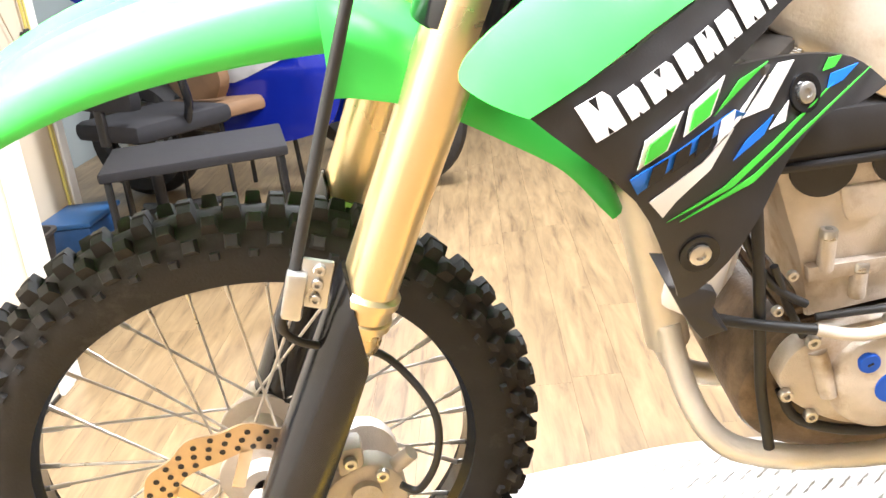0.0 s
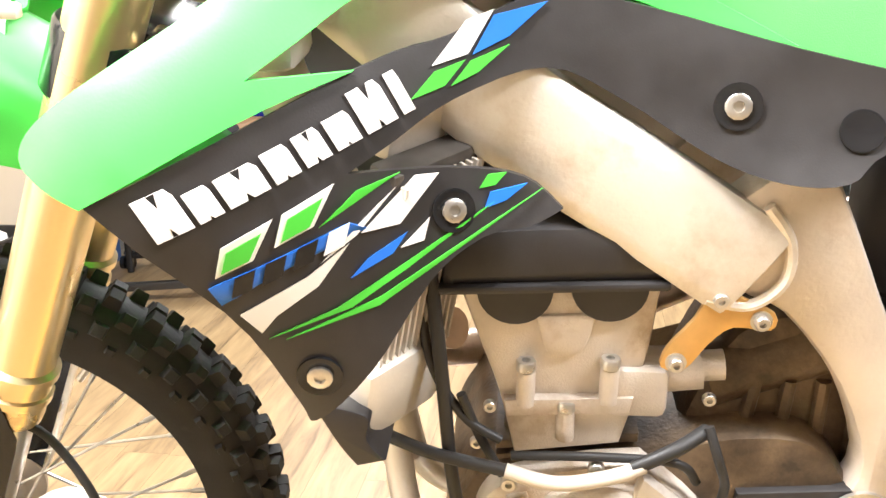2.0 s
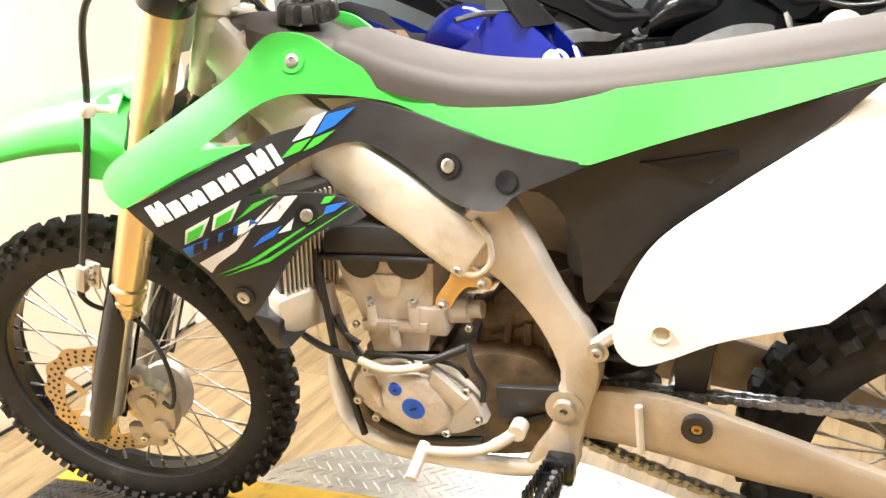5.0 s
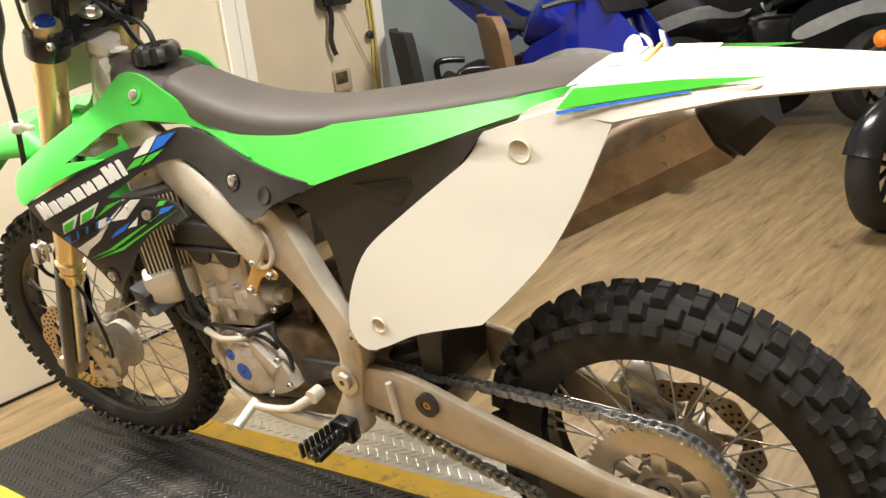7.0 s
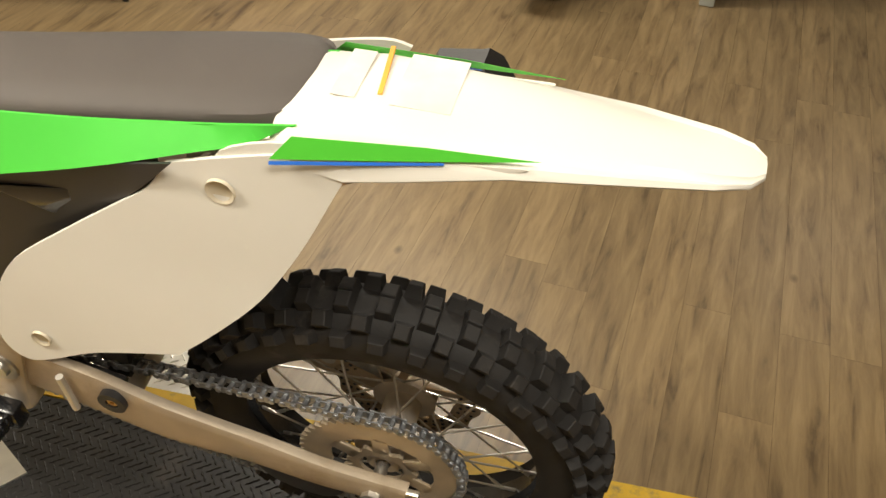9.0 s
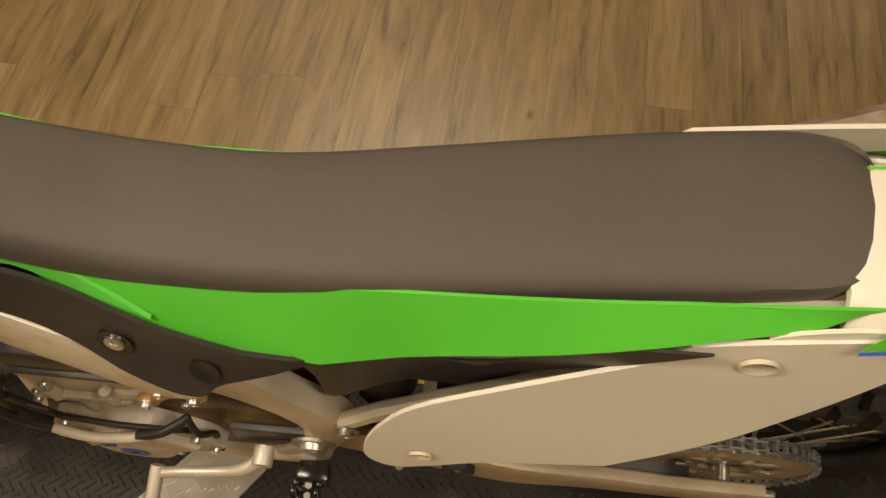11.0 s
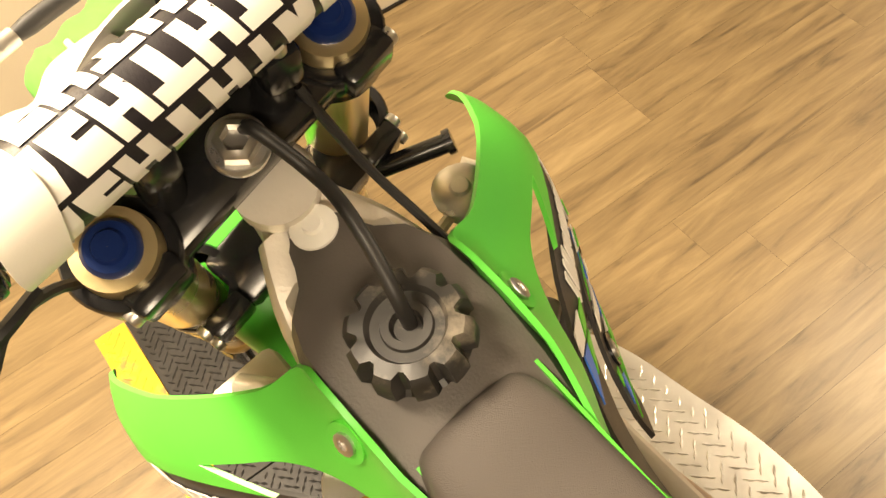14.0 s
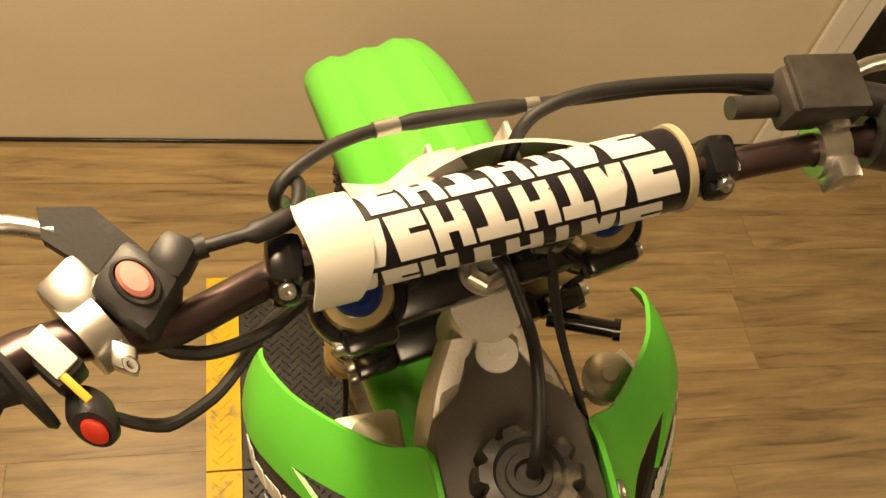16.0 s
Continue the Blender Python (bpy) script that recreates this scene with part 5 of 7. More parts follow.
    rod(bm, (math.cos(0.9) * (rim - 0.05), 0, math.sin(0.9) * (rim - 0.05)), (math.cos(0.9) * (rim - 0.01), 0, math.sin(0.9) * (rim - 0.01)), 0.004, 8)
    part("valve", bm, STEEL, w)
    return w


STEER = pose(0.387, 0, 1.05) @ Matrix.Rotation(radians(9), 4, Vector((math.sin(radians(23)), 0, math.cos(radians(23))))) @ pose(-0.387, 0, -1.05)


def turned(bm, shift=0.0):
    bmesh.ops.transform(bm, matrix=pose(0, shift, 0) @ STEER, verts=bm.verts)
    return bm


front_rows = ((-10, 0.017, 0.017, 0.0, 0.011), (10, 0.017, 0.017, 0.0, 0.011), (-33, 0.014, 0.016, 0.5, 0.011), (33, 0.014, 0.016, 0.5, 0.011), (-58, 0.014, 0.015, 0.0, 0.010), (58, 0.014, 0.015, 0.0, 0.010), (-76, 0.008, 0.010, 0.5, 0.004), (76, 0.008, 0.010, 0.5, 0.004))
wheel("front_wheel", "black spoked front wheel with knobbly tyre", STEER @ pose(0.016, 0.028, 0.352), 0.346, 0.270, 0.084, front_rows, 46, 0.011, 0.09)
rear_rows = ((-11, 0.024, 0.022, 0.0, 0.015), (11, 0.024, 0.022, 0.0, 0.015), (-36, 0.022, 0.022, 0.5, 0.015), (36, 0.022, 0.022, 0.5, 0.015), (-62, 0.018, 0.024, 0.0, 0.014), (62, 0.018, 0.024, 0.0, 0.014))
wheel("rear_wheel", "black spoked rear wheel with knobbly tyre", AXLE, 0.338, 0.247, 0.104, rear_rows, 36, 0.014, 0.10)

# ---- front end ----
# how the handlebar sits in its clamps
BAR_SET = pose(0.405, 0.002, 1.248, 0, 0, -2) @ pose(0, 0, 0, 0, 12) @ pose(0, 0, 0, -7.3) @ pose(-0.42, 0, -1.25)
def fork_x(z):
    return 0.139 + 0.424 * (z - 0.587)


def leg(z, y, dx=0.0, dz=0.0):
    return Vector((fork_x(z) + dx, y, z + dz))


FD = Vector((0.424, 0, 1)).normalized()
for s in (-1, 1):
    y = s * 0.105
    bm = bmesh.new()
    L = (1.166 - 0.587) / FD.z
    prof = [(0, 0.022), (0.0, 0.0285), (0.010, 0.0295), (0.012, 0.0285), (0.024, 0.0285), (0.026, 0.0325), (0.034, 0.0325), (0.036, 0.0300), (0.050, 0.0300), (0.052, 0.0335), (0.060, 0.0335), (0.064, 0.0285), (0.32, 0.0305), (L - 0.02, 0.0305), (L - 0.01, 0.0295), (L, 0.0285), (L, 0.0001)]
    lathe(bm, prof, leg(0.587, y), FD, 36)
    f = part("fork_tube", turned(bm), GOLD, bike, "gold anodised fork tube")
    bm = bmesh.new()
    lathe(bm, [(-0.002, 0.020), (0.003, 0.020), (0.007, 0.017), (0.007, 0.012), (0.012, 0.010), (0.012, 0.0001)], leg(1.167, y), FD, 24)
    part("fork_cap", turned(bm), surface("dark_blue_anodised", (0.012, 0.04, 0.20), 0.3, 0.5), f, "dark blue anodised fork cap")
    bm = bmesh.new()
    rod(bm, leg(0.36, y), leg(0.588, y), 0.0235, 24)
    part("fork_slider", turned(bm), STEEL, f)
    bm = bmesh.new()
    box(bm, (0.015, y * 0.94, 0.35), (0.055, 0.045, 0.085), 0.012, Matrix.Rotation(0.4, 3, "Y"))
    rod(bm, (0, y - s * 0.03, 0.345), (0, y + s * 0.024, 0.345), 0.018, 20)
    part("fork_foot", turned(bm), CAST, f, "cast axle clamp")
    # guard: a half shell open to the rear, its top cut at a slant
    bm = bmesh.new()
    rings = []
    for i in range(13):
        q = i / 12
        z = 0.315 + 0.335 * q
        wd = 0.037 + 0.004 * math.sin(q * 3.1) - 0.004 * q
        rr = []
        for k in range(-7, 8):
            a = radians(118) * k / 7
            c = leg(z, y)
            up = 0.0 if q < 0.75 else (math.cos(a) - 0.6) * 0.075 * ((q - 0.75) / 0.25)
            rr.append(c + Vector((-math.cos(a) * wd * 1.12, math.sin(a) * wd, 0)) + FD * up)
        for k in range(7, -8, -1):
            a = radians(118) * k / 7
            c = leg(z, y)
            up = 0.0 if q < 0.75 else (math.cos(a) - 0.6) * 0.075 * ((q - 0.75) / 0.25)
            rr.append(c + Vector((-math.cos(a) * (wd * 1.12 - 0.004), math.sin(a) * (wd - 0.004), 0)) + FD * up)
        rings.append(rr)
    ring_loft(bm, rings)
    part("fork_guard", turned(bm), GLOSS, bike, "glossy black plastic fork guard")
SH = 0.012
for nm, z, h, mat in (("lower_clamp", 0.912, 0.060, GLOSS), ("top_clamp", 1.128, 0.046, GLOSS)):
    bm = bmesh.new()
    for s in (-1, 1):
        c = leg(z, s * 0.105)
        lathe(bm, [(-h / 2, 0.031), (-h / 2, 0.039), (-h / 2 + 0.003, 0.041), (h / 2 - 0.003, 0.041), (h / 2, 0.039), (h / 2, 0.031)], c, FD, 32)
        box(bm, c + Vector((0.045 if z < 1 else 0.036, 0, 0.0)), (0.022, 0.045, h * 0.8), 0.005, Matrix.Rotation(0.4, 3, "Y"))
    box(bm, leg(z, 0, 0.022 if z < 1 else 0.004), (0.062 if z < 1 else 0.054, 0.17, h * 0.72), 0.008, Matrix.Rotation(0.4, 3, "Y"))
    clamp = part(nm, turned(bm, SH if z < 1 else 0), mat, bike, "black triple clamp")
    bm = bmesh.new()
    for s in (-1, 1):
        for dz in ((-0.014, 0.014) if z < 1 else (0,)):
            c = leg(z, s * 0.105, 0.045 if z < 1 else 0.036, dz)
            bolt(bm, c + Vector((0, s * 0.022, 0)), (0, s, 0), 0.008, 0.008)
    loose("pinch_bolt", turned(bm, SH if z < 1 else 0), STEEL, clamp, "steel pinch bolts")
bm = bmesh.new()
st = leg(1.150, 0, 0.012)
lathe(bm, [(0, 0.017), (0.006, 0.017), (0.010, 0.016), (0.014, 0.016), (0.016, 0.014), (0.019, 0.010), (0.010, 0.009), (0.010, 0.0001)], st, FD, 6)
lathe(bm, [(-0.004, 0.022), (0.002, 0.022), (0.004, 0.020), (0.004, 0.0001)], st, FD, 32)
part("stem_nut", turned(bm), STEEL, bike, "aluminium steering stem nut")
# brake
bm = bmesh.new()
disc(bm, 0, 0.345, -0.062, 0.125, 0.088)
for k in range(6):
    a = 2 * math.pi * k / 6
    box(bm, (0.066 * math.sin(a), -0.062, 0.345 + 0.066 * math.cos(a)), (0.014, 0.003, 0.056), 0, Matrix.Rotation(a + 0.35, 3, "Y"))
fd = part("front_disc", turned(bm), DISC, bike, "wave-edged drilled front brake disc")
bm = bmesh.new()
disc_holes(bm, 0, 0.345, -0.062, 0.125, 0.088)
tagged(part("disc_hole", turned(bm), GLOSS, fd), "drilled holes", "", kind="stuff")
bm = bmesh.new()
for dy in (-0.088, -0.046):
    slab(bm, outline([(0.085, 0.395), (0.135, 0.425), (0.17, 0.40), (0.175, 0.345), (0.15, 0.30), (0.11, 0.295), (0.098, 0.34)], 3), dy, dy - 0.024 if dy < -0.06 else dy + 0.02, 0.005)
for cx, cz in ((0.130, 0.387), (0.142, 0.330)):
    rod(bm, (cx, -0.11, cz), (cx, -0.121, cz), 0.017, 20)
box(bm, (0.10, -0.10, 0.30), (0.07, 0.022, 0.05), 0.008)
box(bm, (0.118, -0.095, 0.43), (0.03, 0.03, 0.04), 0.006)
rod(bm, (0.165, -0.10, 0.405), (0.185, -0.105, 0.425), 0.009, 10)
fc = part("front_caliper", turned(bm), CAST, bike, "silver front brake caliper")
bm = bmesh.new()
for cx, cz in ((0.10, 0.30), (0.118, 0.435), (0.16, 0.315), (0.15, 0.41)):
    bolt(bm, (cx, -0.113, cz), (0, -1, 0), 0.008, 0.006)
loose("caliper_bolt", turned(bm), STEEL, fc)
bm = bmesh.new()
tube(bm, curve([tuple(BAR_SET @ Vector((0.38, -0.155, 1.20))), (0.318, -0.145, 1.165), (0.247, -0.135, 1.094), (0.206, -0.13, 0.953), (0.155, -0.132, 0.80), (0.111, -0.138, 0.665), (0.094, -0.138, 0.623), (0.109, -0.135, 0.598), (0.15, -0.12, 0.577), (0.19, -0.12, 0.56), (0.229, -0.13, 0.50), (0.228, -0.125, 0.434), (0.205, -0.115, 0.384), (0.185, -0.112, 0.39)], 5), [0.0058] * 32 + [0.0042] * 34, 10)
bh = part("brake_hose", bm, HOSE, bike, "black front brake hose")
bm = bmesh.new()
lathe(bm, [(-0.011, 0.0058), (-0.011, 0.012), (-0.008, 0.0135), (0.008, 0.0135), (0.011, 0.012), (0.011, 0.0058)], (0.206, -0.13, 0.953), (0.28, 0, 1), 20)
box(bm, (0.228, -0.122, 0.950), (0.040, 0.012, 0.012), 0.003)
part("hose_guide", bm, WHITE, bh, "white plastic hose guide")
bm = bmesh.new()
box(bm, (0.112, -0.142, 0.655), (0.020, 0.018, 0.050), 0.004, Matrix.Rotation(0.28, 3, "Y"))
box(bm, (0.132, -0.137, 0.662), (0.030, 0.006, 0.052), 0.003, Matrix.Rotation(0.28, 3, "Y"))
for dz in (-0.013, 0.003, 0.018):
    bolt(bm, (0.134 + dz * 0.28, -0.140, 0.66 + dz), (0, -1, 0), 0.006, 0.005)
part("hose_clamp", bm, STEEL, bh, "silver hose clamp")

# front fender: ribbed top, drooping tip and a tail that curls down behind the tyre
bm = bmesh.new()
stations = [(-0.285, 0.742, 0.010, 0.036), (-0.274, 0.758, 0.018, 0.064), (-0.245, 0.796, 0.030, 0.084), (-0.195, 0.842, 0.042, 0.092), (-0.11, 0.886, 0.050, 0.096), (-0.02, 0.914, 0.056, 0.097), (0.08, 0.932, 0.064, 0.097), (0.18, 0.944, 0.074, 0.097)]
rings = []
for x, z, drop, hw in stations:
    prof = [(0, 0.0), (0.06, -0.001), (0.24, -0.016), (0.36, -0.015), (0.54, 0.004), (0.66, -0.005), (0.80, -0.016), (0.93, -0.040), (1.0, -0.062), (1.04, -0.1)]
    sc = drop / 0.1
    o = [(u * hw, z + v * (sc if v < -0.01 else min(1, sc * 1.5))) for u, v in prof]
    i2 = [(u * 0.97, v - 0.004) for u, v in o]
    rings.append([(x, -u, v) for u, v in o[::-1]] + [(x, u, v) for u, v in o[1:]] + [(x, u, v) for u, v in i2[::-1]] + [(x, -u, v) for u, v in i2[1:]])
fine = [curve([r[k] for r in rings], 4) for k in range(len(rings[0]))]
ring_loft(bm, [[fine[k][i] for k in range(len(fine))] for i in range(len(fine[0]))])
part("front_fender", turned(bm, 0.050), GREEN, bike, "bright green ribbed front fender", smooth=55)
bm = bmesh.new()
rings = []
for x, z, nx, nz, hw, dp in ((0.155, 0.945, 0.0, 1, 0.093, 0.100), (0.21, 0.905, 0.4, 0.9, 0.093, 0.07), (0.27, 0.862, 0.55, 0.83, 0.092, 0.050), (0.34, 0.805, 0.66, 0.75, 0.088, 0.040), (0.39, 0.755, 0.75, 0.66, 0.084, 0.030), (0.424, 0.700, 0.84, 0.54, 0.078, 0.022), (0.438, 0.668, 0.93, 0.36, 0.068, 0.014)):
    n = Vector((nx, 0, nz)).normalized()
    c = Vector((x, 0, z))
    o = [c + Vector((0, u * hw, 0)) - n * (dp * d) for u, d in ((-1.02, 1), (-0.97, 0.5), (-0.85, 0.16), (-0.5, 0.02), (0, 0), (0.5, 0.02), (0.85, 0.16), (0.97, 0.5), (1.02, 1))]
    rings.append(o + [p - n * 0.004 for p in o[::-1]])
fine = [curve([r[k] for r in rings], 4) for k in range(len(rings[0]))]
ring_loft(bm, [[fine[k][i] for k in range(len(fine))] for i in range(len(fine[0]))])
part("fender_tail", turned(bm, -0.015), GREEN, bike, "bright green rear half of the front fender", smooth=55)

# front number plate: a curved white shell
bm = bmesh.new()
rows = []
for i in range(11):
    q = i / 10
    z = 0.99 + 0.295 * q
    hw = 0.075 + 0.05 * math.sin(min(1, q * 1.15) * 1.57) - (0.018 if i == 10 else 0.005 if i == 9 else 0)
    xc = fork_x(z) - 0.075
    rows.append([(xc + 0.045 * (u * u) + (0.012 if i == 10 else 0), u * hw, z - 0.012 * u * u * q) for u in [k / 8 for k in range(-8, 9)]] + [(xc + 0.004 + 0.045 * (u * u) + (0.010 if i == 10 else 0), u * hw * 0.97, z - 0.012 * u * u * q - 0.001) for u in [k / 8 for k in range(8, -9, -1)]])
ring_loft(bm, rows)
fp = part("front_plate", turned(bm), WHITE, bike, "white plastic front number plate")
bm = bmesh.new()
for yy in (-0.03, 0.03):
    box(bm, (fork_x(1.2) - 0.045, yy, 1.235), (0.040, 0.004, 0.07), 0.001, Matrix.Rotation(0.4, 3, "Y"))
box(bm, (fork_x(1.2) - 0.03, 0, 1.225), (0.006, 0.06, 0.05), 0.001, Matrix.Rotation(0.4, 3, "Y"))
loose("plate_rib", turned(bm), WHITE, fp, "moulded rib")

# ---- handlebar ----
PA, PB = Vector((0.449, -0.146, 1.262)), Vector((0.405, 0.122, 1.272))
PD = (PB - PA).normalized()
PL = (PB - PA).length
PU = (Vector((0, 0, 1)) - PD * PD.z).normalized()
PF = PD.cross(PU)
bm = bmesh.new()
BARS = [Vector(p) for p in ((0.64, -0.41, 1.275), (0.535, -0.318, 1.270), (0.480, -0.215, 1.258), (0.453, -0.164, 1.246), (0.428, -0.11, 1.226), (0.418, -0.075, 1.208), (0.414, -0.05, 1.204), (0.404, 0.05, 1.210), (0.401, 0.075, 1.216), (0.400, 0.11, 1.240), (0.404, 0.155, 1.260), (0.402, 0.20, 1.274), (0.400, 0.30, 1.290), (0.43, 0.41, 1.30))]
tube(bm, curve(BARS, 5), 0.0125, 16)
bars = part("handlebar", bm, BAR, bike, "bronze-purple tapered handlebar")
bm = bmesh.new()
rod(bm, Vector(BARS[3]) + Vector((0.0, -0.004, 0.019)), Vector(BARS[10]) + Vector((0, 0.004, 0.017)), 0.0065, 12)
part("crossbar", bm, BAR, bars)
for p, dz in ((BARS[3], 0.009), (BARS[10], 0.009)):
    bm = bmesh.new()
    box(bm, p + Vector((0, 0, dz)), (0.034, 0.024, 0.044), 0.006)
    box(bm, p + Vector((0.002, 0, dz - 0.002)), (0.046, 0.020, 0.020), 0.005)
    c = part("crossbar_clamp", bm, GLOSS, bars, "black crossbar clamp")
    bm = bmesh.new()
    bolt(bm, p + Vector((0.0190, 0, dz + 0.010)), (0.7, 0, 0.7), 0.006, 0.006)
    loose("bolt", bm, STEEL, c)
for yy in (-0.052, 0.048):
    bm = bmesh.new()
    c = Vector((0.411 - 0.1 * yy, yy, 1.200))
    box(bm, c, (0.052, 0.030, 0.040), 0.008)
    rod(bm, c + Vector((0, 0, -0.075)), c, 0.016, 16)
    h = part("bar_mount", bm, GLOSS, bars, "black handlebar mount")
    bm = bmesh.new()
    for dx in (-0.017, 0.017):
        bolt(bm, c + Vector((dx, 0, 0.019)), (0, 0, 1), 0.0065, 0.008)
    loose("bolt", bm, STEEL, h)
PADCOVER = surface("pad_cover", (0.014, 0.012, 0.016), 0.35, vary=0.15, scale=30, bump=0.1, bump_scale=500)
bm = bmesh.new()
R = 0.0305
lathe(bm, [(0, 0.0001), (0, R - 0.004), (0.003, R), (PL - 0.003, R), (PL, R - 0.004), (PL, 0.0001)], PA, PD, 40)
pad = part("crossbar_pad", bm, PADCOVER, bars, "black round crossbar pad with white block print")
bm = bmesh.new()
lathe(bm, [(PL - 0.005, R), (PL - 0.005, R + 0.0022), (PL + 0.001, R + 0.0022), (PL + 0.001, R - 0.002)], PA, PD, 40)
part("pad_ring", bm, surface("beige_trim", (0.50, 0.42, 0.28), 0.6), pad, "beige end ring")


def pad_patch(bm, pts, rr):
    """A polygon of (along, angle) pairs laid on the pad and cut to follow its round."""
    lo, hi = min(p[1] for p in pts), max(p[1] for p in pts)
    vs = [bm.verts.new((p[0], 0, p[1])) for p in pts]
    bm.faces.new(vs)
    k = 4
    for i in range(1, k):
        q = lo + (hi - lo) * i / k
        bmesh.ops.bisect_plane(bm, geom=bm.verts[:] + bm.edges[:] + bm.faces[:], plane_co=(0, 0, q), plane_no=(0, 0, 1), dist=1e-7)
    for v in bm.verts:
        a, s = v.co.z, v.co.x
        v.co = PA + PD * s + (PU * math.cos(a) + PF * math.sin(a)) * rr


def block_row(a0, a1, shift):
    """White slanted blocks with notches: a plain stand-in for a printed wordmark."""
    s = 0.004 + shift
    sl = 0.006
    for wd, kind in ((0.030, 1), (0.027, 2), (0.028, 3), (0.032, 4), (0.030, 3), (0.026, 4), (0.030, 1), (0.036, 2), (0.020, 3)):
        if s + wd > PL - 0.012:
            break
        h = a1 - a0

        def at(u, v):
            return (s + u * (wd - 0.0025) + sl * v, a0 + h * v)
        shapes = {1: [at(0, 0), at(0.42, 0), at(0.5, 0.3), at(0.58, 0), at(1, 0), at(0.9, 0.55), at(0.7, 1), at(0.05, 1)],
                  2: [at(0, 0), at(1, 0), at(1, 0.34), at(0.5, 0.34), at(0.5, 0.46), at(1, 0.46), at(1, 1), at(0, 1)],
                  3: [at(0.0, 0), at(0.36, 0), at(0.36, 0.4), at(0.64, 0.4), at(0.64, 0), at(1, 0), at(1, 1), at(0.64, 1), at(0.64, 0.62), at(0.36, 0.62), at(0.36, 1), at(0, 1)],
                  4: [at(0.3, 0), at(0.7, 0), at(0.7, 0.68), at(1, 0.68), at(1, 1), at(0, 1), at(0, 0.68), at(0.3, 0.68)]}
        bm = bmesh.new()
        pad_patch(bm, shapes[kind], R + 0.0009)
        part("print_block", bm, DECAL_W, pad)
        s += wd


for a0, a1, sh in ((-1.40, -0.46, 0.0), (-0.34, 0.66, 0.012), (0.80, 1.7, 0.004)):
    block_row(a0 - 0.02 + 0.3, a1 + 0.3, sh)
# white strap round the pad's end
bm = bmesh.new()
rings = []
for k in range(25):
    a = -1.9 + 3.9 * k / 24
    d = PU * math.cos(a) + PF * math.sin(a)
    wob = 0.002 * math.sin(a * 3)
    r1 = R + 0.003 + (0.004 if k < 3 else 0)
    rings.append([PA + PD * (-0.006 + wob) + d * r1, PA + PD * (0.026 + 0.008 * math.cos(a) + wob) + d * r1, PA + PD * (0.026 + 0.008 * math.cos(a) + wob) + d * (r1 + 0.003), PA + PD * (-0.006 + wob) + d * (r1 + 0.003)])
ring_loft(bm, rings)
tab = curve([PA + PD * 0.034 - PF * R + PU * 0.012, (0.420, -0.10, 1.284), (0.410, -0.085, 1.268), (0.400, -0.070, 1.272), (0.388, -0.055, 1.262), (0.378, -0.03, 1.252)], 4)
ring_loft(bm, [[p + Vector((0.009, 0.004, 0.001)), p + Vector((-0.009, -0.004, 0.001)), p + Vector((-0.009, -0.004, -0.0015)), p + Vector((0.009, 0.004, -0.0015))] for p in tab])
strap = part("plate_strap", bm, WHITE, fp, "white plate strap wrapped round the pad")

# controls on the left
bm = bmesh.new()
g0, g1 = Vector((0.545, -0.328, 1.2705)), Vector((0.66, -0.428, 1.276))
gd = (g1 - g0).normalized()
lathe(bm, [(0, 0.013), (0, 0.038), (0.004, 0.039), (0.008, 0.036), (0.010, 0.020)] + [q for k in range(9) for q in ((0.014 + 0.013 * k, 0.0185), (0.021 + 0.013 * k, 0.0165))] + [(0.15, 0.018), (0.153, 0.0001)], g0, gd, 32)
part("grip", bm, RUBBER, bars, "black rubber grip with flange")
bm = bmesh.new()
lathe(bm, [(-0.012, 0.0125), (-0.012, 0.022), (0.012, 0.022), (0.012, 0.0125)], (0.508, -0.282, 1.266), gd, 28, closed=True)
box(bm, (0.490, -0.290, 1.276), (0.040, 0.028, 0.022), 0.006, Matrix.Rotation(-0.6, 3, "Z"))
perch = part("clutch_perch", bm, STEEL, bars, "silver clutch perch")
bm = bmesh.new()
box(bm, (0.523, -0.262, 1.282), (0.016, 0.014, 0.014), 0.002)
bolt(bm, (0.527, -0.258, 1.289), (0.3, 0, 1), 0.005, 0.006)
loose("bolt", bm, STEEL, perch)
bm = bmesh.new()
box(bm, (0.478, -0.253, 1.278), (0.050, 0.040, 0.042), 0.010, Matrix.Rotation(-0.5, 3, "Z"))
box(bm, (0.455, -0.232, 1.285), (0.030, 0.026, 0.030), 0.008, Matrix.Rotation(-0.5, 3, "Z"))
lathe(bm, [(0, 0.015), (0.004, 0.014), (0.005, 0.012)], (0.478, -0.253, 1.298), (0, 0, 1), 24)
sw = part("switch_box", bm, BLACK, bars, "black stop switch box")
bm = bmesh.new()
lathe(bm, [(0, 0.0105), (0.005, 0.0105), (0.0075, 0.008), (0.008, 0.0001)], (0.478, -0.253, 1.299), (0, 0, 1), 24)
part("button", bm, PINK, sw, "faded pink stop button")
bm = bmesh.new()
slab(bm, [(0, -0.004), (0.004, 0.026), (0.060, 0.034), (0.072, 0.018), (0.05, -0.008)], -0.007, 0.007, 0.003)
bmesh.ops.transform(bm, matrix=pose(0.462, -0.238, 1.276, 0, 0, -118) @ pose(0, 0, 0, -90), verts=bm.verts)
part("lever_cover", bm, RUBBER, bars, "black rubber clutch lever cover")
bm = bmesh.new()
tube(bm, curve([(0.455, -0.30, 1.277), (0.462, -0.335, 1.275), (0.49, -0.375, 1.272), (0.545, -0.425, 1.268)], 4), 0.0065, 10)
part("clutch_lever", bm, STEEL, bars, "silver clutch lever")
bm = bmesh.new()
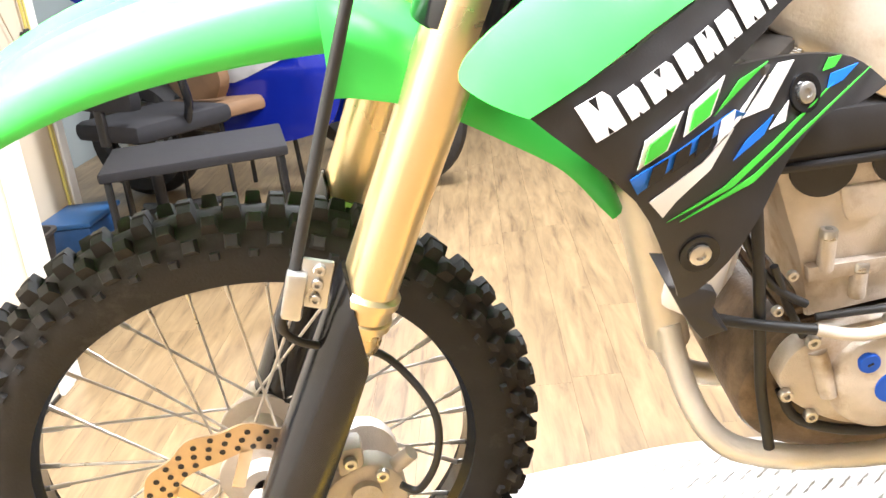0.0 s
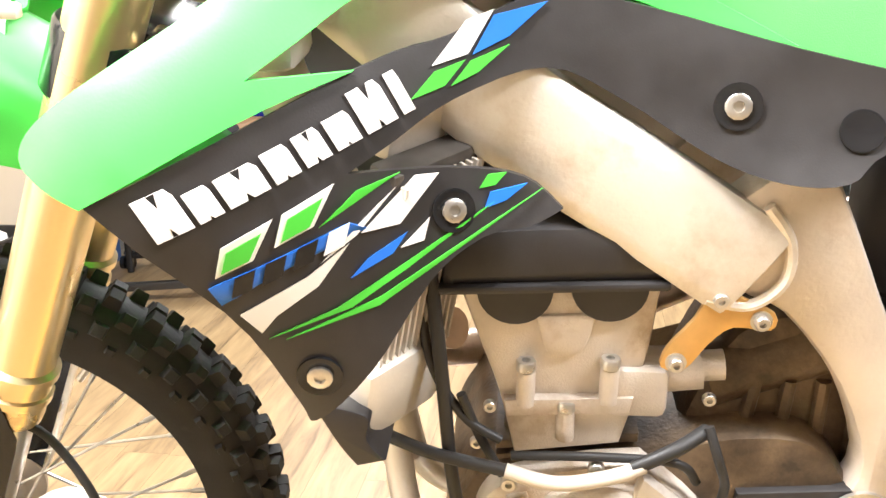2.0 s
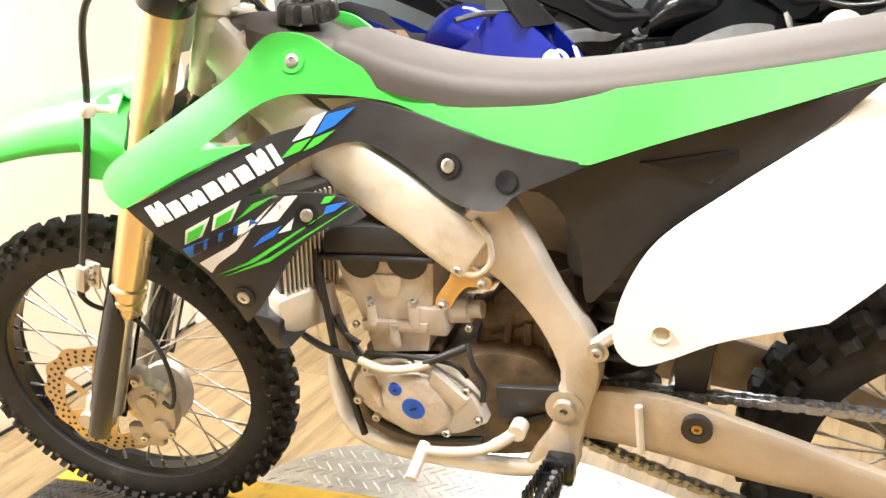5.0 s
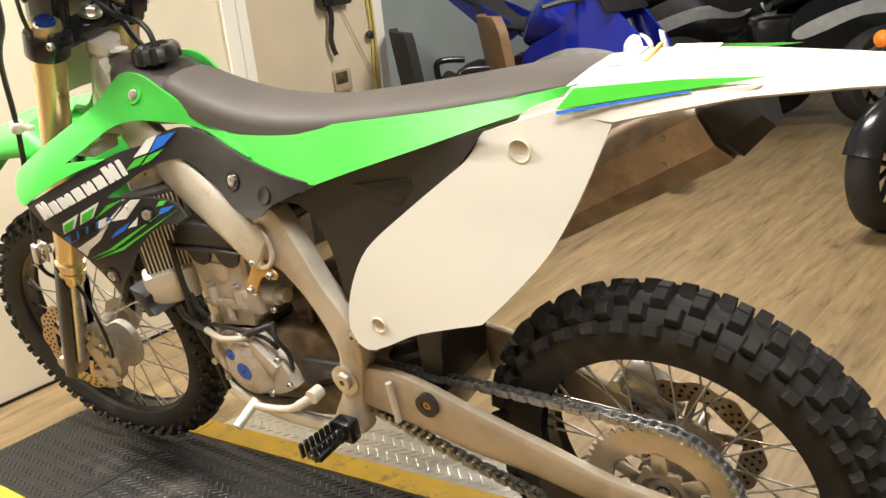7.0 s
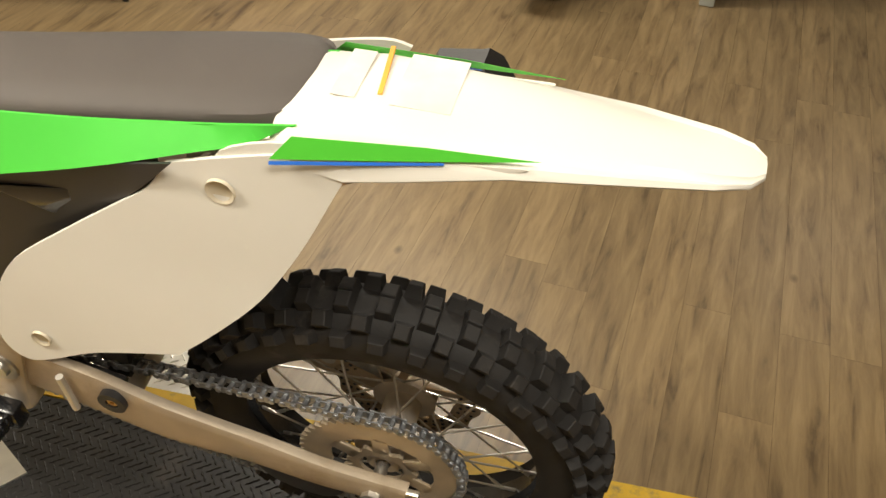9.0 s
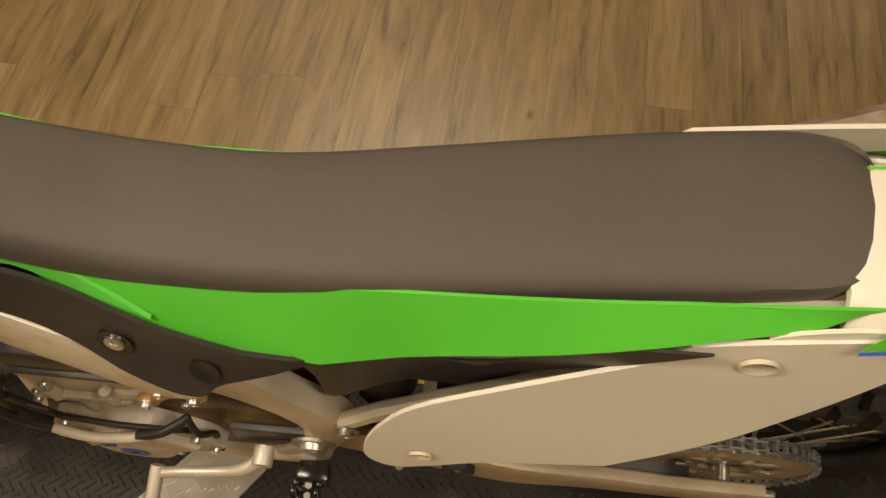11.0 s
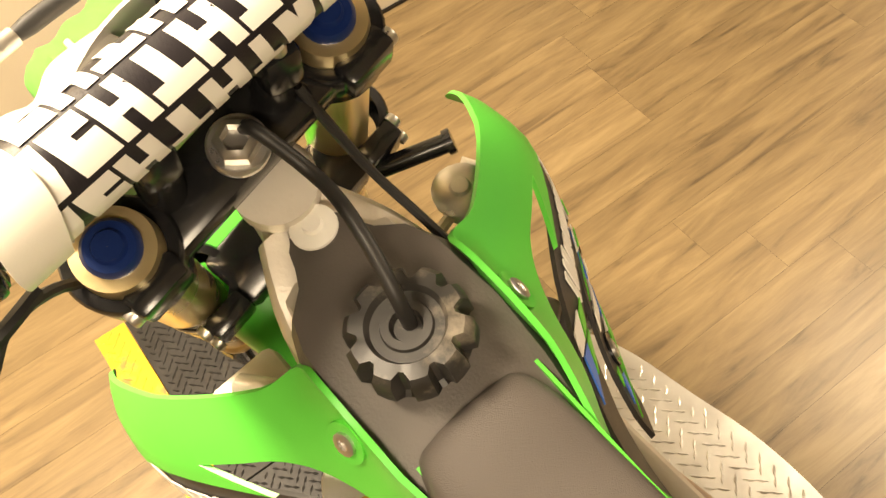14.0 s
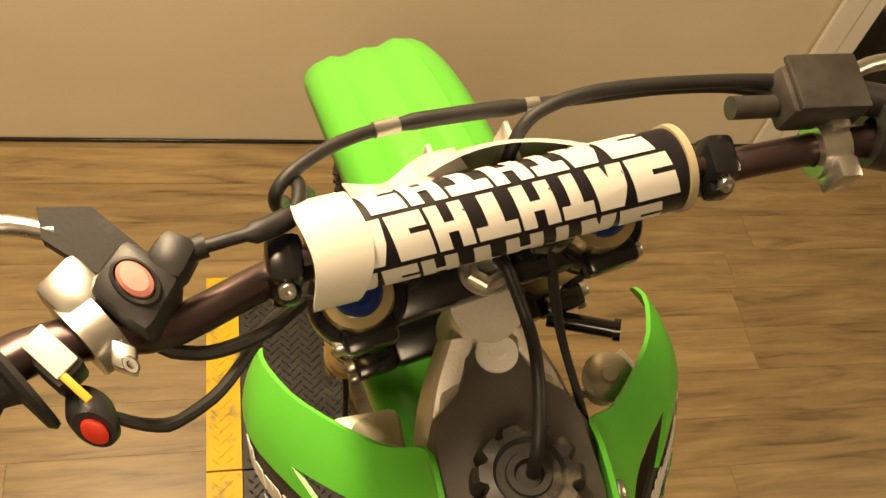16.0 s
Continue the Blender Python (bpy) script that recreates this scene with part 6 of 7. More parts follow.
box(bm, (0.540, -0.297, 1.281), (0.026, 0.020, 0.026), 0.004, Matrix.Rotation(-0.6, 3, "Z"))
lathe(bm, [(0, 0.014), (0.016, 0.015), (0.022, 0.012), (0.022, 0.0001)], (0.553, -0.284, 1.262), (0.7, 0.15, 0.6), 24)
st2 = part("starter_switch", bm, BLACK, bars, "black clamp with red button")
bm = bmesh.new()
lathe(bm, [(0, 0.0075), (0.003, 0.0075), (0.004, 0.005), (0.004, 0.0001)], Vector((0.553, -0.284, 1.262)) + Vector((0.7, 0.15, 0.6)).normalized() * 0.022, (0.7, 0.15, 0.6), 20)
part("button", bm, RED, st2, "bright red button")
bm = bmesh.new()
box(bm, (0.550, -0.290, 1.294), (0.006, 0.024, 0.003), 0.001, Matrix.Rotation(-0.6, 3, "Z"))
part("tag", bm, ORANGE, st2, "orange tag")
bm = bmesh.new()
box(bm, (0.536, -0.301, 1.295), (0.020, 0.024, 0.003), 0.001, Matrix.Rotation(-0.6, 3, "Z"))
part("tag", bm, WHITE, st2, "pale tag")
bm = bmesh.new()
tube(bm, curve([(0.555, -0.280, 1.258), (0.55, -0.25, 1.245), (0.53, -0.215, 1.235), (0.50, -0.19, 1.225), (0.47, -0.17, 1.205), (0.44, -0.14, 1.15), (0.43, -0.10, 1.08)], 5), 0.0042, 8)
part("switch_wire", bm, HOSE, bars, "black switch wire")
bm = bmesh.new()
tube(bm, curve([(0.50, -0.248, 1.255), (0.503, -0.215, 1.245), (0.49, -0.18, 1.235), (0.46, -0.15, 1.20)], 5), 0.005, 8)
part("switch_wire", bm, HOSE, bars, "black switch wire")
# clutch cable with boot
bm = bmesh.new()
tube(bm, curve([(0.452, -0.228, 1.288), (0.446, -0.20, 1.290), (0.438, -0.172, 1.288), (0.425, -0.155, 1.282), (0.40, -0.15, 1.27), (0.38, -0.155, 1.24)], 5), [0.0045] * 8 + [0.0075] * 6 + [0.005] * 12, 10)
tube(bm, [(0.453, -0.232, 1.288), (0.448, -0.212, 1.290)], 0.008, 12)
part("clutch_cable", bm, HOSE, bars, "black clutch cable with rubber boot")
bm = bmesh.new()
ARCH = curve([(0.38, -0.155, 1.20), (0.405, -0.163, 1.245), (0.405, -0.165, 1.268), (0.392, -0.152, 1.274), (0.370, -0.118, 1.270), (0.356, -0.075, 1.266), (0.350, -0.023, 1.268), (0.347, 0.03, 1.272), (0.346, 0.075, 1.278), (0.345, 0.126, 1.284), (0.350, 0.18, 1.290), (0.366, 0.215, 1.295)], 5)
tube(bm, ARCH, [0.0048] * 26 + [0.0062] * 8 + [0.0048] * 22, 10)
part("brake_hose_upper", bm, HOSE, bars, "black brake hose arching ahead of the bar pad")
bm = bmesh.new()
tube(bm, ARCH[23:26], 0.0060, 10)
tube(bm, ARCH[34:36], 0.0058, 10)
loose("cable_adjuster", bm, STEEL, bars, "silver cable adjuster")
bm = bmesh.new()
tube(bm, curve([(0.405, 0.0, 1.20), (0.387, 0.002, 1.25), (0.366, 0.014, 1.275), (0.354, 0.038, 1.284), (0.348, 0.075, 1.290), (0.348, 0.13, 1.296), (0.352, 0.20, 1.302), (0.362, 0.27, 1.306)], 5), 0.0052, 10)
part("hot_start_cable", bm, HOSE, bars, "black cable looping down to the stem")
# right-hand controls
bm = bmesh.new()
rdv = (BARS[12] - BARS[11]).normalized()
lathe(bm, [(-0.011, 0.0125), (-0.011, 0.021), (0.011, 0.021), (0.011, 0.0125)], (0.401, 0.245, 1.282), rdv, 28, closed=True)
box(bm, (0.425, 0.246, 1.286), (0.018, 0.018, 0.030), 0.003)
box(bm, (0.386, 0.248, 1.290), (0.020, 0.018, 0.030), 0.003)
mc = part("brake_perch", bm, STEEL, bars, "silver brake perch clamp")
bm = bmesh.new()
box(bm, (0.368, 0.235, 1.302), (0.042, 0.066, 0.032), 0.006)
box(bm, (0.366, 0.235, 1.320), (0.046, 0.058, 0.006), 0.002)
rod(bm, (0.372, 0.20, 1.298), (0.372, 0.165, 1.298), 0.009, 12)
part("brake_reservoir", bm, FIN, mc, "grey brake fluid reservoir")
bm = bmesh.new()
lathe(bm, [(-0.026, 0.0128), (-0.026, 0.026), (0.004, 0.027), (0.006, 0.021), (0.01, 0.020), (0.14, 0.019), (0.142, 0.0001)], (0.401, 0.305, 1.292), (BARS[13] - BARS[12]).normalized(), 28)
rod(bm, (0.376, 0.30, 1.302), (0.370, 0.26, 1.306), 0.013, 14)
part("throttle_housing", bm, BLACK, bars, "black throttle housing and grip")
bm = bmesh.new()
tube(bm, curve([(0.355, 0.26, 1.296), (0.335, 0.30, 1.292), (0.33, 0.35, 1.288), (0.345, 0.42, 1.285)], 4), 0.0065, 10)
part("brake_lever", bm, STEEL, bars, "silver brake lever")
# the left end sweeps back gently; the whole bar is rolled forward in its clamps and a little askew
for ob in [bars] + list(bars.children_recursive):
    for v in ob.data.vertices:
        if v.co.y < -0.24:
            v.co.x += 0.45 * (v.co.y + 0.24)
for ob in (bars, strap):
    ob.matrix_local = BAR_SET
# cables beside the steering head
bm = bmesh.new()
for dx in (0, 0.011):
    tube(bm, curve([(0.372 + dx, 0.052, 1.15), (0.41 + dx, 0.062, 1.07), (0.46 + dx, 0.074, 1.02), (0.52 + dx, 0.080, 0.985), (0.60 + dx, 0.07, 0.95)], 5), 0.0038, 8)
loose("cable_loom", bm, HOSE, bike, "black cables beside the steering head")
bm = bmesh.new()
rod(bm, (0.315, 0.10, 0.905), (0.345, 0.165, 0.91), 0.010, 12)
rod(bm, (0.345, 0.165, 0.91), (0.348, 0.172, 0.911), 0.013, 12)
part("hose_guide_right", bm, GLOSS, bike)

# ---- the recess: phone, cords, outlet plate, cables ----
PAPER = surface("aged_plate", (0.45, 0.36, 0.24), 0.5, vary=0.1)
CABLE_Y = surface("yellow_cable", (0.62, 0.52, 0.12), 0.5, vary=0.08)
CLOTH = surface("chair_cloth", (0.016, 0.015, 0.017), 0.85, vary=0.25, scale=60, bump=0.3, bump_scale=600)
TANCHAIR = surface("tan_upholstery", (0.22, 0.13, 0.065), 0.6, vary=0.15, scale=12, bump=0.2, bump_scale=300)
RX = -1.348
phone = thing("wall_phone", "black wall telephone with pale keys on the tan wall", "telephone")
bm = bmesh.new()
box(bm, (RX + 0.025, 2.31, 1.03), (0.05, 0.22, 0.19), 0.012)
part("body", bm, BLACK, phone)
bm = bmesh.new()
box(bm, (RX + 0.065, 2.235, 1.04), (0.03, 0.05, 0.20), 0.012)
part("handset", bm, GLOSS, phone, "black handset")
for k in range(3):
    bm = bmesh.new()
    box(bm, (RX + 0.0525, 2.30 + 0.035 * k, 1.0), (0.006, 0.026, 0.045), 0.002)
    part("key_strip", bm, FIN, phone, "pale key strip")
bm = bmesh.new()
pts = []
for k in range(140):
    q = k / 139
    pts.append((RX + 0.03 + 0.011 * math.cos(k * 1.3), 2.262 + 0.012 * math.sin(q * 7) + 0.011 * math.sin(k * 1.3), 0.935 - 0.24 * q))
tube(bm, pts, 0.0045, 6)
part("coiled_cord", bm, HOSE, phone, "coiled black cord")
plate = thing("outlet_plate", "small tan outlet plate on the wall", "wall plate")
bm = bmesh.new()
box(bm, (RX + 0.006, 2.315, 0.56), (0.012, 0.125, 0.115), 0.004)
part("cover", bm, PAPER, plate)
bm = bmesh.new()
box(bm, (RX + 0.012, 2.305, 0.575), (0.006, 0.085, 0.06), 0.002)
part("slot", bm, DIRTY, plate)
knob = thing("door_stop", "small round black door stop on the wall", "door stop")
bm = bmesh.new()
lathe(bm, [(0, 0.012), (0.015, 0.012), (0.018, 0.022), (0.03, 0.022), (0.034, 0.016), (0.034, 0.0001)], (RX, 2.545, 0.76), (1, 0, 0), 24)
part("grip", bm, BLACK, knob)
for dy, w in ((0.0, 0.006), (0.028, 0.005)):
    c = thing("hanging_cable", "thin yellow cable hanging down the wall", "cable")
    bm = bmesh.new()
    tube(bm, curve([(RX + 0.010, 2.560 + dy, 2.2), (RX + 0.010, 2.552 + dy * 1.2, 1.3), (RX + 0.012, 2.570 + dy, 0.8), (RX + 0.010, 2.556 + dy, 0.5), (RX + 0.012, 2.572 + dy, FLOOR_Z + 0.01)], 6), w, 8)
    part("cable", bm, CABLE_Y, c)
c = thing("loose_cord", "thin pale cord sagging across the wall", "cable")
bm = bmesh.new()
tube(bm, curve([(RX + 0.012, 2.35, 0.945), (RX + 0.014, 2.44, 0.76), (RX + 0.014, 2.54, 0.56), (RX + 0.02, 2.57, 0.45), (RX + 0.02, 2.575, FLOOR_Z + 0.008)], 6), 0.003, 6)
part("cable", bm, PAPER, c)
basket = thing("waste_bin", "black plastic waste bin with white paper in it", "waste bin", pose(-1.18, 1.75, FLOOR_Z))
bm = bmesh.new()
rings = []
for h, a, b in ((0.0, 0.085, 0.075), (0.002, 0.09, 0.08), (0.30, 0.125, 0.11), (0.305, 0.135, 0.12), (0.315, 0.135, 0.12), (0.315, 0.122, 0.107), (0.30, 0.119, 0.104), (0.01, 0.084, 0.074)):
    rings.append([(a * math.copysign(abs(math.cos(t)) ** 0.5, math.cos(t)), b * math.copysign(abs(math.sin(t)) ** 0.5, math.sin(t)), h) for t in (2 * math.pi * k / 28 for k in range(28))])
ring_loft(bm, rings)
part("tub", bm, BLACK, basket)
bm = bmesh.new()
rng = random.Random(2)
bmesh.ops.create_icosphere(bm, subdivisions=2, radius=0.09)
for v in bm.verts:
    v.co = Vector((v.co.x, v.co.y * 0.8, 0.26 + v.co.z * 0.75)) * (1 + rng.uniform(-0.06, 0.06))
part("paper", bm, DECAL_W, basket, "crumpled white paper", smooth=0)

# ---- chairs and stand ----
stand = thing("side_table", "low black table on thin square metal legs", "table", pose(-0.68, 2.22, FLOOR_Z, 0, 0, 14))
bm = bmesh.new()
box(bm, (0, 0, 0.43), (0.62, 0.46, 0.035), 0.008)
part("top", bm, CLOTH, stand)
for lx in (-0.285, 0.285):
    for ly in (-0.205, 0.205):
        bm = bmesh.new()
        box(bm, (lx, ly, 0.206), (0.024, 0.024, 0.412), 0.004)
        part("leg", bm, GLOSS, stand)
for ly in (-0.205, 0.205):
    bm = bmesh.new()
    box(bm, (0, ly, 0.07), (0.546, 0.022, 0.030), 0.004)
    part("crossbar", bm, GLOSS, stand)
office = thing("office_chair", "black office chair with a five-star castor base", "chair", pose(-1.02, 2.72, FLOOR_Z, 0, 0, -38))
bm = bmesh.new()
rings = []
for q in range(11):
    t = q / 10
    w = 0.205 + 0.012 * math.sin(t * 3.1)
    if q in (0, 10):
        w *= 0.93
    rings.append([(u * w, -0.20 - 0.04 * t + 0.03 * (u * u) + d, 0.56 + 0.33 * t) for u, d in [(k / 6, 0) for k in range(-6, 7)] + [(k / 6, 0.045) for k in range(6, -7, -1)]])
ring_loft(bm, rings)
part("backrest", bm, CLOTH, office, "black padded square backrest")
bm = bmesh.new()
box(bm, (0, 0.04, 0.47), (0.46, 0.46, 0.08), 0.03)
part("seat", bm, CLOTH, office)
for lx in (-0.25, 0.25):
    bm = bmesh.new()
    tube(bm, curve([(lx * 0.8, 0.05, 0.45), (lx, 0.05, 0.55), (lx, 0.04, 0.66), (lx, 0.10, 0.68), (lx, 0.20, 0.67)], 4), 0.018, 10)
    part("armrest", bm, GLOSS, office, "black plastic armrest")
bm = bmesh.new()
box(bm, (0, -0.19, 0.50), (0.06, 0.02, 0.16), 0.006)
part("back_bracket", bm, BLACK, office)
bm = bmesh.new()
rod(bm, (0, 0, 0.07), (0, 0, 0.44), 0.025)
part("gas_column", bm, BLACK, office)
for k in range(5):
    a = 2 * math.pi * k / 5 + 0.3
    bm = bmesh.new()
    tube(bm, [(0.02 * math.cos(a), 0.02 * math.sin(a), 0.095), (0.17 * math.cos(a), 0.17 * math.sin(a), 0.085), (0.33 * math.cos(a), 0.33 * math.sin(a), 0.062)], [0.026, 0.022, 0.015], 8)
    leg_ = part("base_arm", bm, BLACK, office)
    bm = bmesh.new()
    for sd in (-0.014, 0.014):
        ux, uy = -math.sin(a), math.cos(a)
        lathe(bm, [(-0.008, 0.0001), (-0.008, 0.026), (0.008, 0.026), (0.008, 0.0001)], (0.33 * math.cos(a) + sd * ux, 0.33 * math.sin(a) + sd * uy, 0.027), (ux, uy, 0), 16)
    part("castor", bm, GLOSS, leg_)
visitor = thing("visitor_chair", "tan upholstered chair on thin black legs", "chair", pose(-0.80, 3.22, FLOOR_Z, 0, 0, -40))
bm = bmesh.new()
rings = []
for q in range(11):
    t = q / 10
    w = 0.20 + 0.02 * math.sin(t * 2.6)
    if q in (0, 10):
        w *= 0.70
    elif q in (1, 9):
        w *= 0.90
    rings.append([(u * w, -0.20 - 0.06 * t + 0.04 * u * u + d, 0.50 + 0.40 * t) for u, d in [(k / 6, 0) for k in range(-6, 7)] + [(k / 6, 0.05) for k in range(6, -7, -1)]])
ring_loft(bm, rings)
part("backrest", bm, TANCHAIR, visitor)
bm = bmesh.new()
box(bm, (0.0, 0.02, 0.45), (0.44, 0.44, 0.07), 0.025)
part("seat", bm, TANCHAIR, visitor)
for lx, ly in ((-0.19, -0.19), (-0.19, 0.2), (0.19, -0.19), (0.19, 0.2)):
    bm = bmesh.new()
    rod(bm, (lx, ly, 0), (lx * 0.9, ly * 0.95, 0.42), 0.011, 10)
    part("leg", bm, GLOSS, visitor)
bluebox = thing("blue_crate", "dark blue plastic crate on the floor", "crate")
bm = bmesh.new()
box(bm, (-1.22, 2.36, FLOOR_Z + 0.10), (0.20, 0.30, 0.20), 0.012)
part("body", bm, surface("blue_plastic", (0.02, 0.07, 0.20), 0.4, vary=0.2), bluebox)
bm = bmesh.new()
box(bm, (-1.22, 2.36, FLOOR_Z + 0.21), (0.215, 0.315, 0.02), 0.006)
part("rim", bm, surface("blue_rim", (0.03, 0.10, 0.26), 0.4), bluebox)

# ---- motorcycles across the showroom ----
def street_bike(name, label, m, body, scale=0.62, screen=True):
    """A sports motorcycle, nose towards -x of its own axes."""
    b = thing(name, label, "motorcycle", m @ Matrix.Diagonal((scale, scale, scale, 1)), "motorcycles across the showroom")
    for nm, cx, r, w in (("front_wheel", -0.70, 0.30, 0.12), ("rear_wheel", 0.70, 0.31, 0.18)):
        bm = bmesh.new()
        lathe(bm, [(-w / 2, r - 0.10), (-w / 2, r - 0.04), (-w * 0.3, r - 0.008), (0, r), (w * 0.3, r - 0.008), (w / 2, r - 0.04), (w / 2, r - 0.10)], (cx, 0, r), (0, 1, 0), 40, closed=True)
        wh = part(nm, bm, RUBBER, b, "black road tyre and wheel")
        bm = bmesh.new()
        lathe(bm, [(-0.03, r - 0.12), (-0.03, r - 0.095), (0.03, r - 0.095), (0.03, r - 0.12)], (cx, 0, r), (0, 1, 0), 40, closed=True)
        for k in range(6):
            a = math.pi * k / 3
            tube(bm, [(cx + 0.02 * math.cos(a), 0, r + 0.02 * math.sin(a)), (cx + (r - 0.10) * math.cos(a), 0, r + (r - 0.10) * math.sin(a))], 0.014, 8)
        part("rim", bm, GLOSS, wh)
        bm = bmesh.new()
        for s in (-0.06, 0.06):
            disc(bm, cx, r, s, 0.14, 0.09)
        part("brake_disc", bm, STEEL, wh)
    bm = bmesh.new()
    for s in (-0.09, 0.09):
        rod(bm, (-0.70, s, 0.30), (-0.48, s, 0.86), 0.025, 12)
    part("fork", bm, STEEL, b, "silver fork legs")
    bm = bmesh.new()
    rings = []
    for x, z, hw, h in ((-0.32, 0.86, 0.05, 0.03), (-0.28, 0.90, 0.13, 0.09), (-0.12, 0.94, 0.17, 0.14), (0.05, 0.91, 0.15, 0.13), (0.17, 0.83, 0.10, 0.07)):
        rings.append([(x, hw * math.cos(t), z - 0.05 + h * math.sin(t)) for t in (2 * math.pi * k / 20 for k in range(20))])
    fine = [curve([r[k] for r in rings], 4) for k in range(20)]
    ring_loft(bm, [[fine[k][i] for k in range(20)] for i in range(len(fine[0]))])
    part("tank", bm, body, b, "glossy painted fuel tank")
    for s in (-1, 1):
        bm = bmesh.new()
        sheet(bm, outline([(-0.78, 0.72), (-0.66, 0.86), (-0.48, 0.98), (-0.34, 0.97), (-0.22, 0.84), (0.05, 0.72), (0.10, 0.52), (0.20, 0.34), (-0.05, 0.26), (-0.38, 0.32), (-0.50, 0.50), (-0.62, 0.64)]), lambda x, z: s * (0.20 - 0.22 * max(0, -x - 0.35) - 0.15 * abs(z - 0.6)), 0.012, 0.05)
        f = part("fairing", bm, body, b, "glossy painted fairing")
        bm = bmesh.new()
        sheet(bm, outline([(-0.60, 0.72), (-0.30, 0.74), (0.06, 0.62), (0.02, 0.56), (-0.30, 0.66), (-0.55, 0.66)]), lambda x, z: s * (0.206 - 0.22 * max(0, -x - 0.35) - 0.15 * abs(z - 0.6)), 0.004, 0.05)
        part("silver_stripe", bm, surface("silver_vinyl", (0.42, 0.42, 0.42), 0.4), f)
        bm = bmesh.new()
        lathe(bm, [(0, 0.075), (0.02, 0.06), (0.03, 0.0001)], (-0.72, s * 0.09, 0.74), (-0.8, s * 0.6, 0.3), 20)
        part("headlight", bm, CLEAR, f, "clear headlight lens")
        bm = bmesh.new()
        sheet(bm, outline([(0.20, 0.80), (0.30, 0.88), (0.62, 0.98), (0.88, 1.02), (0.90, 0.99), (0.62, 0.86), (0.40, 0.74)]), lambda x, z: s * (0.11 - 0.06 * max(0, x - 0.4)), 0.01, 0.05)
        part("tail_panel", bm, body, b)
    bm = bmesh.new()
    rings = []
    for x, z, hw in ((0.12, 0.80, 0.06), (0.18, 0.83, 0.12), (0.40, 0.84, 0.14), (0.52, 0.90, 0.13), (0.60, 0.97, 0.11), (0.82, 1.02, 0.09), (0.90, 1.01, 0.05)):
        rings.append([(x, hw * math.cos(t), z + 0.04 * math.sin(t)) for t in (2 * math.pi * k / 16 for k in range(16))])
    ring_loft(bm, rings)
    part("seat", bm, CLOTH, b, "black stepped seat")
    bm = bmesh.new()
    box(bm, (0.02, 0, 0.50), (0.50, 0.26, 0.38), 0.05)
    box(bm, (0.42, 0, 0.45), (0.5, 0.12, 0.10), 0.03)
    part("engine", bm, GLOSS, b)
    bm = bmesh.new()
    tube(bm, curve([(-0.30, -0.34, 0.97), (-0.36, -0.20, 0.99), (-0.42, 0, 0.98), (-0.36, 0.20, 0.99), (-0.30, 0.34, 0.97)], 4), 0.016, 8)
    part("handlebar", bm, BLACK, b)
    bm = bmesh.new()
    tube(bm, [(0.15, 0.14, 0.35), (0.45, 0.17, 0.42), (0.85, 0.18, 0.52)], [0.03, 0.055, 0.05], 14)
    part("muffler", bm, FIN, b)
    if screen:
        bm = bmesh.new()
        rings = [[(-0.62 + 0.20 * t + 0.05 * u * u, u * 0.15 * (1 - 0.3 * t), 0.92 + 0.20 * t) for u in (-1, -0.5, 0, 0.5, 1)] + [(-0.61 + 0.20 * t + 0.05 * u * u, u * 0.145 * (1 - 0.3 * t), 0.915 + 0.20 * t) for u in (1, 0.5, 0, -0.5, -1)] for t in (0, 0.5, 1)]
        ring_loft(bm, rings)
        part("windscreen", bm, GLOSS, b, "dark tinted windscreen")
    return b


SPORT = surface("metallic_blue", (0.010, 0.022, 0.36), 0.16, 0.2, vary=0.05, coat=0.6)
DARKPAINT = surface("dark_paint", (0.012, 0.012, 0.014), 0.2, vary=0.1)
street_bike("sport_motorcycle", "glossy blue sports motorcycle with silver stripe", pose(-0.66, 3.30, FLOOR_Z, 0, 0, 163), SPORT, 0.97)
street_bike("dark_motorcycle", "black motorcycle parked behind the blue one", pose(0.22, 4.55, FLOOR_Z, 0, 0, 215), DARKPAINT, 1.0, False)
street_bike("dark_motorcycle", "black motorcycle parked in the row", pose(-0.75, 4.75, FLOOR_Z, 0, 0, 190), DARKPAINT, 1.0, False)
street_bike("dark_motorcycle", "black motorcycle at the end of the row", pose(1.05, 5.3, FLOOR_Z, 0, 0, 235), DARKPAINT, 1.0, False)

cruiser = thing("cruiser_motorcycle", "black cruiser with round headlight and amber indicators", "motorcycle", pose(1.19, 2.80, FLOOR_Z, 0, 0, 72) @ Matrix.Diagonal((0.92, 0.92, 0.92, 1)), "motorcycles across the showroom")
for nm, cx, r, w in (("front_wheel", 0.0, 0.29, 0.13), ("rear_wheel", 1.45, 0.31, 0.16)):
    bm = bmesh.new()
    lathe(bm, [(-w / 2, r - 0.09), (-w / 2, r - 0.04), (-w * 0.3, r - 0.008), (0, r), (w * 0.3, r - 0.008), (w / 2, r - 0.04), (w / 2, r - 0.09)], (cx, 0, r), (0, 1, 0), 44, closed=True)
    wh = part(nm, bm, RUBBER, cruiser, "black road tyre")
    bm = bmesh.new()
    for k in range(9):
        a = 2 * math.pi * k / 9
        tube(bm, [(cx, 0, r), (cx + (r - 0.08) * math.cos(a), 0, r + (r - 0.08) * math.sin(a))], 0.012, 8)
    lathe(bm, [(-0.04, r - 0.11), (-0.04, r - 0.085), (0.04, r - 0.085), (0.04, r - 0.11)], (cx, 0, r), (0, 1, 0), 44, closed=True)
    part("rim", bm, GLOSS, wh)
bm = bmesh.new()
for s in (-0.10, 0.10):
    rod(bm, (0, s, 0.29), (0.30, s, 0.95), 0.028, 14)
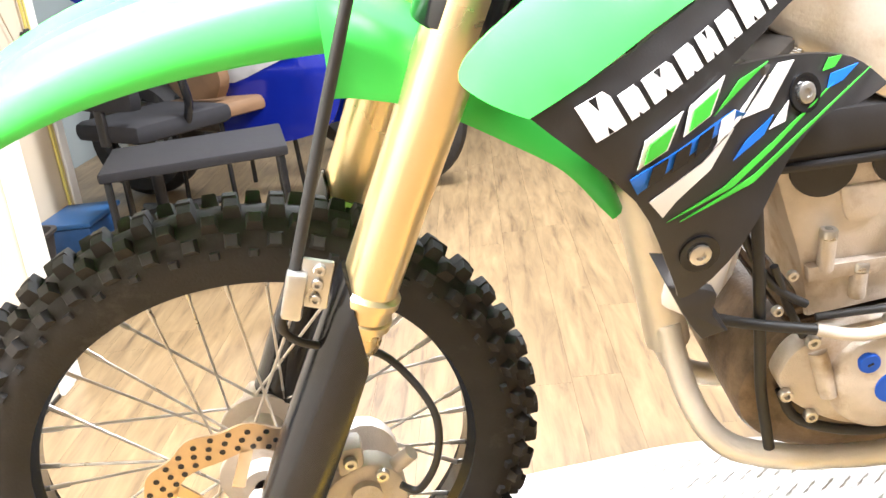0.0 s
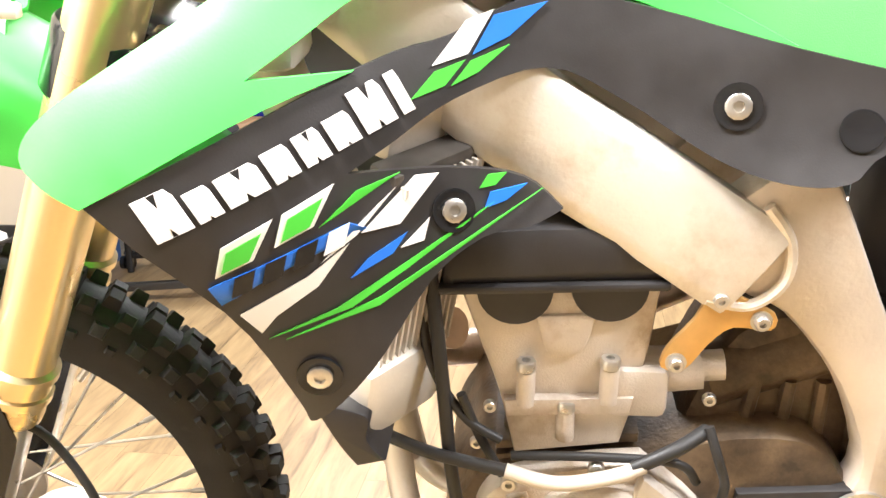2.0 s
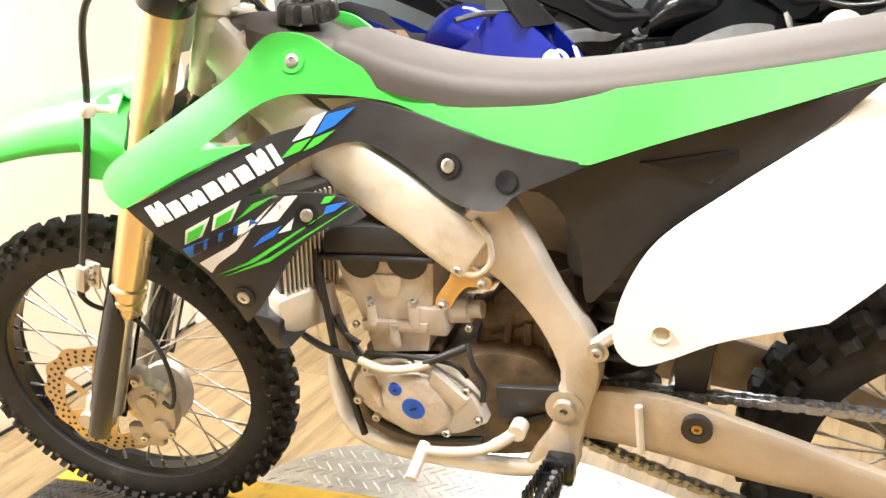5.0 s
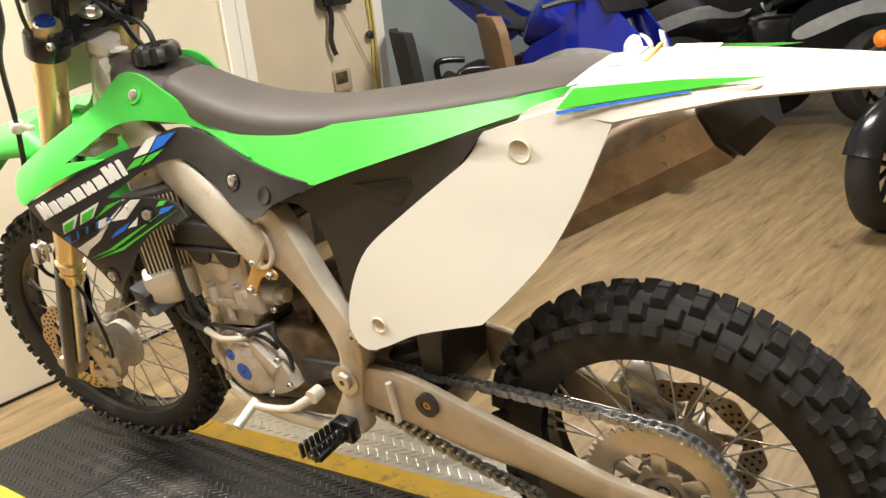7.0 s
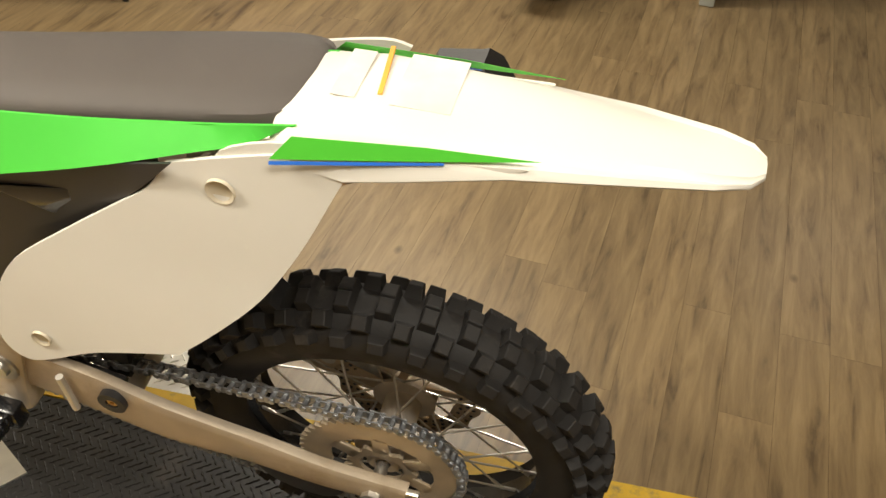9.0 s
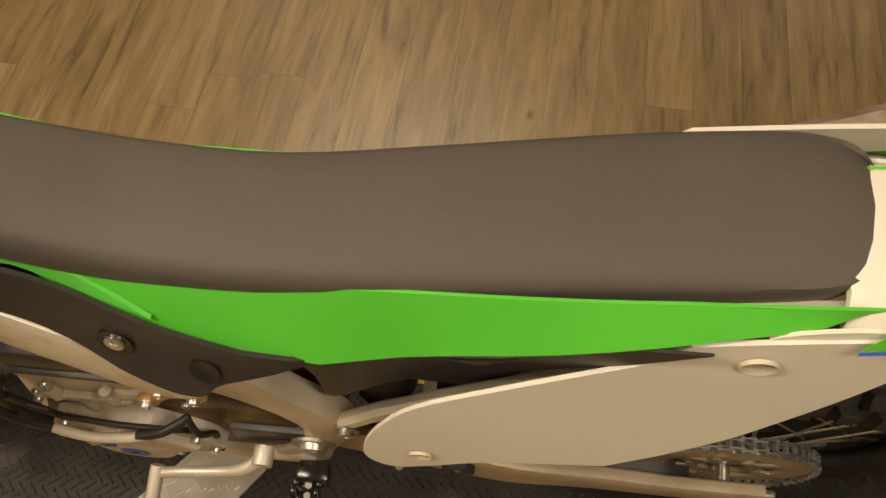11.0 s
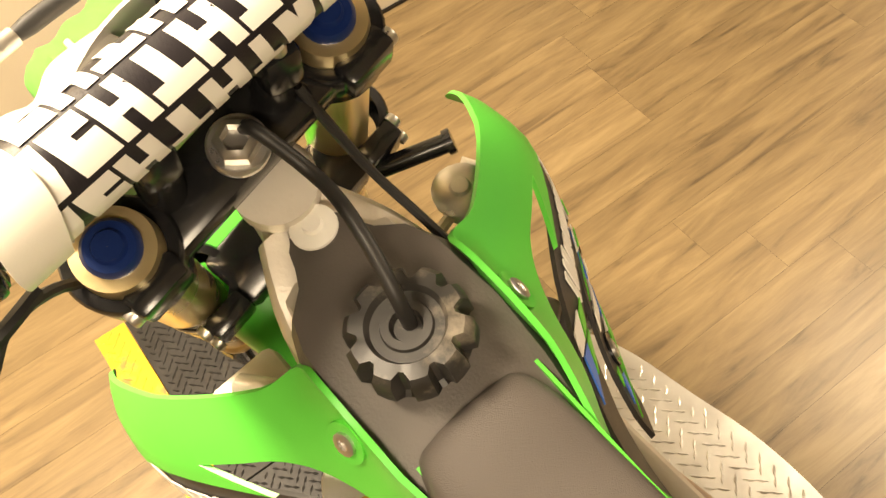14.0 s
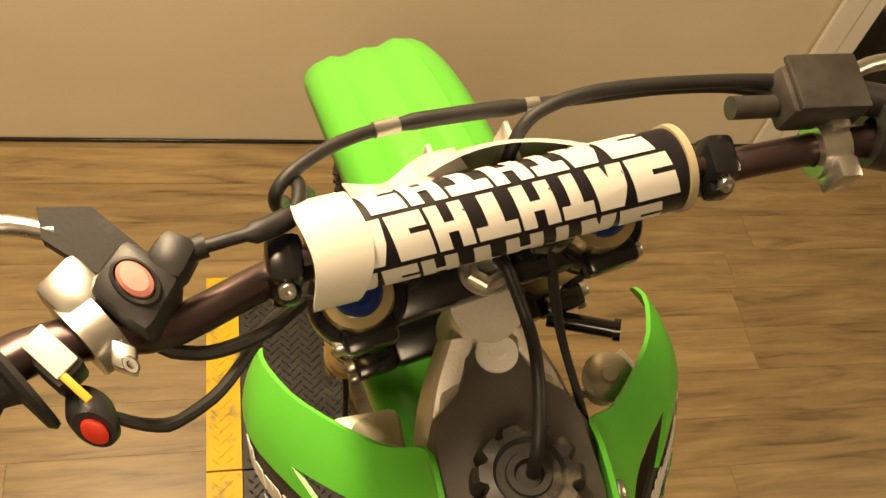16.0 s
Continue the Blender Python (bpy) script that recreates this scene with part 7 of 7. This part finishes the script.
part("fork", bm, GLOSS, cruiser, "black fork legs")
bm = bmesh.new()
rings = []
for k in range(9):
    a = radians(20 + 130 * k / 8)
    c = Vector((math.cos(a) * -0.32, 0, 0.29 + math.sin(a) * 0.32))
    n = Vector((-math.cos(a), 0, math.sin(a)))
    rings.append([c + Vector((0, u * 0.085, 0)) - n * (0.06 * u * u) for u in (-1, -0.5, 0, 0.5, 1)] + [c + Vector((0, u * 0.08, 0)) - n * (0.06 * u * u + 0.006) for u in (1, 0.5, 0, -0.5, -1)])
ring_loft(bm, rings)
part("front_fender", bm, DARKPAINT, cruiser, "black front fender")
bm = bmesh.new()
lathe(bm, [(-0.10, 0.03), (-0.06, 0.085), (0.02, 0.105), (0.03, 0.105)], (0.17, 0, 0.90), (-1, 0, 0.05), 32)
hl = part("headlight", bm, GLOSS, cruiser, "black headlight shell")
bm = bmesh.new()
lathe(bm, [(0.030, 0.105), (0.045, 0.07), (0.05, 0.0001)], (0.17, 0, 0.90), (-1, 0, 0.05), 32)
part("lens", bm, CLEAR, hl, "clear round headlight lens")
AMBER = surface("amber_lens", (0.85, 0.22, 0.02), 0.25)
for s in (-1, 1):
    bm = bmesh.new()
    lathe(bm, [(0, 0.02), (0.03, 0.04), (0.05, 0.036), (0.06, 0.0001)], (0.24, s * 0.20, 0.80), (-1, 0, 0), 20)
    part("indicator", bm, AMBER, cruiser, "amber indicator")
bm = bmesh.new()
tube(bm, curve([(0.55, -0.42, 1.08), (0.42, -0.34, 1.10), (0.33, -0.1, 1.02), (0.33, 0.1, 1.02), (0.42, 0.34, 1.10), (0.55, 0.42, 1.08)], 4), 0.016, 10)
part("handlebar", bm, GLOSS, cruiser)
bm = bmesh.new()
box(bm, (0.72, 0, 0.42), (0.60, 0.30, 0.42), 0.06)
part("engine", bm, GLOSS, cruiser, "black engine")
bm = bmesh.new()
rings = []
for x, z, hw, h in ((0.36, 0.86, 0.06, 0.04), (0.42, 0.88, 0.13, 0.09), (0.60, 0.88, 0.16, 0.11), (0.80, 0.84, 0.13, 0.08), (0.90, 0.78, 0.10, 0.05), (1.2, 0.74, 0.15, 0.06), (1.45, 0.78, 0.11, 0.05), (1.62, 0.78, 0.05, 0.03)):
    rings.append([(x, hw * math.cos(t), z - 0.04 + h * math.sin(t)) for t in (2 * math.pi * k / 18 for k in range(18))])
ring_loft(bm, rings)
part("tank_and_seat", bm, DARKPAINT, cruiser, "black tank and seat")
bm = bmesh.new()
for s in (-1, 1):
    tube(bm, [(0.30, s * 0.12, 0.86), (0.26, s * 0.30, 0.72), (0.30, s * 0.34, 0.62)], 0.014, 8)
tube(bm, [(0.6, 0.17, 0.30), (1.0, 0.19, 0.26), (1.6, 0.20, 0.30)], [0.03, 0.05, 0.05], 12)
part("guard_and_pipe", bm, FIN, cruiser)

# ---- glass partition and boxes ----
glassm = bpy.data.materials.new("clear_glass")
glassm.use_nodes = True
gb = glassm.node_tree.nodes["Principled BSDF"]
gb.inputs["Transmission Weight"].default_value, gb.inputs["Roughness"].default_value = 1.0, 0.02
gb.inputs["Base Color"].default_value = (0.85, 0.92, 0.92, 1)
PX = 1.80
bm = bmesh.new()
for y in (2.95, 3.88):
    box(bm, (PX, y, (CEIL_Z + FLOOR_Z) / 2), (0.06, 0.07, CEIL_Z - FLOOR_Z - 0.004), 0.006)
for z in (FLOOR_Z + 0.06, 1.85):
    box(bm, (PX, 3.415, z), (0.05, 0.858, 0.11), 0.006)
door = structure("door_1", bm, surface("pale_frame", (0.50, 0.54, 0.52), 0.5, vary=0.05), "pale framed glass partition door", "door", 40)
bm = bmesh.new()
box(bm, (PX, 3.415, 0.885), (0.012, 0.856, 1.81), 0)
pane = part("pane", bm, surface("dark_pane", (0.02, 0.03, 0.035), 0.08, vary=0.1), door, "dark reflecting glass pane", smooth=0)
bm = bmesh.new()
flat(bm, [(PX - 0.04, 3.92), (PX + 0.04, 3.92), (PX + 0.04, 7.4), (PX - 0.04, 7.4)], FLOOR_Z, CEIL_Z)
structure("wall_partition", bm, GREYWALL, "grey-blue partition wall", "wall")
BOXM = surface("cardboard", (0.45, 0.33, 0.12), 0.8, vary=0.15, scale=9)
for i, (bx, by, bz, bw) in enumerate(((0.35, 6.5, 0, 0.5), (1.0, 6.6, 0, 0.45), (0.40, 6.52, 0.34, 0.42))):
    bxo = thing("cardboard_box", "tan cardboard box stacked at the far end", "box", pose(bx, by, FLOOR_Z + bz, 0, 0, 8 * i), "cardboard boxes")
    bm = bmesh.new()
    box(bm, (0, 0, 0.17), (bw, 0.36, 0.338), 0.006)
    part("carton", bm, BOXM, bxo)
    bm = bmesh.new()
    box(bm, (0, -0.181, 0.24), (bw * 0.4, 0.003, 0.08))
    part("label", bm, DECAL_W, bxo)
